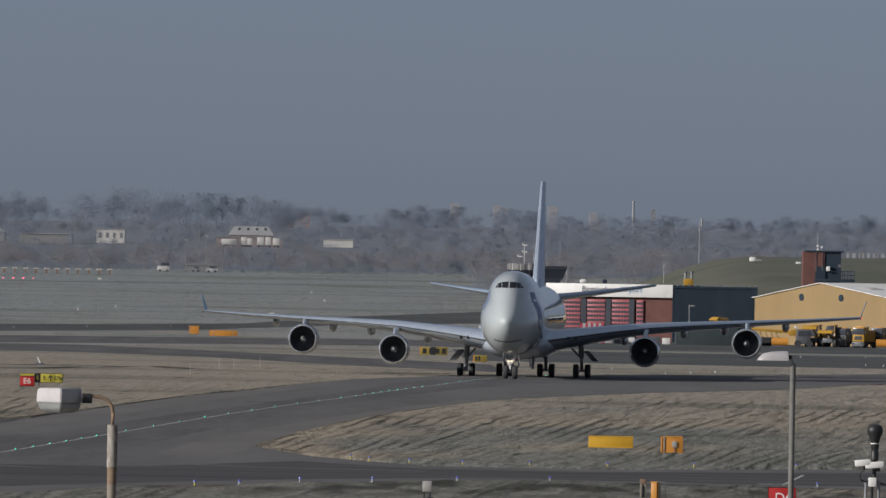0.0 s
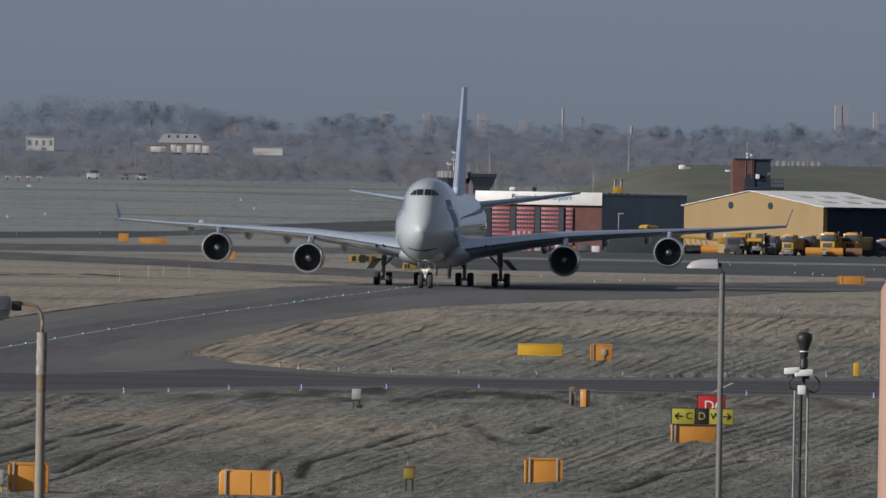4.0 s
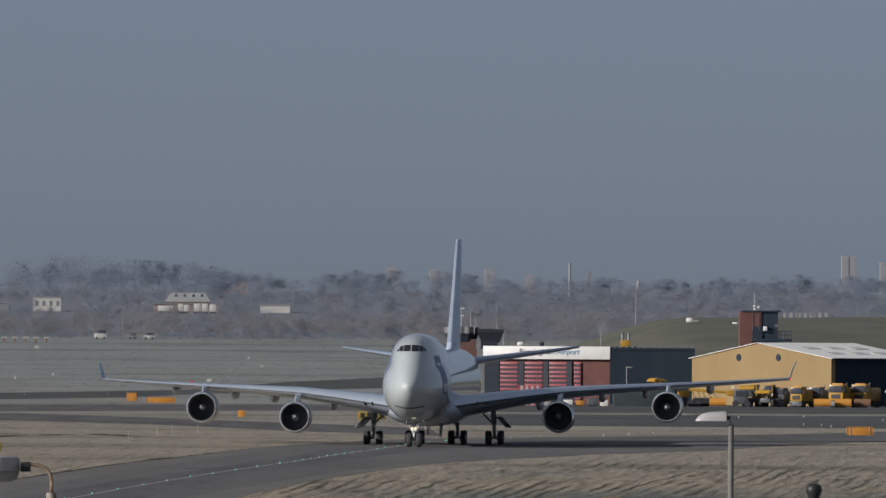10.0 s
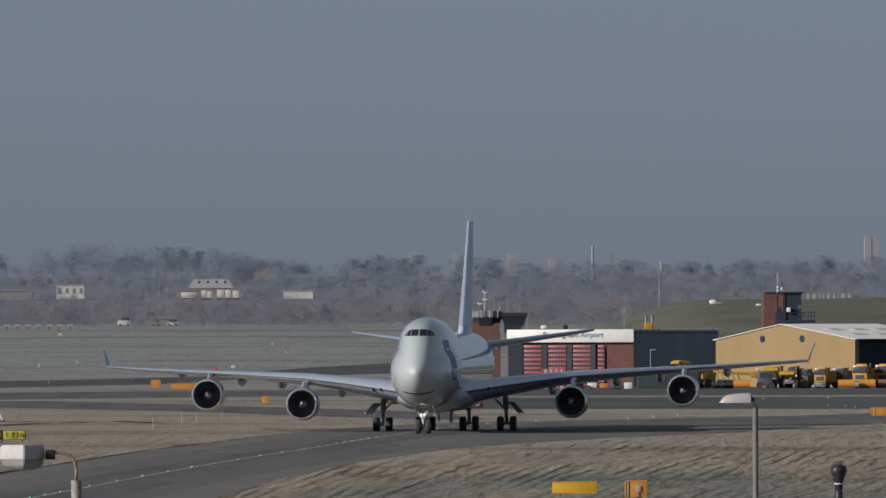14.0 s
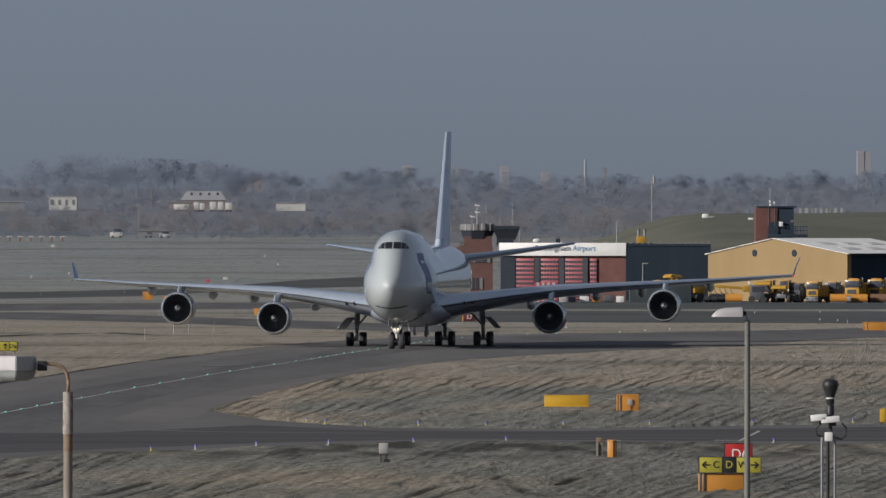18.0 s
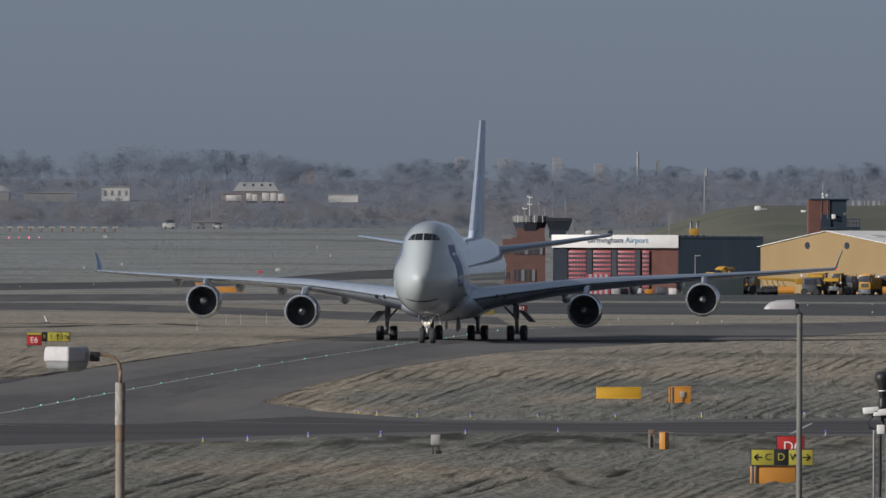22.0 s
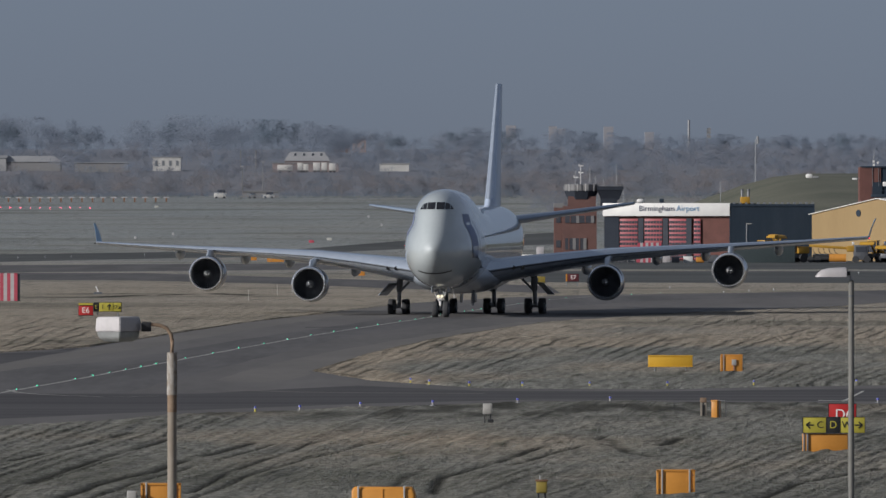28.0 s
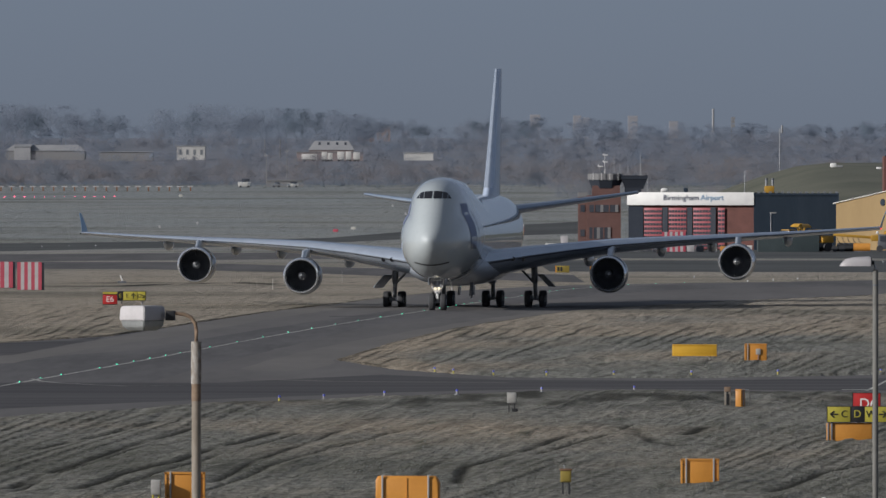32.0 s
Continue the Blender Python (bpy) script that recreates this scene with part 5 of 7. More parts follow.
def camera_mast():
    p = thing("camera_mast", (7.9, 150, 0), "lattice steel mast with two white cameras and a black lamp", "mast")
    for s in (-0.1, 0.1):
        part("pole", tube(bmesh.new(), (s, 0, 0), (s, 0, 5.68), 0.019, 0.019, 12), GALV, p, "grey steel tube")
    part("back_pole", tube(bmesh.new(), (0, 0.16, 0), (0, 0.16, 5.6), 0.026, 0.026, 12), BLACK, p, "dark cable pole")
    for k in range(5):
        part("rung", tube(bmesh.new(), (-0.1, 0, 0.6 + 1.0 * k), (0.1, 0, 0.6 + 1.0 * k), 0.012, 0.012, 8), GALV, p)
    for s in (-0.115, 0.115):
        part("sleeve", tube(bmesh.new(), (s, 0, 0), (s, 0, 3.9), 0.030, 0.030, 12), GALV, p, "thicker lower tube")
    part("top_pole", tube(bmesh.new(), (0.03, 0, 5.6), (0.03, 0, 6.2), 0.03, 0.028, 12), BLACK, p)
    bm = loft(bmesh.new(), [[(0.03 + r * math.cos(a), r * math.sin(a), z) for a in [2 * math.pi * i / 20 for i in range(20)]] for r, z in
                            ((0.035, 5.98), (0.06, 6.0), (0.06, 6.13), (0.045, 6.15), (0.062, 6.18), (0.062, 6.25), (0.08, 6.32), (0.115, 6.41), (0.128, 6.46), (0.105, 6.52), (0.05, 6.55))])
    part("beacon", bm, BLACK, p, "black bulb-shaped lamp head", angle=50)
    part("beacon_band", tube(bmesh.new(), (0.03, 0, 6.245), (0.03, 0, 6.26), 0.066, 0.066, 20), CREAM, p, "thin white band")
    for cx, cz, ln in ((-0.16, 5.955, 0.25), (0.02, 5.925, 0.29)):
        c = part("camera_housing", box(bmesh.new(), cx, -0.16, cz, ln, 0.14, 0.10, 0.02, m=Matrix.Translation((cx, 0, cz)) @ Matrix.Rotation(radians(-5), 4, "Y") @ Matrix.Translation((-cx, 0, -cz))), CREAM, p, "white weatherproof camera housing")
        part("camera_front", box(bmesh.new(), cx - ln / 2 - 0.005, -0.16, cz - 0.01, 0.02, 0.1, 0.07), BLACK, c)
        part("camera_mount", box(bmesh.new(), cx + 0.05, -0.1, cz - 0.07, 0.08, 0.14, 0.06), BLACK, c, "black camera mount")
    part("junction_box", box(bmesh.new(), 0.0, -0.04, 5.66, 0.12, 0.09, 0.14, 0.01), CREAM, p, "pale junction box")
    part("cable", pipe(bmesh.new(), [(0.2, -0.05, 5.87), (0.27, -0.05, 5.8), (0.27, -0.05, 5.68), (0.2, 0, 5.62), (0.05, 0.1, 5.66)], 0.015, 6), BLACK, p, "looped black cable")
    part("cable", pipe(bmesh.new(), [(-0.12, -0.05, 5.86), (-0.2, -0.05, 5.78), (-0.17, -0.05, 5.68), (-0.05, 0, 5.66)], 0.013, 6), BLACK, p, "looped black cable")


lamp_left()
lamp_right()
camera_mast()


# ---- far side: woods, sheds, towers ----
def twig_mass(name, spots, material, label, seed, size=(0.5, 1.3), per=150, category="trees", low=0.60):
    """Many winter trees joined: trunk, limbs and a loose crown of small twig clumps."""
    rng = np.random.default_rng(seed)
    vs, fs, ns = [], [], []
    base = 0
    for x, y, z, h, w in spots:
        # trunk and limbs
        limbs = [((x, y, z - 0.5), (x + rng.normal(0, 0.2), y, z + h * 0.55), 0.013 * h, 0.008 * h)]
        for k in range(5):
            a = rng.uniform(0, 6.28)
            limbs.append(((x, y, z + h * rng.uniform(0.2, 0.45)), (x + math.cos(a) * w * 0.35, y + math.sin(a) * w * 0.35, z + h * rng.uniform(0.6, 0.9)), 0.007 * h, 0.003 * h))
        for p, q, r0, r1 in limbs:
            p, q = np.array(p), np.array(q)
            for pt, r in ((p, r0), (q, r1)):
                vs.append(np.array([[pt[0] - r, pt[1], pt[2]], [pt[0] + r * 0.5, pt[1] - r, pt[2]], [pt[0] + r * 0.5, pt[1] + r, pt[2]]]))
            b = base
            for i in range(3):
                j = (i + 1) % 3
                fs += [(b + i, b + j, b + 3 + j), (b + i, b + 3 + j, b + 3 + i)]
            ns.append(np.tile(np.array([[-0.1, -0.7, 0.55]]), (6, 1)))
            base += 6
        n = int(per * rng.uniform(0.8, 1.2))
        lobes = rng.normal(0, 1, (7, 3)) * np.array([w * 0.26, w * 0.26, h * 0.19]) + np.array([0, 0, h * low])
        off = rng.normal(0, 1, (n, 3)) * np.array([w * 0.13, w * 0.13, h * 0.10])
        c = lobes[rng.integers(0, 7, n)] + off
        c[:, 2] = np.where(c[:, 2] > h * 0.98, h * 1.96 - c[:, 2], c[:, 2])
        c[:, 2] = np.where(c[:, 2] < h * 0.08, h * (0.08 + 0.5 * rng.random(n)), c[:, 2])
        c += np.array([x, y, z])
        s = rng.uniform(*size, (n, 1)) * (h / 11) ** 0.5
        # closer-grown boughs towards the heart of each lobe
        deep = (np.abs(off) < np.array([w * 0.13, w * 0.13, h * 0.10]) * 1.1).all(1)
        s[deep] *= 1.5
        d1, d2 = rng.normal(0, 1, (n, 3)), rng.normal(0, 1, (n, 3))
        d1 /= np.linalg.norm(d1, axis=1, keepdims=True)
        d2 /= np.linalg.norm(d2, axis=1, keepdims=True)
        d2 *= np.sign((np.cross(d2, d1) * np.array([-0.25, -0.55, 0.75])).sum(1, keepdims=True))
        quad = np.stack([c - d1 * s, c + d2 * s * 0.7, c + d1 * s], 1).reshape(-1, 3)
        vs.append(quad)
        fs += (base + np.arange(3 * n).reshape(n, 3)).tolist()
        base += 3 * n
        # normals lean one way, only a little outward, to even out shading like haze
        out = quad - np.array([x, y, z + h * 0.5])
        out /= np.linalg.norm(out, axis=1, keepdims=True) + 1e-6
        ns.append(out * 0.25 + np.array([-0.25, -0.55, 0.75]))
    co = np.concatenate(vs).astype(np.float32)
    fa = np.array(fs, dtype=np.int32)
    me = bpy.data.meshes.new(name)
    me.vertices.add(len(co))
    me.vertices.foreach_set("co", co.ravel())
    me.loops.add(fa.size)
    me.loops.foreach_set("vertex_index", fa.ravel())
    me.polygons.add(len(fa))
    me.polygons.foreach_set("loop_start", np.arange(0, fa.size, 3, dtype=np.int32))
    me.update(calc_edges=True)
    nv = np.concatenate(ns)
    nv /= np.linalg.norm(nv, axis=1, keepdims=True)
    me.polygons.foreach_set("use_smooth", np.ones(len(fa), bool))
    me.normals_split_custom_set_from_vertices(nv.tolist())
    me.materials.append(material)
    return tagged(new(name, me), label, category, kind="stuff")


def woods():
    rng = np.random.default_rng(5)
    crest = ((-260, -165, -140, -120, -90, -47, -26, -10, 40, 82, 130, 206, 300), (42, 43, 42, 39.5, 41, 41, 38, 36, 37, 34.5, 34, 37, 37.5))

    def spots(n, y0, y1, h0, h1, x0=-1.0, x1=1.0, to_crest=False, keep=lambda x, y: True):
        out = []
        while len(out) < n:
            y = rng.uniform(y0, y1)
            x = y * rng.uniform(-0.052, 0.070)
            if not keep(x, y):
                continue
            z = rise(y)
            h = rng.uniform(h0, h1)
            if to_crest:
                top = float(np.interp(x * 3400 / y, *crest))
                top = 8.59 + (top - 8.59) * y / 3400
                h = max(4.0, (top - z) * rng.uniform(0.74, 1.0))
            out.append((x, y, z - 0.2, h, h * rng.uniform(0.9, 1.5)))
        return out

    twig_mass("wood_crest", spots(190, 3350, 3700, 8, 14, to_crest=True), CRESTT, "grey bare winter woodland on the ridge, paled as by haze", 1, (0.08, 0.3), 2200, low=0.52)
    twig_mass("wood_slope", spots(300, 2790, 3350, 4, 9, keep=lambda x, y: y > 3010 or not any(a < x * 2985 / y < b for a, b in ((-133, -111), (-104, -87), (-82.5, -72), (-46, -23), (-13, -2)))), HAZETWIG, "bare winter trees on the slope behind the sheds", 2, (0.08, 0.27), 1500, low=0.5)
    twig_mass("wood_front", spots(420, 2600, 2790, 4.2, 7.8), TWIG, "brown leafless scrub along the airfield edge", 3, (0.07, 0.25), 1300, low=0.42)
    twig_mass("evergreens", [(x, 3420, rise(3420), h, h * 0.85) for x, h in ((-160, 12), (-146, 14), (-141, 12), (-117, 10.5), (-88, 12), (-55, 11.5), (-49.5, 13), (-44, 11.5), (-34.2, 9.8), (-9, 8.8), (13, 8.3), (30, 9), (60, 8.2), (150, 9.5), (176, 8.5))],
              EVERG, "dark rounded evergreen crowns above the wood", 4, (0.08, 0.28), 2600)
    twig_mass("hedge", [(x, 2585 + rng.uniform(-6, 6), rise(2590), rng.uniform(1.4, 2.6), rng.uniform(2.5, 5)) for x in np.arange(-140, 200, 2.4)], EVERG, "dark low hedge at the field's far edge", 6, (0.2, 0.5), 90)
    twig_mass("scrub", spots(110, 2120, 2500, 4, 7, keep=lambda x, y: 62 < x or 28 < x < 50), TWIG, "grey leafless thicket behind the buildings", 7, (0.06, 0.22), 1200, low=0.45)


woods()


def shed(name, x0, x1, y, z0, eave, ridge, wall, roof, label, bays=0, depth=10, hip=0.0):
    s = thing(name, (0, y, 0), label, "building")
    part("wall", boxm((x0 + x1) / 2, depth / 2, (z0 + eave) / 2 - 1.5, x1 - x0, depth, eave - z0 + 3), wall, s)
    if ridge > eave:
        a, b = x0 - 0.3, x1 + 0.3
        bm = loft(bmesh.new(), [[(x, -0.3, eave), (x + hip * k, depth / 2, ridge), (x, depth + 0.3, eave)] for x, k in ((a, 1), (b, -1))])
        part("roof", bm, roof, s, angle=20)
    else:
        part("roof", boxm((x0 + x1) / 2, depth / 2, eave + 0.12, x1 - x0 + 0.5, depth + 0.5, 0.25), roof, s)
    for k in range(bays):
        # pale grey panes, lightened in colour as if seen through haze
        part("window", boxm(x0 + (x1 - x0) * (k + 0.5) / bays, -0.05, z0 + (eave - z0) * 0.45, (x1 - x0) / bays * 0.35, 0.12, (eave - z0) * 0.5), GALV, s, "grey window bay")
    return s


shed("shed", -81.6, -73, 2990, 20.4, 23.5, 23.5, ROOFW, RENDER, "white flat-roofed industrial unit among trees", 4)
hall = shed("shed", -41.1, -27.5, 2995, 20.0, 22.5, 25.3, PALEPINK, RENDER, "large pale shed with a hipped roof", 5, hip=1.9)
for x in (-38.3, -35.6, -32.9, -30.3):
    bm = loft(bmesh.new(), [[(x + dx, -0.3 + 5.3 * k, 22.5 + 2.8 * k + dz) for dx, k in ((0, 0.55), (0.7, 0.55), (0.7, 0.8), (0, 0.8))] for dz in (0.02, 0.1)])
    part("skylight", bm, WINDOWG, hall, "grey roof skylight")
shed("terrace", -44.6, -24.4, 2974, 19.2, 21.6, 21.6, PALEPINK, TOWERP, "pale row of low brick workshops", 0)
for x0, x1, h in ((-43.0, -38.4, 1.7), (-36.9, -35.3, 2.3), (-35.1, -33.6, 2.0), (-32.1, -30.0, 2.4), (-29.6, -27.9, 2.4), (-27.3, -25.3, 2.2)):
    v = thing("trailer", ((x0 + x1) / 2, 2968, 18.75), "white box trailer parked before the workshops", "trailer", group="white trailers by the workshops")
    part("box", boxm(0, 0, 0.7 + h / 2, x1 - x0, 2.2, h, 0.05), ROOFW, v)
    part("chassis", boxm(0, 0, 0.55, (x1 - x0) * 0.9, 1.8, 0.3), GEARDK, v, "dark chassis")
    for k in (-0.3, 0.3):
        part("wheel", tube(bmesh.new(), ((x1 - x0) * k, -1.0, 0.4), ((x1 - x0) * k, -0.7, 0.4), 0.4, 0.4, 10), TYRE, v, "black wheel")
shed("shed", -12, -3, 2985, 19.5, 21.5, 21.5, ROOFW, RENDER, "long low white shed among trees", 0)
shed("shed", -134, -109.8, 2990, 20.6, 22.2, 24.0, TOWERP, RENDER, "long grey warehouse with a pale roof among bare trees", 0, hip=2.5)
shed("shed", -104.8, -88.4, 2970, 19.8, 21.7, 22.0, TOWERP, RENDER, "low grey warehouse among bare trees", 0)
shed("shed", -131.4, -126.4, 2989.2, 20.0, 23.4, 24.2, RENDER, RENDER, "small pale gabled building", 0)
shed("house", -31.5, -25.5, 3600, 29, 33.6, 34.4, PALEPINK, TOWERP, "pale brick house on the ridge", 3)
shed("house", -24.5, -19.5, 3600, 29, 33.4, 34.1, PALEPINK, TOWERP, "pale brick house on the ridge", 2)
shed("wall_yard", -47.0, -37.3, 2606, 11, 12.4, 12.4, TOWERP, TOWERP, "low pale yard wall at the field's edge", 0, 2)
for x in (-55.7, -50.9):
    c = thing("chimney", (x, 3050, 20), "slim white flue pipe", "chimney")
    part("flue", tube(bmesh.new(), (0, 0, 0), (0, 0, 6.0), 0.22, 0.2, 10), TOWERP, c)


def tower_block(x, z0, z1, w, label):
    t = thing("tower_block", (x, 4400, 0), label, "building", group="tower blocks on the skyline")
    part("wall", boxm(0, 3, (z0 + z1) / 2 - 2, w, 6, z1 - z0 + 4), BLOCKW, t)
    for k in range(5):
        part("window_row", boxm(0, -0.03, z0 + (z1 - z0) * (k + 0.5) / 5, w * 0.8, 0.1, (z1 - z0) * 0.05), BLOCKW, t)
    return t


for x, z0, z1, w in ((41.5, 36, 45, 4.6), (60.5, 36, 44.6, 3.6), (64.3, 36, 43.6, 3.2), (85.6, 36, 44.5, 4.4), (104, 36, 42, 4), (246.2, 38, 51.6, 3.0), (249.6, 38, 51.4, 2.8), (263.4, 38, 48.7, 2.6)):
    tower_block(x, z0, z1, w, "hazy pale high-rise block on the skyline")
c = thing("chimney", (96.9, 3500, 26), "tall slender white chimney on the ridge", "chimney")
part("stack", tube(bmesh.new(), (0, 0, 0), (0, 0, 13.6), 0.5, 0.4, 14), RENDER, c)
m = thing("radio_mast", (79.4, 2300, 6.9), "slim lattice mast with white aerial drum", "mast")
part("pole", tube(bmesh.new(), (0, 0, 0), (0, 0, 17.5), 0.16, 0.12, 8), GALV, m)
part("drum", tube(bmesh.new(), (0.5, 0, 16.4), (0.5, 0, 18.2), 0.26, 0.26, 12), RENDER, m, "white aerial drum")
part("arm", boxm(0.2, 0, 16.5, 1.2, 0.2, 0.2), GALV, m)
m = thing("radio_mast", (102, 3450, 26), "hazy lattice mast with dishes", "mast")
part("pole", tube(bmesh.new(), (0, 0, 0), (0, 0, 10.2), 0.3, 0.15, 6), TOWERP, m)
for z in (7.2, 8.6, 9.8):
    part("dish", tube(bmesh.new(), (0.7, -0.3, z), (0.7, -0.6, z), 0.6, 0.6, 12), TOWERP, m)
d = thing("dome_hut", (78, 1950, 14.4), "small white hut on the mound", "hut")
part("shell", box(bmesh.new(), 0, 0, 0.2, 1.3, 1.2, 0.9, 0.25), CREAM, d)
part("annex", box(bmesh.new(), 1.2, 0, 0.0, 1.4, 1.0, 0.4, 0.1), RENDER, d, "low pale annex")
for i in range(9):
    f = thing("white_tank", (100.5 + 1.0 * i + 0.3 * (i % 3), 2020, 15.1), "small white upright panel beyond the mound", "panel", group="white panels beyond the mound")
    part("panel", boxm(0, 0, 0.6, 0.5 + 0.2 * (i % 2), 0.3, 1.6), RENDER, f)

# roof clutter on the station and the shed
v = thing("roof_dome", (35.0, 1543, 9.05), "white dome on the flat roof", "roof vent")
part("dome", box(bmesh.new(), 0, 0, 0.35, 1.1, 1.1, 0.7, 0.3), CREAM, v)
v = thing("roof_vent", (38.4, 1543, 9.05), "dark box vent on the flat roof", "roof vent")
part("housing", boxm(0, 0, 0.35, 0.7, 0.7, 0.7, 0.05), DARKCL, v)
for x, h in ((47.8, 3.4), (32.4, 2.2)):
    v = thing("flag_pole", (x, 1546, 9.0), "thin pole standing on the roof", "pole")
    part("pole", tube(bmesh.new(), (0, 0, 0), (0, 0, h), 0.06, 0.05, 6), GALV, v)
v = thing("extractor", (51.9, 1552, 8.9), "yellow extractor unit with two steel flues on the roof", "extractor")
part("housing", boxm(0, 0, 0.6, 1.5, 1.2, 1.2, 0.05), PLANT, v)
for s in (-0.45, 0.55):
    part("flue", tube(bmesh.new(), (s, 0, 1.1), (s, 0, 2.2), 0.2, 0.2, 12), GALV, v, "steel flue")
    part("cowl", tube(bmesh.new(), (s, 0, 2.2), (s, 0, 2.4), 0.27, 0.2, 12), GEARDK, v, "dark flue cowl")


# ---- vehicles and clutter before the buildings ----
def truck(x, y, w, h, label, paint=None):
    paint = paint or PLANT
    t = thing("snow_truck", (x, y, 0), label, "truck", group="winter service trucks", rz=-24)
    part("chassis", boxm(0, 2.6, 0.75, w * 0.7, 6.4, 0.5, 0.05), BLACK, t, "black chassis")
    cab = part("cab", box(bmesh.new(), 0, 0.1, h * 0.57, w, 1.9, h * 0.62, 0.12), paint, t, "truck cab")
    part("windscreen", boxm(0, -0.87, h * 0.70, w * 0.92, 0.06, h * 0.26, 0.02), WINDOWG, cab, "dark windscreen")
    part("side_glass", boxm(w * 0.5, -0.1, h * 0.68, 0.04, 1.2, h * 0.22), WINDOWG, cab)
    part("grille", boxm(0, -0.88, h * 0.42, w * 0.6, 0.06, h * 0.16), BLACK, cab, "black grille")
    part("bumper", box(bmesh.new(), 0, -0.75, 0.55, w, 0.5, 0.7, 0.06), GEARDK, t, "grey bumper")
    for s in (-1, 1):
        part("headlight", boxm(s * w * 0.36, -1.0, 0.62, 0.28, 0.05, 0.18), GLASS, t)
        part("mirror", boxm(s * (w * 0.5 + 0.14), -0.7, h * 0.66, 0.14, 0.1, 0.5), BLACK, cab)
        for yy in (0.3, 3.4, 4.8):
            part("wheel", tube(bmesh.new(), (s * w * 0.36, yy, 0.5), (s * w * 0.5, yy, 0.5), 0.5, 0.5, 16), TYRE, t, "black wheel")
    part("body", box(bmesh.new(), 0, 3.6, h * 0.5, w * 0.94, 4.4, h * 0.5, 0.1), GEARDK if paint is GEARDK else paint, t, "hopper body")
    part("beacon_bar", boxm(0, 0.0, h * 0.9, w * 0.7, 0.3, 0.16, 0.04), ORANGE, cab, "amber beacon bar")
    part("exhaust_stack", tube(bmesh.new(), (w * 0.4, 1.3, 1.0), (w * 0.4, 1.3, h * 0.95), 0.09, 0.09, 10), GALV, t, "grey exhaust stack")
    for k in range(4):
        part("body_rib", boxm(w * 0.485, 1.8 + 1.2 * k, h * 0.5, 0.06, 0.1, h * 0.48), STEEL, t)


def plough(x, y, w, label, paint=None):
    p = thing("snow_plough", (x, y, 0), label, "snow plough", group="orange plough blades", rz=-6)
    arc = [math.pi * (0.02 + 0.96 * i / 12) for i in range(13)]
    bm = loft(bmesh.new(), [[(k, -0.45 * math.sin(a), 0.75 + 0.6 * math.cos(a)) for a in arc] + [(k, 0.1 - 0.4 * math.sin(a), 0.75 + 0.55 * math.cos(a)) for a in arc[::-1]] for k in (-w / 2, 0, w / 2)])
    part("blade", bm, paint or ORANGE, p, "curved blade")
    part("cutting_edge", boxm(0, -0.1, 0.12, w, 0.08, 0.22), GEARDK, p, "dark steel cutting edge")
    for k in (-0.35, 0, 0.35):
        part("rib", boxm(k * w, 0.08, 0.75, 0.08, 0.2, 1.0), GEARDK, p)
    part("push_frame", boxm(0, 0.55, 0.5, w * 0.5, 1.0, 0.25), BLACK, p, "black push frame")


truck(75.9, 1483, 1.95, 3.55, "yellow winter service truck with white bumper")
truck(82.0, 1484, 2.4, 4.0, "yellow snow plough truck parked in a row")
truck(78.9, 1487, 2.0, 3.5, "dark-cabbed gritter truck between two yellow ones", GEARDK)
truck(73.3, 1488, 2.2, 3.3, "dark grey tanker truck parked by the hangar", GEARDK)
truck(85.6, 1486, 2.4, 4.0, "yellow snow plough truck parked in a row")
truck(90.8, 1490, 2.2, 3.0, "dark flatbed truck parked by the hangar", GEARDK)
for x, y in ((63.4, 1476), (79.3, 1477), (82.5, 1478)):
    plough(x, y, 2.55, "yellow-orange snow plough blade standing on the apron")
plough(85.5, 1479, 2.5, "dull brown snow plough blade on the apron", RUST)


def loader(x, y, top, label, rz=-20):
    """Wheeled loader with raised arms."""
    t = thing("wheel_loader", (x, y, 0), label, "loader", rz=rz)
    part("chassis", boxm(0, 1.0, 1.0, 1.6, 4.6, 0.7, 0.1), GEARDK, t, "dark chassis")
    part("engine_hood", box(bmesh.new(), 0.3, 2.4, 1.9, 1.7, 2.0, 1.1, 0.12), PLANT, t, "yellow engine hood")
    cab = part("cab", box(bmesh.new(), 0, 0.7, 2.4, 1.5, 1.5, 1.7, 0.1), WINDOWG, t, "dark glazed cab")
    part("cab_roof", box(bmesh.new(), 0, 0.7, 3.3, 1.6, 1.6, 0.16, 0.05), PLANT, cab, "yellow cab roof")
    for s in (-0.7, 0.7):
        part("cab_post", boxm(s, 0.0, 2.4, 0.1, 0.1, 1.7), PLANT, cab)
        part("lift_arm", tube(bmesh.new(), (s * 0.8, -0.4, 1.6), (s * 0.8, -2.2, top - 0.6), 0.16, 0.14, 8), PLANT, t, "yellow lift arm")
        part("headlight", boxm(s * 1.1, -0.2, 1.9, 0.2, 0.1, 0.2), CREAM, t)
        for yy in (-0.5, 2.4):
            part("wheel", tube(bmesh.new(), (s * 1.1, yy, 0.7), (s * 1.75, yy, 0.7), 0.7, 0.7, 18), TYRE, t, "large black wheel")
    bm = loft(bmesh.new(), [[(k, -2.2, top - 0.5), (k, -2.9, top - 0.55), (k, -2.95, top - 0.45), (k, -2.6, top - 0.12), (k, -2.15, top)] for k in (-1.15, 1.15)])
    part("bucket", bm, PLANT, t, "raised yellow bucket", angle=20)


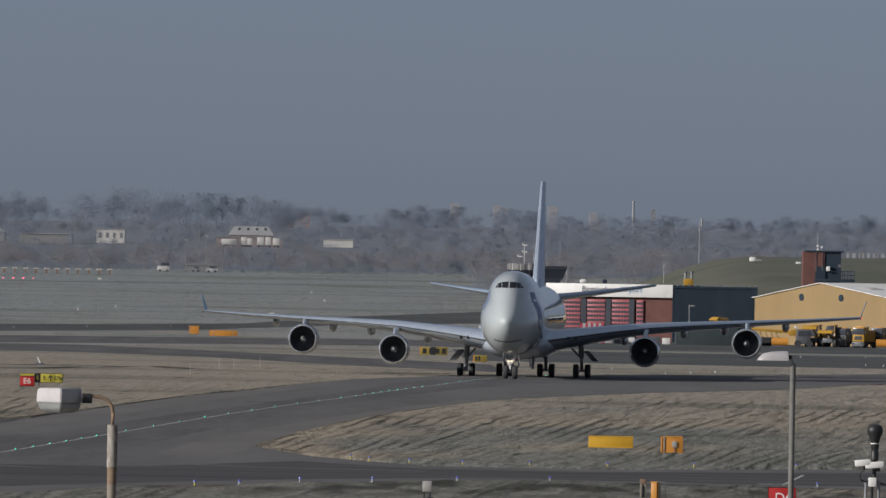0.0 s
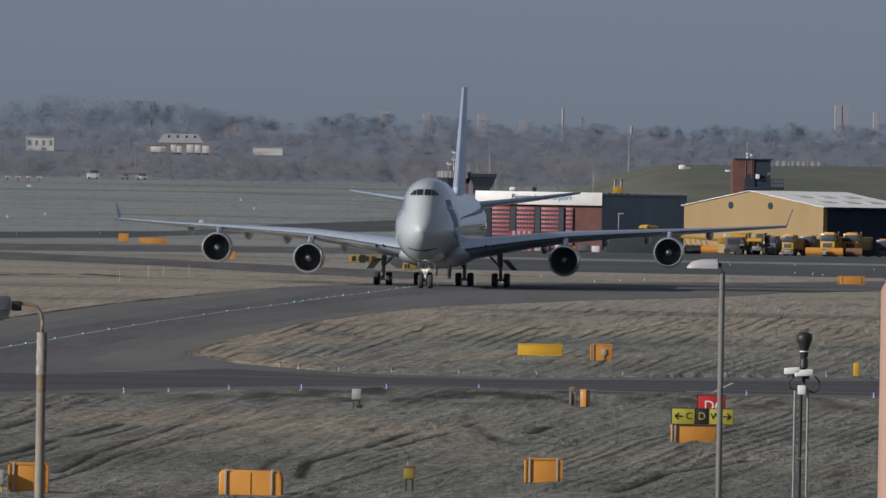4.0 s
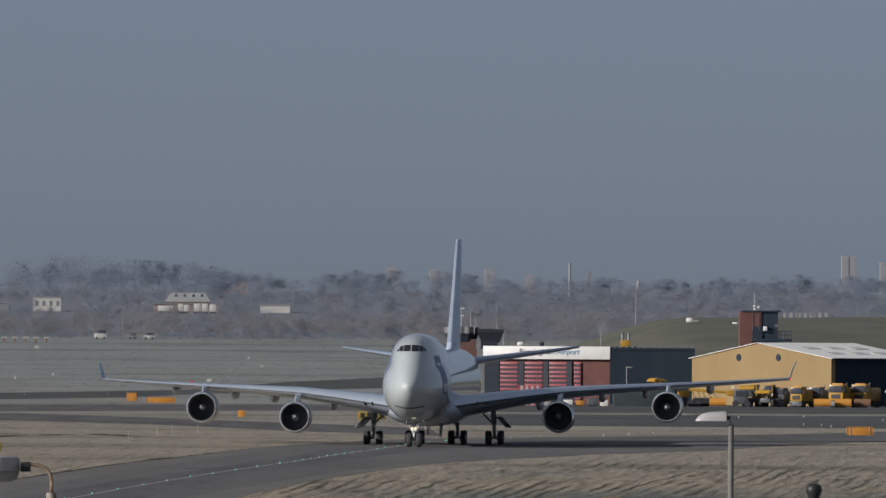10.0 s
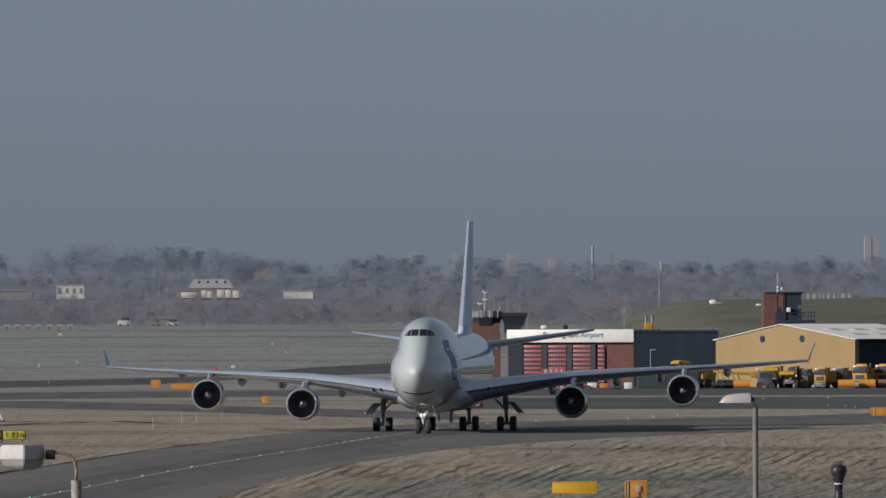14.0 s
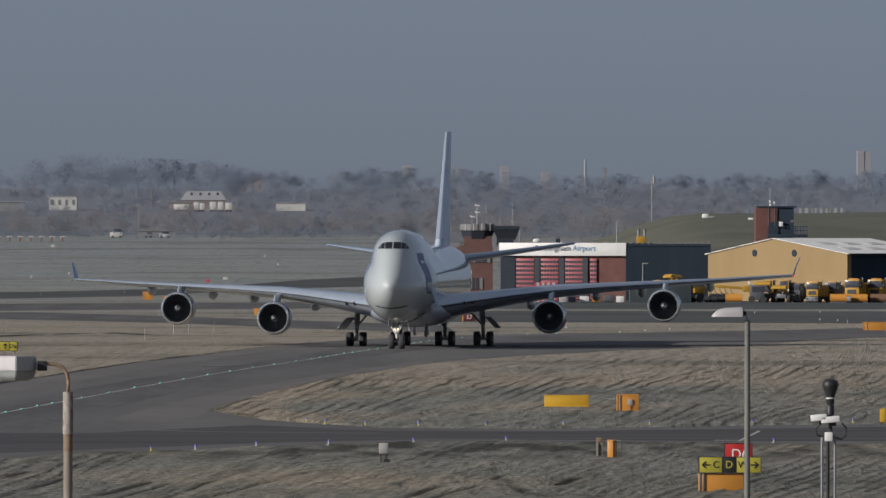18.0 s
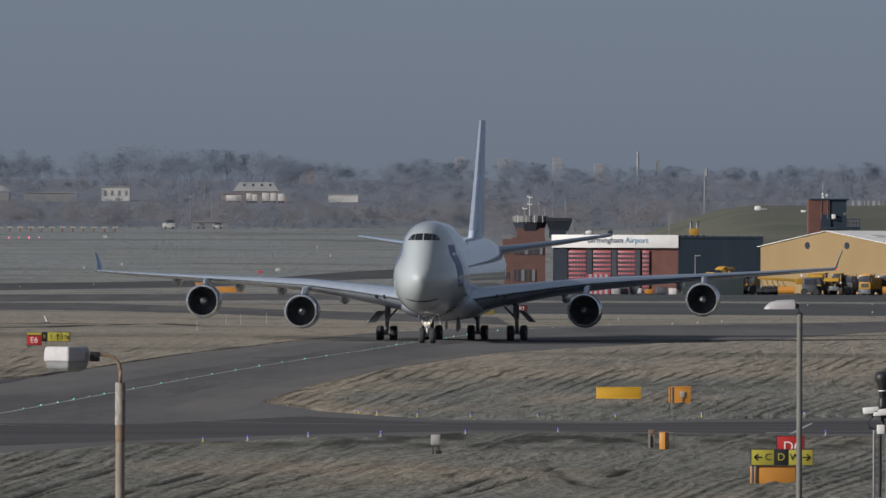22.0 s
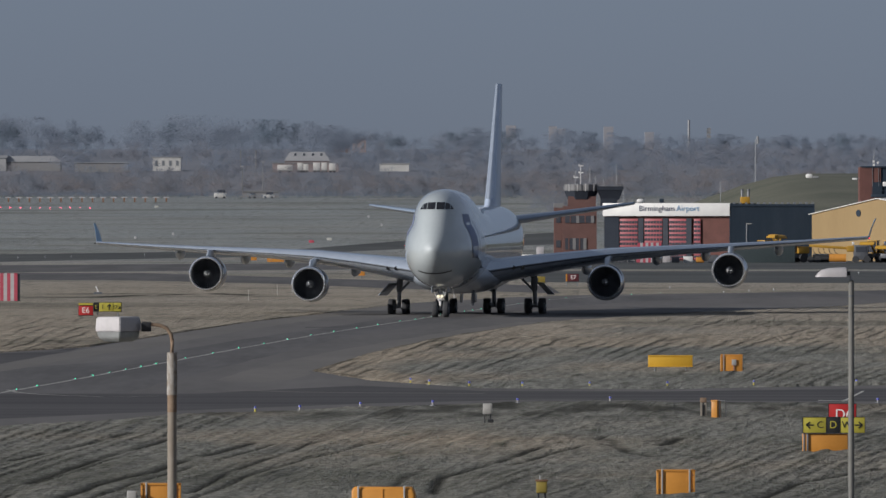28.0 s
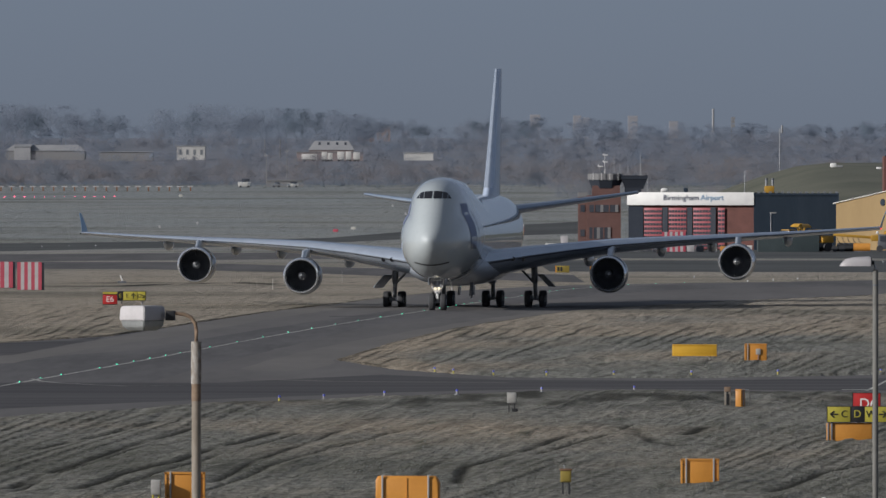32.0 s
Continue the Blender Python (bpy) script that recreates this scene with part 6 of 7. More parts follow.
loader(69.2, 1489, 3.2, "yellow wheel loader with dark cab")
loader(71.5, 1487, 2.6, "yellow wheel loader with lowered bucket")
loader(56.2, 1490, 4.3, "yellow wheel loader with raised bucket", -62)
loader(53.4, 1493, 4.2, "yellow wheel loader with raised bucket", 48)


def sweeper(x, y, ln):
    t = thing("towed_sweeper", (x, y, 0), "yellow runway sweeper with long boom and dark power unit", "sweeper")
    m = Matrix.Rotation(radians(4), 4, "Y")
    part("boom", box(bmesh.new(), 0, 0, 2.35, ln, 0.45, 0.4, 0.08, m=m), PLANT, t, "yellow boom")
    part("boom_head", box(bmesh.new(), ln * 0.42, -0.2, 2.1, 1.5, 0.8, 0.9, 0.1), PLANT, t, "yellow boom head")
    part("brush_frame", boxm(-ln * 0.2, 0.3, 1.2, ln * 0.4, 0.8, 0.3), GEARDK, t, "dark brush frame")
    part("brush", tube(bmesh.new(), (-ln * 0.4, 0, 0.6), (ln * 0.1, -0.5, 0.6), 0.55, 0.55, 16), BLACK, t, "black cylindrical brush")
    unit = part("power_unit", box(bmesh.new(), ln * 0.62, 0.4, 1.5, 2.2, 2.2, 2.3, 0.15), GEARDK, t, "dark power unit")
    part("window", boxm(ln * 0.62, -0.72, 2.0, 1.6, 0.06, 0.8), WINDOWG, unit)
    part("work_lamp", boxm(ln * 0.45, -0.6, 2.95, 0.35, 0.2, 0.4, 0.04), CREAM, t, "white work lamp")
    for s in (-0.45, -0.3, 0.5, 0.74):
        part("wheel", tube(bmesh.new(), (ln * s, -0.75, 0.5), (ln * s, -0.4, 0.5), 0.5, 0.5, 16), TYRE, t, "black wheel")
    for k in range(5):
        part("hose", pipe(bmesh.new(), [(-ln * 0.4 + k * 0.8, -0.2, 2.2), (-ln * 0.38 + k * 0.8, -0.4, 1.6), (-ln * 0.3 + k * 0.8, -0.2, 1.1)], 0.05, 6), BLACK, t)


sweeper(62.9, 1486, 7.2)


def board(x, y, w, h, n, label, rz=0):
    b = thing("marker_board", (x, y, 0), label, "marker board", group="red and white marker boards", rz=rz)
    for k in range(n):
        part("stripe", boxm(w * ((k + 0.5) / n - 0.5), 0, h / 2 + 0.05, w / n * 0.995, 0.08, h, 0.0), FADERED if k % 2 == 0 else LANTW, b, "red stripe" if k % 2 == 0 else "white stripe")
    part("box_back", boxm(0.25, 0.5, h / 2, w - 0.1, 0.9, h, 0.03), GEARDK, b, "dark box behind the board")
    for s in (-1, 1):
        part("leg", tube(bmesh.new(), (s * w * 0.42, 0.2, 0), (s * w * 0.42, 0.1, h), 0.05, 0.05, 8), GALV, b)


board(-37.3, 880, 2.2, 2.5, 7, "large red and white striped marker board on the grass")
board(-40.7, 901, 1.95, 2.4, 5, "red and white striped marker board with a small dark plate")
board(35.0, 1480, 3.6, 3.0, 9, "red and white striped barrier block by the station")
for x, y, w, h, mt, lb in ((18.4, 1480, 1.1, 2.4, LANTW, "small white hut by the apron"), (41.0, 1485, 1.4, 0.9, CREAM, "white crate on the apron"), (42.8, 1485, 1.2, 0.8, ORANGE, "orange crate on the apron"),
                           (44.8, 1487, 1.6, 1.1, GEARDK, "grey pallet stack on the apron"), (39.0, 1484, 1.3, 0.8, GEARDK, "grey crate on the apron"), (46.5, 1487, 1.2, 0.9, CREAM, "pale crate on the apron"), (50.6, 1492, 1.8, 2.8, GALV, "green-grey utility cabinet on the apron"),
                           (32.4, 1488, 1.0, 1.9, LANTW, "white upright tank by the station"), (33.6, 1488, 0.8, 1.2, FADERED, "red crate by the station"), (37.8, 1490, 1.2, 1.5, LANTW, "white upright cabinet by the station"), (31.0, 1486, 1.2, 0.8, GEARDK, "grey pallet on the apron"), (29.6, 1486, 0.9, 1.3, RENDER, "pale crate on the apron"), (27.8, 1484, 1.3, 0.9, DIMYEL, "dull yellow crate on the apron"), (20.5, 1483, 1.2, 1.0, ORANGE, "orange crate by the apron"), (16.5, 1486, 1.8, 1.2, CREAM, "white van body by the apron")):
    c = thing("crate", (x, y, 0), lb, "crate")
    part("body", boxm(0, 0, h / 2, w, w * 0.8, h, 0.04), mt, c)
    part("lid", boxm(0, 0, h + 0.02, w * 1.03, w * 0.83, 0.06, 0.01), mt, c)
c = thing("shipping_container", (52.4, 1481, 0), "long grey-green steel storage container by the dark shed", "container")
part("body", boxm(0, 0, 1.45, 9.4, 2.4, 2.9, 0.04), GREENGREY, c)
for k in range(28):
    part("rib", boxm(-4.5 + 0.334 * k, -1.22, 1.45, 0.12, 0.05, 2.6), GREENGREY, c)
for x, y, h in ((50.4, 1500, 5.9), (93.0, 1500, 5.9)):
    l = thing("street_lamp", (x, y, 0), "slim apron lamp post", "street lamp")
    part("post", tube(bmesh.new(), (0, 0, 0), (0, 0, h), 0.09, 0.07, 8), GALV, l)
    part("head", boxm(0.35, 0, h, 0.9, 0.25, 0.16, 0.03), LAMPW, l)


# yard at the edge of the field
for x, h in ((-47.3, 8.4), (-41.8, 9.6)):
    m = thing("yard_mast", (x, 2615, rise(2615)), "thin pale mast in the yard", "mast")
    part("pole", tube(bmesh.new(), (0, 0, 0), (0, 0, h), 0.12, 0.08, 8), TOWERP, m)
    part("head", boxm(0, 0, h, 0.9, 0.3, 0.25), RENDER, m)
for x, w, h, mt, lb in ((-52.9, 3.4, 2.2, ROOFW, "white van parked in the far yard"), (-44.4, 2.2, 1.3, TOWERP, "pale car parked in the far yard"), (-40.0, 3.0, 1.4, ROOFW, "white van parked in the far yard")):
    v = thing("parked_van", (x, 2600, rise(2600)), lb, "van", group="vehicles in the far yard")
    part("body", box(bmesh.new(), 0, 0, 0.35 + h * 0.3, w, 1.8, h * 0.6, 0.15), mt, v)
    part("cabin", box(bmesh.new(), w * 0.08, 0, 0.3 + h * 0.75, w * 0.62, 1.6, h * 0.5, 0.2), WINDOWG, v, "glazed cabin")
    for k in (-0.3, 0.3):
        part("wheel", tube(bmesh.new(), (w * k, -0.95, 0.35), (w * k, -0.7, 0.35), 0.35, 0.35, 12), TYRE, v, "black wheel")


# ---- signs and boxes on the field ----
def orange_box(x, y, w, h, d, label, rz=0, clear=0.0, straps=2, name="equipment_box"):
    b = thing(name, (x, y, 0), label, "equipment box", rz=rz)
    part("body", box(bmesh.new(), 0, d / 2, clear + (h - clear) / 2, w, d, h - clear, 0.03), ORANGE, b, "orange painted steel body")
    for z in (h - 0.03, clear + 0.03):
        part("rim", box(bmesh.new(), 0, -0.01, z, w + 0.02, 0.04, 0.05), ORANGE, b)
    for k in range(straps):
        s = -1 if k == 0 else 1
        part("strap", box(bmesh.new(), s * w * 0.36, -0.03, h / 2 + 0.01, 0.05, 0.04, h + 0.03, 0.008), LAMPW, b, "pale grey steel upright")
        part("edge_angle", box(bmesh.new(), s * (w / 2 - 0.03), -0.015, clear + (h - clear) / 2, 0.06, 0.03, h - clear, 0.006), ORANGE, b)
        for z in (0.25, 0.8):
            part("bolt", tube(bmesh.new(), (s * (w / 2 - 0.07), -0.02, clear + (h - clear) * z), (s * (w / 2 - 0.07), -0.045, clear + (h - clear) * z), 0.02, 0.02, 8), RUST, b, "rusty bolt")
        part("foot", tube(bmesh.new(), (s * w * 0.36, 0.02, 0), (s * w * 0.36, 0.02, max(clear, 0.06)), 0.03, 0.03, 8), GALV, b)
    return b


b = orange_box(13.0, 504, 2.3, 0.89, 0.25, "plain yellow back of a taxiway sign on the grass", clear=0.28, name="taxiway_sign", straps=0)
for c in b.children:
    c.data.materials[0] = SIGNBK
for k in (-0.8, 0.8):
    part("leg", tube(bmesh.new(), (k, 0.12, 0), (k, 0.12, 0.3), 0.04, 0.04, 8), GALV, b)
b = orange_box(16.1, 502, 1.13, 0.96, 0.5, "orange cabinet with a pale switch plate", straps=1)
part("switch_plate", boxm(0.12, -0.05, 0.55, 0.24, 0.05, 0.30, 0.01), LAMPW, b, "grey switch plate")
part("conduit", boxm(0.12, -0.04, 0.2, 0.05, 0.04, 0.4), PINK, b)
b = orange_box(11.9, 393, 0.26, 0.78, 0.5, "narrow orange box with open dark end beside posts", straps=0, rz=-20)
for x in (0.2, 0.46):
    part("frame_bar", boxm(x, 0.1, 0.39, 0.03, 0.03, 0.78), BLACK, b, "dark frame upright")
for z in (0.05, 0.76):
    part("frame_bar", boxm(0.3, 0.1, z, 0.36, 0.03, 0.03), GEARDK, b, "dark frame rail")
b = thing("marker_post", (11.55, 396, 0), "pair of weathered timber marker posts", "post")
for s in (-0.08, 0.09):
    part("timber", box(bmesh.new(), s, 0, 0.4, 0.09, 0.09, 0.8 - 0.08 * (s > 0), 0.01), POST, b)
part("cap", box(bmesh.new(), 0, -0.02, 0.72, 0.26, 0.12, 0.2, 0.02), TANRUST, b, "weathered tan cap")
part("cable_box", box(bmesh.new(), 0.0, -0.03, 0.3, 0.1, 0.08, 0.5, 0.01), BLACK, b, "dark cable box")
orange_box(7.6, 288.4, 1.13, 0.8, 0.45, "square orange equipment box with grey uprights")
b = orange_box(-7.2, 272.2, 1.12, 0.86, 0.5, "square orange equipment box on the grass")
b = thing("equipment_bin", (-1.0, 270.6, 0), "long orange bin with chamfered top on grey legs", "bin", rz=-4)
bm = loft(bmesh.new(), [[(x, y, z) for y, z in ((0, 0.10), (0.5, 0.10), (0.5, t - 0.08), (0.42, t), (0.06, t), (0, t - 0.08))] for x, t in ((-0.87, 0.70), (-0.80, 0.80), (0.80, 0.80), (0.87, 0.70))])
bmesh.ops.bevel(bm, geom=list(bm.edges), offset=0.015, segments=1, affect="EDGES")
part("body", bm, ORANGE, b, "orange steel body", angle=30)
part("seam", boxm(0.0, -0.012, 0.45, 0.02, 0.02, 0.6), ORANGE, b)
part("end_panel", boxm(0.88, 0.25, 0.38, 0.03, 0.44, 0.50), ORANGE, b)
for s in (-0.68, 0.60):
    part("leg", box(bmesh.new(), s, -0.03, 0.4, 0.05, 0.05, 0.86, 0.008), LAMPW, b, "pale grey steel leg")
    part("leg", box(bmesh.new(), s, 0.53, 0.4, 0.05, 0.05, 0.86, 0.008), GALV, b, "grey steel leg")


def cabinet(x, y, w, h, z, label, mt, post=CREAM):
    b = thing("control_cabinet", (x, y, 0), label, "cabinet")
    part("box", box(bmesh.new(), 0, 0.1, z + h / 2, w, 0.22, h, 0.015), mt, b)
    part("door", box(bmesh.new(), 0, -0.02, z + h / 2, w * 0.86, 0.02, h * 0.86, 0.004), mt, b)
    for s in (-1, 1):
        part("leg", tube(bmesh.new(), (s * w * 0.3, 0.1, 0), (s * w * 0.3, 0.1, z + 0.02), 0.03, 0.03, 8), post, b)
    return b


b = cabinet(2.7, 383.2, 0.37, 0.42, 0.42, "white control cabinet on dark legs in the grass", LAMPW, BLACK)
part("kick_plate", box(bmesh.new(), 0.12, 0.05, 0.12, 0.24, 0.06, 0.2, 0.02), BLACK, b, "dark boot at the leg")
b = cabinet(-8.0, 271.8, 0.27, 0.42, 0.24, "small pale cabinet on a yellow post", LAMPW, YELLOW)
b = cabinet(3.5, 277.7, 0.31, 0.34, 0.42, "small dull yellow-brown cabinet on two dark legs", DIMYEL, BLACK)
part("lid", box(bmesh.new(), 0, 0.08, 0.78, 0.36, 0.28, 0.05, 0.01), RUST, b, "rusty lid")
part("aerial", tube(bmesh.new(), (-0.05, 0.1, 0.78), (-0.05, 0.1, 0.92), 0.015, 0.015, 6), GALV, b)
b = thing("marker_post", (27.6, 474, 0), "short yellow marker board", "post")
part("board", box(bmesh.new(), 0, 0, 0.36, 0.27, 0.06, 0.66, 0.01), SIGNBK, b)
b = thing("steel_post", (9.1, 233, 0), "plain pale grey steel post", "post")
part("tube", tube(bmesh.new(), (0, 0, 0), (0, 0, 1.35), 0.05, 0.05, 12), GALV, b)
part("cap", tube(bmesh.new(), (0, 0, 1.35), (0, 0, 1.38), 0.055, 0.04, 12), CREAM, b)
b = thing("barrier_post", (7.55, 120, 0), "thick faded orange plastic post", "post")
part("tube", tube(bmesh.new(), (0, 0, 0), (0, 0, 7.5), 0.27, 0.27, 24), PINK, b, "faded orange sleeve")
part("cap", tube(bmesh.new(), (0, 0, 7.5), (0, 0, 7.62), 0.27, 0.2, 24), PINK, b)


def face(parent, cx, cz, w, h, mt, y=-0.06):
    f = part("sign_face", box(bmesh.new(), cx, y, cz, w, 0.05, h, 0.006), mt, parent)
    for s in (-1, 1):
        part("border", boxm(cx + s * (w / 2 + 0.008), y, cz, 0.016, 0.07, h + 0.03), BLACK, f)
    for s in (-1, 1):
        part("border", boxm(cx, y, cz + s * (h / 2 + 0.008), w + 0.03, 0.07, 0.016), BLACK, f)
    return f


def arrow(parent, cx, cz, s, way):
    bm = box(bmesh.new(), cx, -0.095, cz, 0.26 * s, 0.02, 0.045 * s)
    for k in (-1, 1):
        m = Matrix.Translation((cx + way * 0.07 * s, -0.095, cz + k * 0.055 * s)) @ Matrix.Rotation(radians(40 * k * way), 4, "Y")
        box(bm, 0, 0, 0, 0.17 * s, 0.02, 0.045 * s, m=m)
    part("arrow", bm, BLACK, parent, "black arrow")


s = thing("taxiway_sign", (14.4, 338.3, 0), "yellow and black taxiway direction sign on an orange base", "sign")
orange = part("base", box(bmesh.new(), -0.3, 0.2, 0.35, 1.57, 0.4, 0.7, 0.03), ORANGE, s, "orange sign base box")
part("strap", box(bmesh.new(), -0.92, -0.03, 0.36, 0.06, 0.05, 0.72, 0.008), GALV, orange)
part("strap", box(bmesh.new(), -1.04, 0.0, 0.36, 0.05, 0.05, 0.7, 0.008), GALV, orange)
part("back_case", boxm(0, 0.12, 1.0, 2.16, 0.22, 0.56, 0.02), BLACK, s, "black sign case")
f = face(s, -0.68, 1.0, 0.80, 0.53, YELLOW)
words("C", 0.34, BLACK, f, (-0.48, -0.09, 1.0))
arrow(f, -0.83, 1.0, 1.0, -1)
f = face(s, -0.03, 1.0, 0.44, 0.53, BLACK)
words("D", 0.36, YELLOW, f, (-0.03, -0.09, 1.0))
f = face(s, 0.64, 1.0, 0.84, 0.53, YELLOW)
words("W", 0.34, BLACK, f, (0.44, -0.09, 1.0))
arrow(f, 0.84, 1.0, 1.0, 1)
s = thing("holding_sign", (15.1, 347.8, 0), "red holding point sign with white lettering", "sign")
part("case", boxm(0, 0.12, 1.2, 1.0, 0.2, 0.72, 0.02), BLACK, s, "black sign case")
f = face(s, 0, 1.2, 0.98, 0.68, RED)
words("D6", 0.5, CREAM, f, (0.05, -0.09, 1.16))
for k in (-0.35, 0.35):
    part("leg", tube(bmesh.new(), (k, 0.1, 0), (k, 0.1, 0.86), 0.04, 0.04, 8), GALV, s)
s = thing("holding_sign", (-25.9, 758.7, 0), "red holding point sign with a yellow top strip", "sign")
part("case", boxm(0, 0.12, 0.58, 1.16, 0.2, 1.0, 0.02), BLACK, s)
f = face(s, 0, 0.48, 1.12, 0.72, RED)
words("E6", 0.62, CREAM, f, (0, -0.09, 0.48))
part("top_strip", boxm(0, -0.06, 0.98, 1.12, 0.05, 0.16), YELLOW, s, "yellow top strip")
s = thing("taxiway_sign", (-24.2, 758.8, 0), "yellow taxiway direction sign with black lettering", "sign")
part("case", boxm(0, 0.12, 0.75, 2.2, 0.2, 0.74, 0.02), BLACK, s)
f = face(s, -0.9, 0.75, 0.34, 0.68, BLACK)
words("E", 0.42, YELLOW, f, (-0.9, -0.09, 0.75))
f = face(s, -0.12, 0.75, 1.1, 0.68, YELLOW)
words("E", 0.42, BLACK, f, (-0.36, -0.09, 0.75))
bm = box(bmesh.new(), 0.12, -0.095, 0.72, 0.07, 0.02, 0.4)
for k in (-1, 1):
    box(bm, 0, 0, 0, 0.06, 0.02, 0.24, m=Matrix.Translation((0.12 + k * 0.08, -0.095, 0.86)) @ Matrix.Rotation(radians(-40 * k), 4, "Y"))
part("arrow", bm, BLACK, f, "black arrow")
f = face(s, 0.75, 0.75, 0.6, 0.68, YELLOW)
words("D", 0.42, BLACK, f, (0.6, -0.09, 0.75))
bm = box(bmesh.new(), 0, 0, 0, 0.06, 0.02, 0.32, m=Matrix.Translation((0.87, -0.095, 0.75)) @ Matrix.Rotation(radians(-45), 4, "Y"))
box(box(bm, 0.96, -0.095, 0.7, 0.06, 0.02, 0.2), 0.9, -0.095, 0.63, 0.2, 0.02, 0.06)
part("arrow", bm, BLACK, f, "black arrow")
for k in (-0.8, 0.8):
    part("leg", tube(bmesh.new(), (k, 0.1, 0), (k, 0.1, 0.4), 0.05, 0.05, 8), GALV, s)
s = thing("holding_sign", (16.4, 1045, 0), "red holding point sign edged with orange", "sign")
part("case", boxm(0.05, 0.12, 0.93, 1.4, 0.2, 0.82, 0.02), SHADERED, s)
part("edge_strip", boxm(-0.58, -0.02, 0.93, 0.16, 0.06, 0.8), ORANGE, s, "orange edge strip")
f = face(s, 0.15, 0.95, 1.15, 0.74, SHADERED)
words("E7", 0.6, CREAM, f, (0.15, -0.09, 0.95))
for k in (-0.6, 0.6):
    part("leg", tube(bmesh.new(), (k, 0.1, 0), (k, 0.1, 0.5), 0.05, 0.05, 8), GALV, s)
for x, y, z, w, h, mt, lb in ((8.7, 1158, 0, 3.2, 0.95, BLACK, "long yellow and black taxiway sign"), (13.1, 1066, 0, 1.4, 0.76, YELLOW, "yellow taxiway sign with dark lettering")):
    s = thing("taxiway_sign", (x, y, z), lb, "sign")
    part("case", boxm(0, 0.1, 0.15 + h / 2, w, 0.2, h, 0.02), DIMYEL, s, "yellow face")
    part("edge_strip", boxm(-w / 2 - 0.06, 0.1, 0.15 + h / 2, 0.12, 0.22, h), ORANGE, s, "orange edge strip")
    for k in range(4 if w > 2 else 2):
        part("lettering_bar", boxm(w * (-0.36 + 0.24 * k), -0.02, 0.15 + h / 2, w * 0.14, 0.03, h * 0.6), BLACK, s, "dark lettering bar")
    if w > 2:
        part("panel", boxm(-0.15, -0.03, 0.15 + h / 2, w * 0.2, 0.04, h * 0.98), BLACK, s, "black panel")
    part("leg", boxm(0, 0.1, 0.1, 0.1, 0.1, 0.2), GALV, s)
orange_box(-26.5, 1546, 1.6, 1.3, 0.8, "orange equipment cabinet on the far grass", straps=1)
orange_box(-21.0, 1487, 4.3, 0.95, 0.8, "long orange equipment box on the far grass", clear=0.1)
orange_box(56.6, 983, 2.68, 0.96, 0.7, "long orange box on the grass verge", clear=0.12)
orange_box(-7.1, 1207, 0.85, 0.85, 0.5, "small orange box on the far grass", straps=0)
for x, y, z, mt, lb in ((-19.7, 1789, 0, FADERED, "far red lit sign"), (-16.7, 1818, 0, LINE, "far yellow lit sign"), (-63.5, 2362, 0, LINE, "far pale yellow marker")):
    s = thing("far_sign", (x, y, rise(y)), lb, "sign")
    part("face", boxm(0, 0, 0.6, 0.95, 0.1, 0.5, 0.02), mt, s)
    part("leg", boxm(0, 0.1, 0.2, 0.1, 0.1, 0.5), GALV, s)


# ---- lights ----
def path_point(pts, k):
    ds = [0.0]
    for a, b in zip(pts, pts[1:]):
        ds.append(ds[-1] + math.dist(a, b))
    return [(float(np.interp(q, ds, [p[0] for p in pts])), float(np.interp(q, ds, [p[1] for p in pts]))) for q in np.arange(0, ds[-1], k)]


CENTRE = [(-21.5, 412), (-19.3, 446), (-17.0, 482), (-14.8, 519), (-10.7, 589), (-8.2, 629), (-5.6, 667), (-2.95, 703), (-0.4, 735), (2.4, 775), (4.3, 800), (6.5, 826), (9.3, 864), (11.8, 893), (16.5, 925), (26, 965), (45, 1005), (80, 1040)]


def stripe(pts, w, material, label, z):
    bm = bmesh.new()
    rows = []
    for i, p in enumerate(pts):
        a, b = Vector(pts[max(i - 1, 0)]), Vector(pts[min(i + 1, len(pts) - 1)])
        d = (b - a).normalized()
        q = Vector((d.y, -d.x)) * w / 2
        rows.append((bm.verts.new((p[0] - q.x, p[1] - q.y, z)), bm.verts.new((p[0] + q.x, p[1] + q.y, z))))
    for a, b in zip(rows, rows[1:]):
        bm.faces.new((a[0], a[1], b[1], b[0]))
    for f in bm.faces:
        f.normal_update()
        if f.normal.z < 0:
            f.normal_flip()
    return solid("road_marking", bm, material, label, "marking", kind="structure")


stripe(path_point(CENTRE, 6), 0.14, LINE, "thin worn centreline paint", 0.026)
stripe([(-8.7, 454), (-5.2, 449.6), (-3.1, 448.1), (3, 446)], 1.0, SHOULDER, "pale worn streak across the taxiway", 0.0245)
stripe([(-19.2, 455), (-18.5, 449.3), (-17.6, 445.2), (-15.9, 441.1), (-14.2, 438.3), (-11.7, 439.5)], 0.14, LINE, "thin branching centreline paint", 0.026)
stripe([(18.6, 428), (20.6, 452)], 0.14, LINE, "holding position paint", 0.026)
stripe([(17.6, 430), (19.0, 430)], 0.8, LINE, "holding position paint", 0.026)


def lamp_unit():
    b = thing("centreline_light", (0, 0, -50), "small lit green light set in the taxiway", "light", group="green centreline lights")
    part("base", tube(bmesh.new(), (0, 0, 0), (0, 0, 0.03), 0.16, 0.14, 12), GALV, b)
    part("lens", tube(bmesh.new(), (0, 0, 0.03), (0, 0, 0.07), 0.03, 0.024, 10), GLOWG, b, "lit green lens")
    return b


g = lamp_unit()
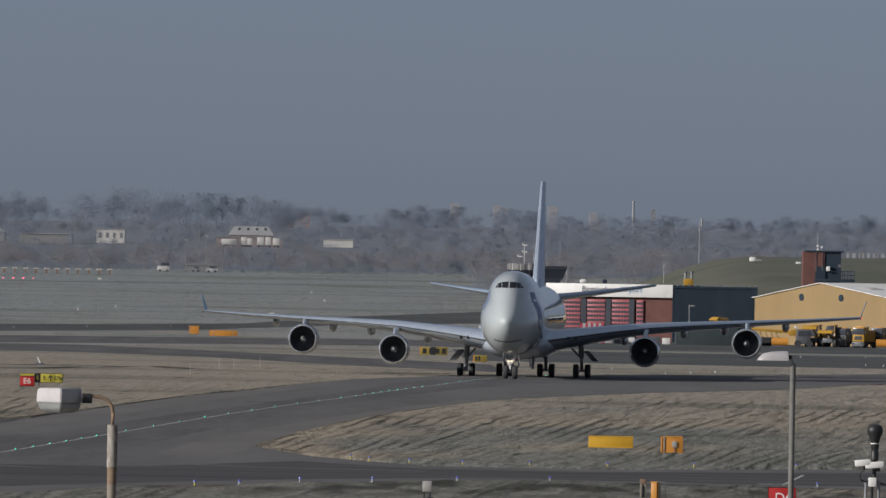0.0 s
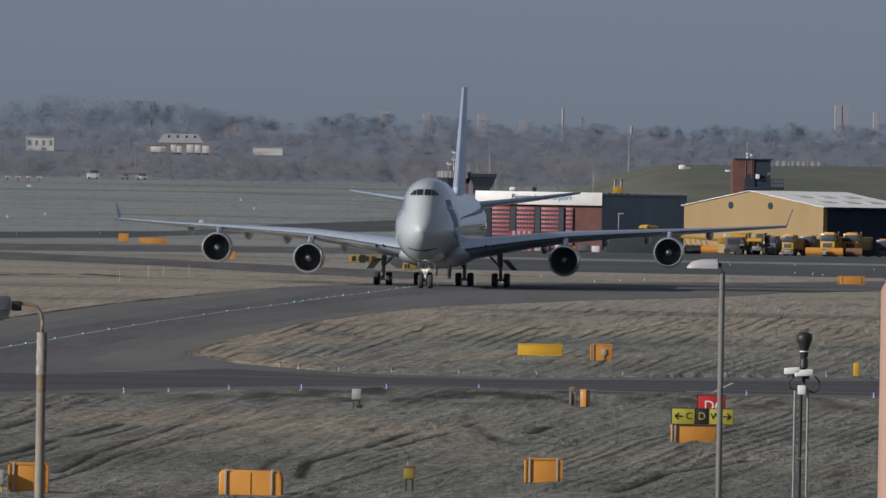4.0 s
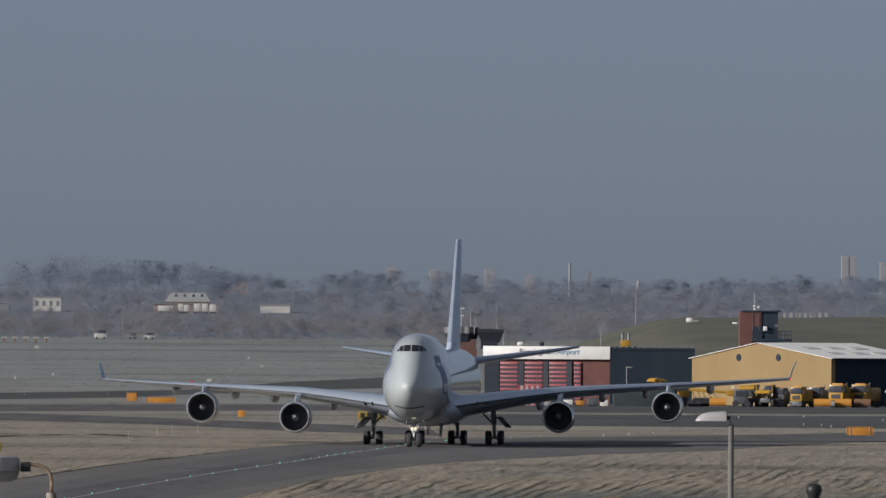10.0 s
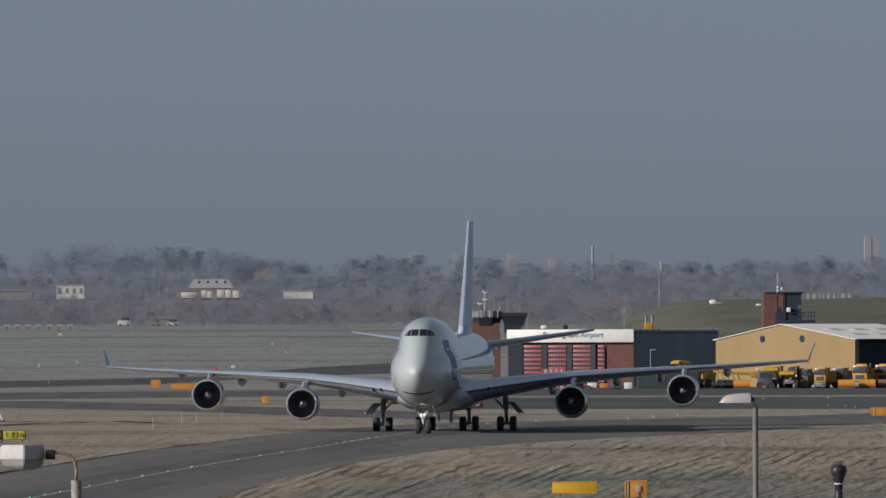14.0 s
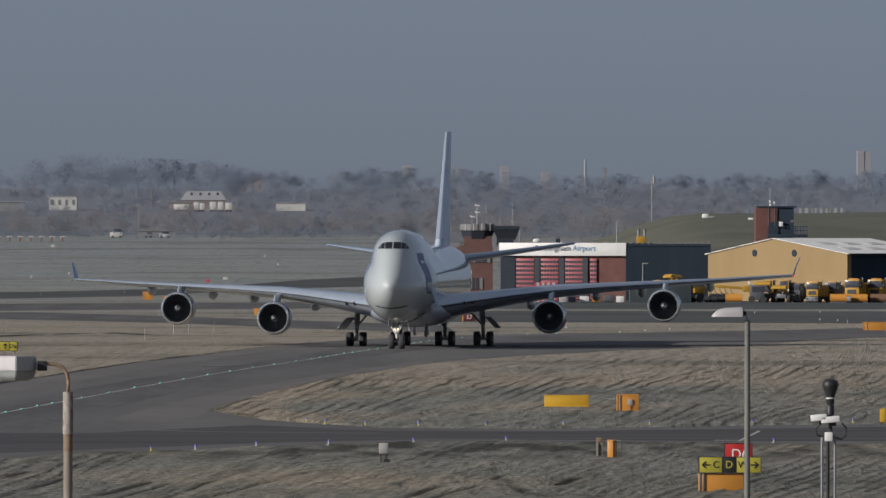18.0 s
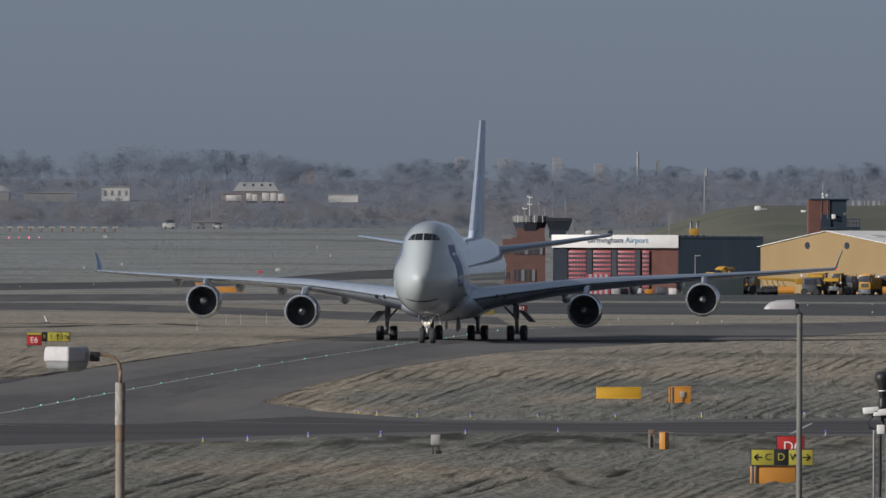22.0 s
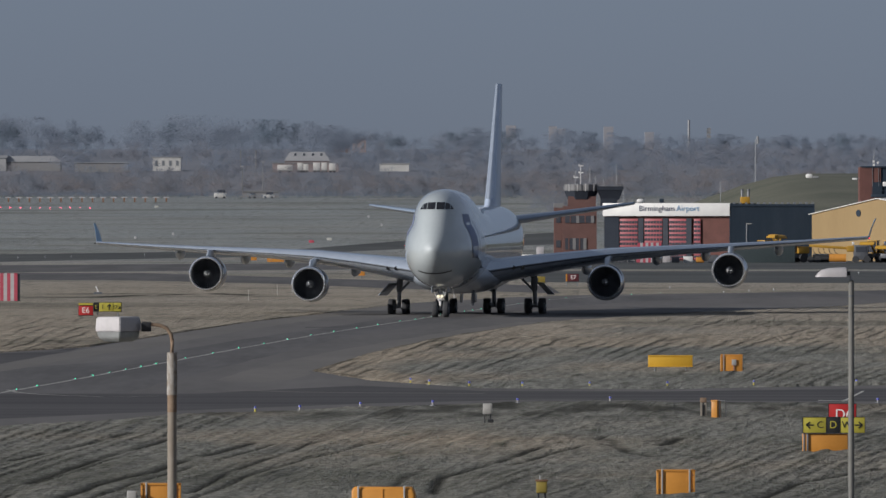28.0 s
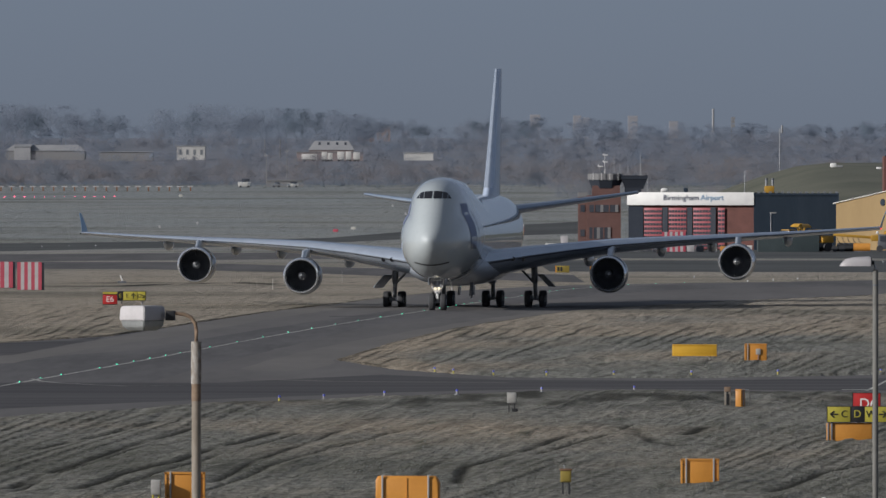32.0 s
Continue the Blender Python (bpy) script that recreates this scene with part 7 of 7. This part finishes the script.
# close together in the bends, far apart on the straight
spots = [445.4 + 9.25 * i for i in range(10) if i != 3] + [548 + 19.4 * i for i in range(10)] + [737 + 9.2 * i for i in range(16) if i not in (9, 12)] + [882, 894, 906, 918, 930, 942, 955]
spots = [(float(np.interp(y, [c[1] for c in CENTRE], [c[0] for c in CENTRE])), y) for y in spots]
for x, y in spots[1:]:
    copy_thing(g, pose(x, y, 0.022))
g.location = (*spots[0], 0.022)


def edge_unit():
    b = thing("edge_light", (0, 0, -50), "blue taxiway edge light on a yellow-sleeved stem", "light", group="blue edge lights")
    part("base", tube(bmesh.new(), (0, 0, 0), (0, 0, 0.04), 0.12, 0.1, 12), GALV, b)
    part("stem", tube(bmesh.new(), (0, 0, 0.03), (0, 0, 0.17), 0.045, 0.04, 12), YELLOW, b, "yellow sleeve")
    part("collar", tube(bmesh.new(), (0, 0, 0.17), (0, 0, 0.20), 0.055, 0.055, 12), GALV, b)
    part("globe", tube(bmesh.new(), (0, 0, 0.20), (0, 0, 0.27), 0.06, 0.045, 12), GLOWB, b, "blue lens")
    return b


e = edge_unit()
EDGE = [(-6.8, 405.4), (-5.0, 409.8), (-2.5, 416.7), (0.6, 420.1), (4.3, 424.8), (8.4, 428.4), (20.0, 425), (25.5, 424), (-0.4, 472.3), (0.5, 467.8), (2.4, 463.4), (4.9, 461.9), (8.1, 462.4), (11.8, 463.1), (16.0, 465.9), (21, 468), (26, 471)]
n = thing("edge_light", (0, 0, -50), "blue taxiway edge light on a short grey stem", "light", group="blue edge lights")
part("base", tube(bmesh.new(), (0, 0, 0), (0, 0, 0.04), 0.12, 0.1, 12), GALV, n)
part("stem", tube(bmesh.new(), (0, 0, 0.03), (0, 0, 0.15), 0.04, 0.035, 12), LAMPW, n, "pale grey stem")
part("globe", tube(bmesh.new(), (0, 0, 0.15), (0, 0, 0.23), 0.06, 0.045, 12), GLOWB, n, "blue lens")
for x, y in EDGE[2:8]:
    copy_thing(n, pose(x, y, 0))
n.location = (*EDGE[1], 0)
for x, y in EDGE[8:]:
    copy_thing(e, pose(x, y, 0))
e.location = (*EDGE[0], 0)


def glim(name, material, label, group, r=0.06):
    b = thing(name, (0, 0, -50), label, "light", group=group)
    part("stem", tube(bmesh.new(), (0, 0, 0), (0, 0, 0.12), 0.04, 0.04, 8), GALV, b)
    part("lens", tube(bmesh.new(), (0, 0, 0.1), (0, 0, 0.24), r, r * 0.8, 8), material, b, "lit lens")
    return b


r = glim("runway_light", GLOWR, "small lit red runway end light", "red runway lights", 0.1)
RL = [(-111.7 + 2.43 * i, 2378) for i in range(14)]
for x, y in RL[1:]:
    copy_thing(r, pose(x, y, rise(y)))
r.location = (*RL[0], rise(RL[0][1]))
w = glim("taxi_light", GLOWW, "small white taxiway light", "white taxiway lights", 0.045)
WL = [(-66, 1606), (-62.3, 1625), (-58.1, 1631), (-46.8, 1665), (-33, 1688), (55.8, 1237), (58.1, 1122), (59.6, 1112), (59.9, 1097), (65, 1255), (71.7, 1197), (30, 960), (33, 975), (36, 990), (26, 1010)]
for x, y in WL[1:]:
    copy_thing(w, pose(x, y, rise(y)))
w.location = (*WL[0], rise(WL[0][1]))
a = thing("approach_light", (0, 0, -50), "white approach light bar on a short stand", "light", group="approach light bars")
part("bar", boxm(0, 0, 1.2, 1.5, 0.2, 0.25), LANTW, a)
part("leg", boxm(0, 0, 0.55, 0.4, 0.2, 1.1), RUST, a, "dull red stem")
AL = [(-116.9 + 2.72 * i, 2520) for i in range(20)]
for x, y in AL[1:]:
    copy_thing(a, pose(x, y, rise(y)))
a.location = (*AL[0], rise(AL[0][1]))
for x, y in ((-15.5, 888), (-13.7, 945), (-12.4, 955), (-10.0, 968)):
    b = thing("marker_pole", (x, y, 0), "thin pale marker pole in the grass", "post", group="thin marker poles")
    part("pole", tube(bmesh.new(), (0, 0, 0), (0, 0, 1.0), 0.03, 0.02, 6), LAMPW, b)
b = thing("wind_gauge", (-30.6, 930, 0), "small tilted white instrument on a stand", "instrument")
part("stand", boxm(0, 0, 0.3, 0.8, 0.3, 0.2), GEARDK, b)
part("arm", tube(bmesh.new(), (0.1, 0, 0.3), (-0.18, 0, 0.95), 0.07, 0.06, 8), CREAM, b)
for x, y in ((-54, 1858), (-48, 1906), (-11.3, 2190), (-7.8, 2046)):
    b = thing("marker_post", (x, y, rise(y)), "small pale marker beyond the taxiway", "post")
    part("board", boxm(0, 0, 0.3, 0.32, 0.1, 0.42, 0.02), LANTW, b)


# ---- what moves ----
def motions():
    taxi = [
        (0, 13.24, 886.5, 3.86),
        (1, 12.81, 882.1, 3.98),
        (2, 12.41, 877.7, 4.09),
        (3, 12.02, 873.3, 4.20),
        (4, 11.64, 869.0, 4.30),
        (5, 11.28, 864.6, 4.40),
        (6, 10.92, 860.3, 4.49),
        (7, 10.56, 855.9, 4.57),
        (8, 10.20, 851.5, 4.65),
        (9, 9.84, 847.1, 4.72),
        (10, 9.47, 842.6, 4.78),
        (11, 9.10, 838.0, 4.84),
        (12, 8.71, 833.4, 4.89),
        (13, 8.32, 828.7, 4.94),
        (14, 7.92, 823.9, 4.98),
        (15, 7.50, 819.1, 5.02),
        (16, 7.07, 814.1, 5.05),
        (17, 6.63, 809.0, 5.07),
        (18, 6.17, 803.8, 5.09),
        (19, 5.70, 798.5, 5.11),
        (20, 5.22, 793.1, 5.12),
        (21, 4.72, 787.6, 5.12),
        (22, 4.22, 782.0, 5.13),
        (23, 3.71, 776.2, 5.12),
        (24, 3.18, 770.4, 5.11),
        (25, 2.66, 764.4, 5.10),
        (26, 2.12, 758.3, 5.08),
        (27, 1.59, 752.1, 5.06),
        (28, 1.06, 745.8, 5.03),
        (29, 0.53, 739.3, 5.00),
        (30, 0.01, 732.8, 4.96),
        (31, -0.50, 726.2, 4.92),
        (32, -0.99, 719.5, 4.87),
    ]
    walk(PLANE, [(t, pose(x, y, 0, 0, -0.4, -a)) for t, x, y, a in taxi])
    ts = [r[0] for r in taxi]
    way = [0.0]
    for a, b in zip(taxi, taxi[1:]):
        way.append(way[-1] + math.hypot(a[1] - b[1], a[2] - b[2]))
    steps = [i * 0.15 for i in range(214)] + [32.0]
    for w, x, y in WHEELS:
        walk(w, [(t, pose(x, y, 0.62, math.degrees(float(np.interp(t, ts, way)) / 0.62))) for t in steps])


motions()
